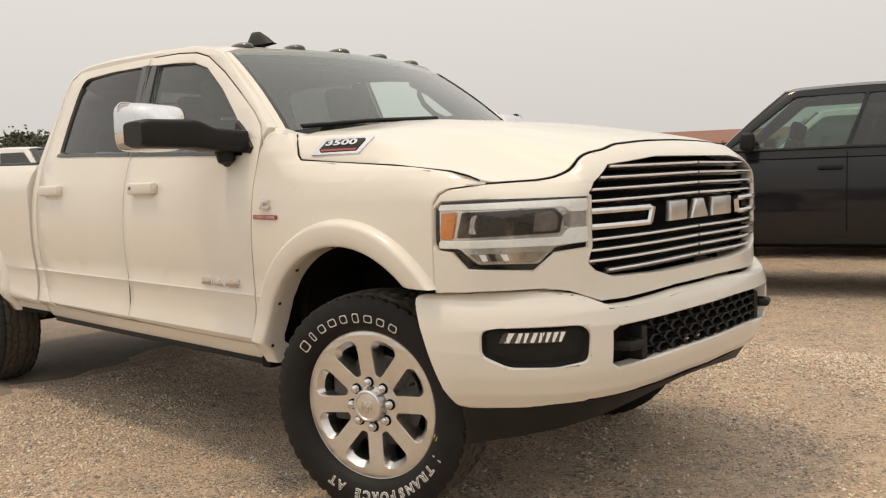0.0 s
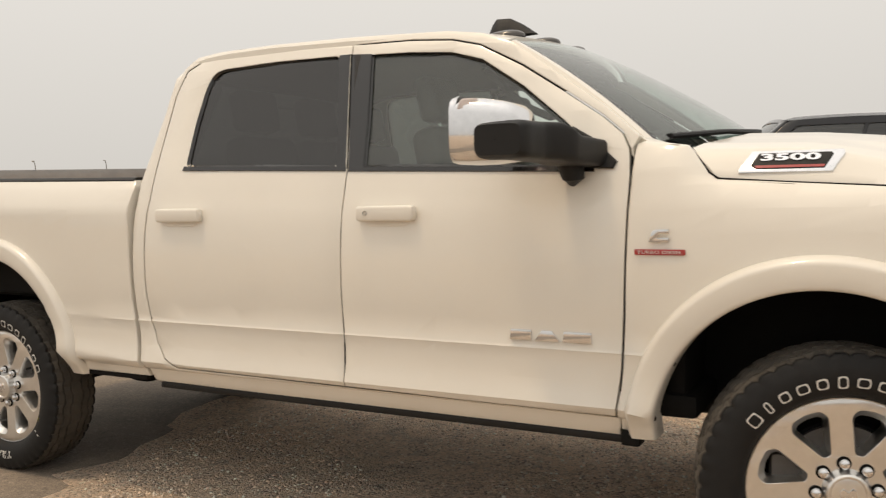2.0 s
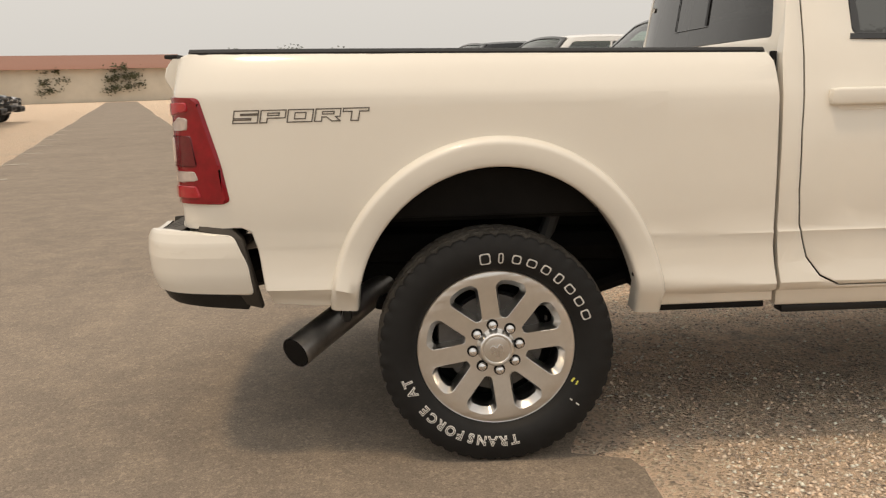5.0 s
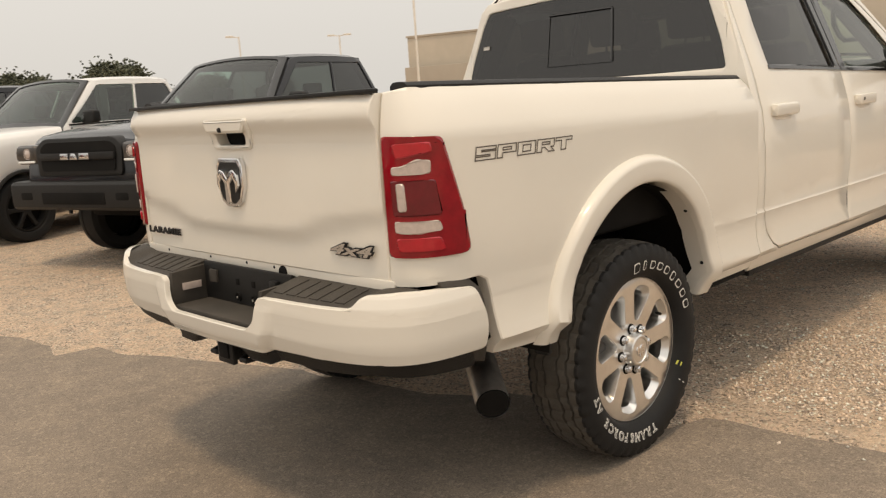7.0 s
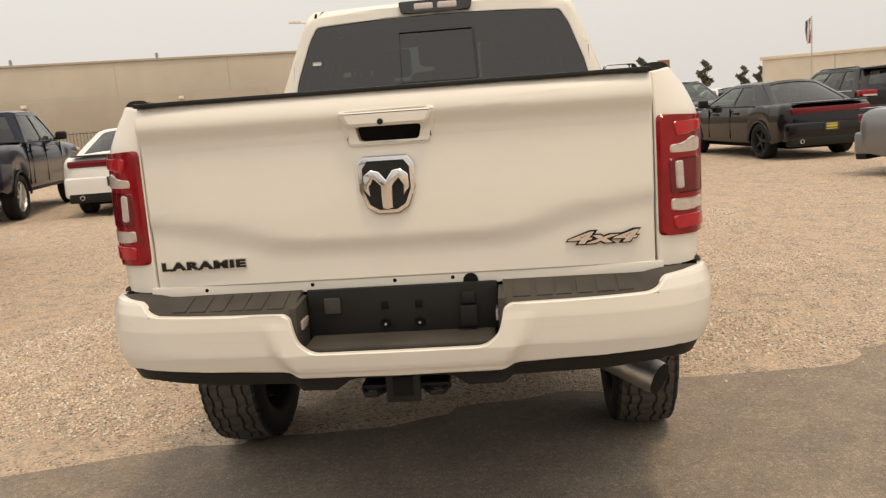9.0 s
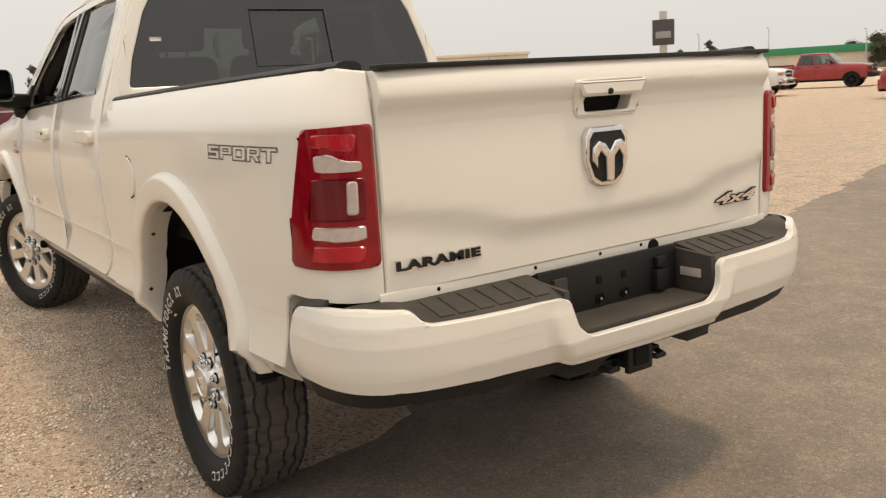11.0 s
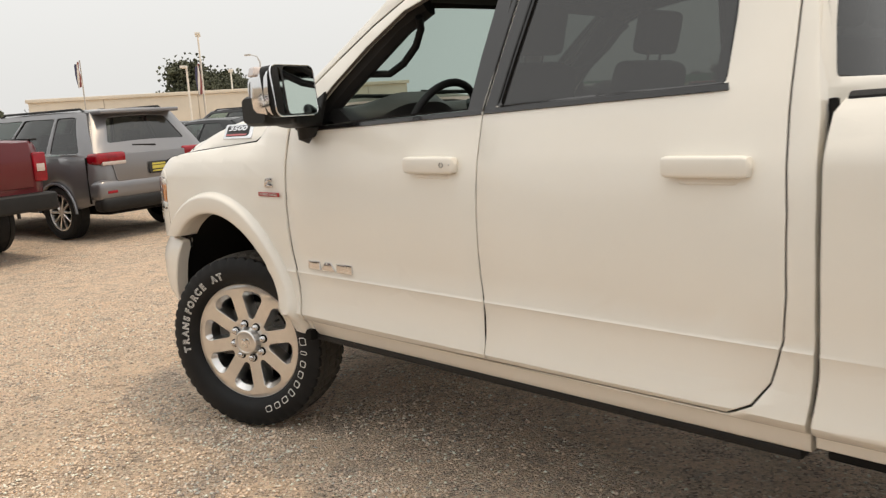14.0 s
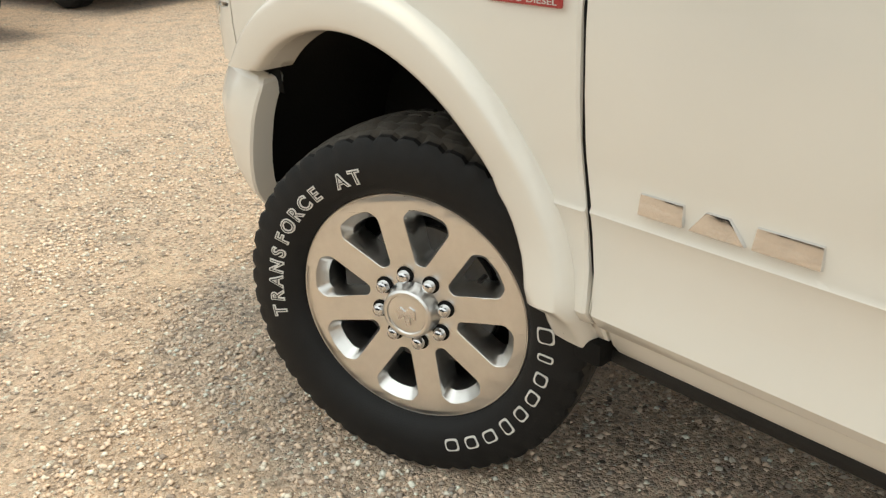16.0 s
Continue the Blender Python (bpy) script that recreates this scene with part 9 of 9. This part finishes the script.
OAK = tree_mesh("oak", 12.0, 6.0, 3, 60, 190)
OAK2 = tree_mesh("oak_b", 9.0, 4.6, 8, 60, 210)
ROUND = tree_mesh("round_tree", 5.0, 2.3, 5, 20, 70, LEAF2, 0.3)
PINE = tree_mesh("pine", 9.0, 1.5, 11, 24, 50, LEAF, 0.12)
tree(OAK, bearing(1.8, 82, eye=(-3.4, -1.6)), "large dark evergreen oak with gaps in its crown", 0.86)
tree(OAK, bearing(-1.2, 92, eye=(-3.4, -1.6)), "dark evergreen oak with spreading limbs", 0.66, 120)
tree(OAK2, bearing(-29.3, 95, eye=(0.2, 3.0)), "round dark oak behind the lot", 0.80), tree(OAK2, bearing(-31.2, 92, eye=(0.2, 3.0)), "round dark oak behind the lot", 0.56, 70)
for az, d, s, k in ((-8.5, 150, 0.9, PINE), (-12.3, 140, 0.72, PINE), (-17.5, 150, 0.5, OAK2), (-14.6, 150, 0.6, PINE), (-15.6, 160, 0.6, PINE), (-52.6, 170, 0.75, PINE), (-50.8, 170, 0.6, PINE),
                    (-62.5, 170, 0.6, OAK2), (-64, 165, 0.55, OAK2), (-66, 160, 0.65, OAK2), (-68, 120, 0.55, OAK2), (-69.2, 115, 0.58, OAK2), (-72.8, 110, 0.6, ROUND), (-75.5, 100, 0.7, OAK2), (-78, 95, 0.68, OAK2), (-61, 175, 0.5, OAK2)):
    tree(k, bearing(az, d, eye=(-1.1, 2.8) if az < -40 else (-3.6, -0.8)), "distant hazy tree along the lot's edge", s, az * 7)
for az, d, s, k in ((122, 120, 0.9, ROUND), (119.5, 120, 1.0, ROUND), (116.5, 125, 0.85, ROUND), (112, 130, 0.9, ROUND), (108, 130, 1.0, ROUND), (104, 135, 1.1, ROUND), (101, 140, 0.7, OAK2), (97, 130, 0.7, OAK2), (94, 120, 0.62, OAK2),
                    (126, 130, 1.0, ROUND), (91, 130, 0.6, OAK2), (131, 150, 1.0, ROUND), (152, 120, 1.0, ROUND), (66, 120, 0.9, OAK2), (60.5, 130, 0.7, OAK2), (71, 120, 0.8, OAK2), (56, 140, 0.6, OAK2), (157, 120, 0.9, OAK2)):
    tree(k, bearing(az, d, eye=(0.8, -3.9) if az > 85 else (-2.7, -2.7)), "distant hazy tree beyond the parked rows", s, az * 5)
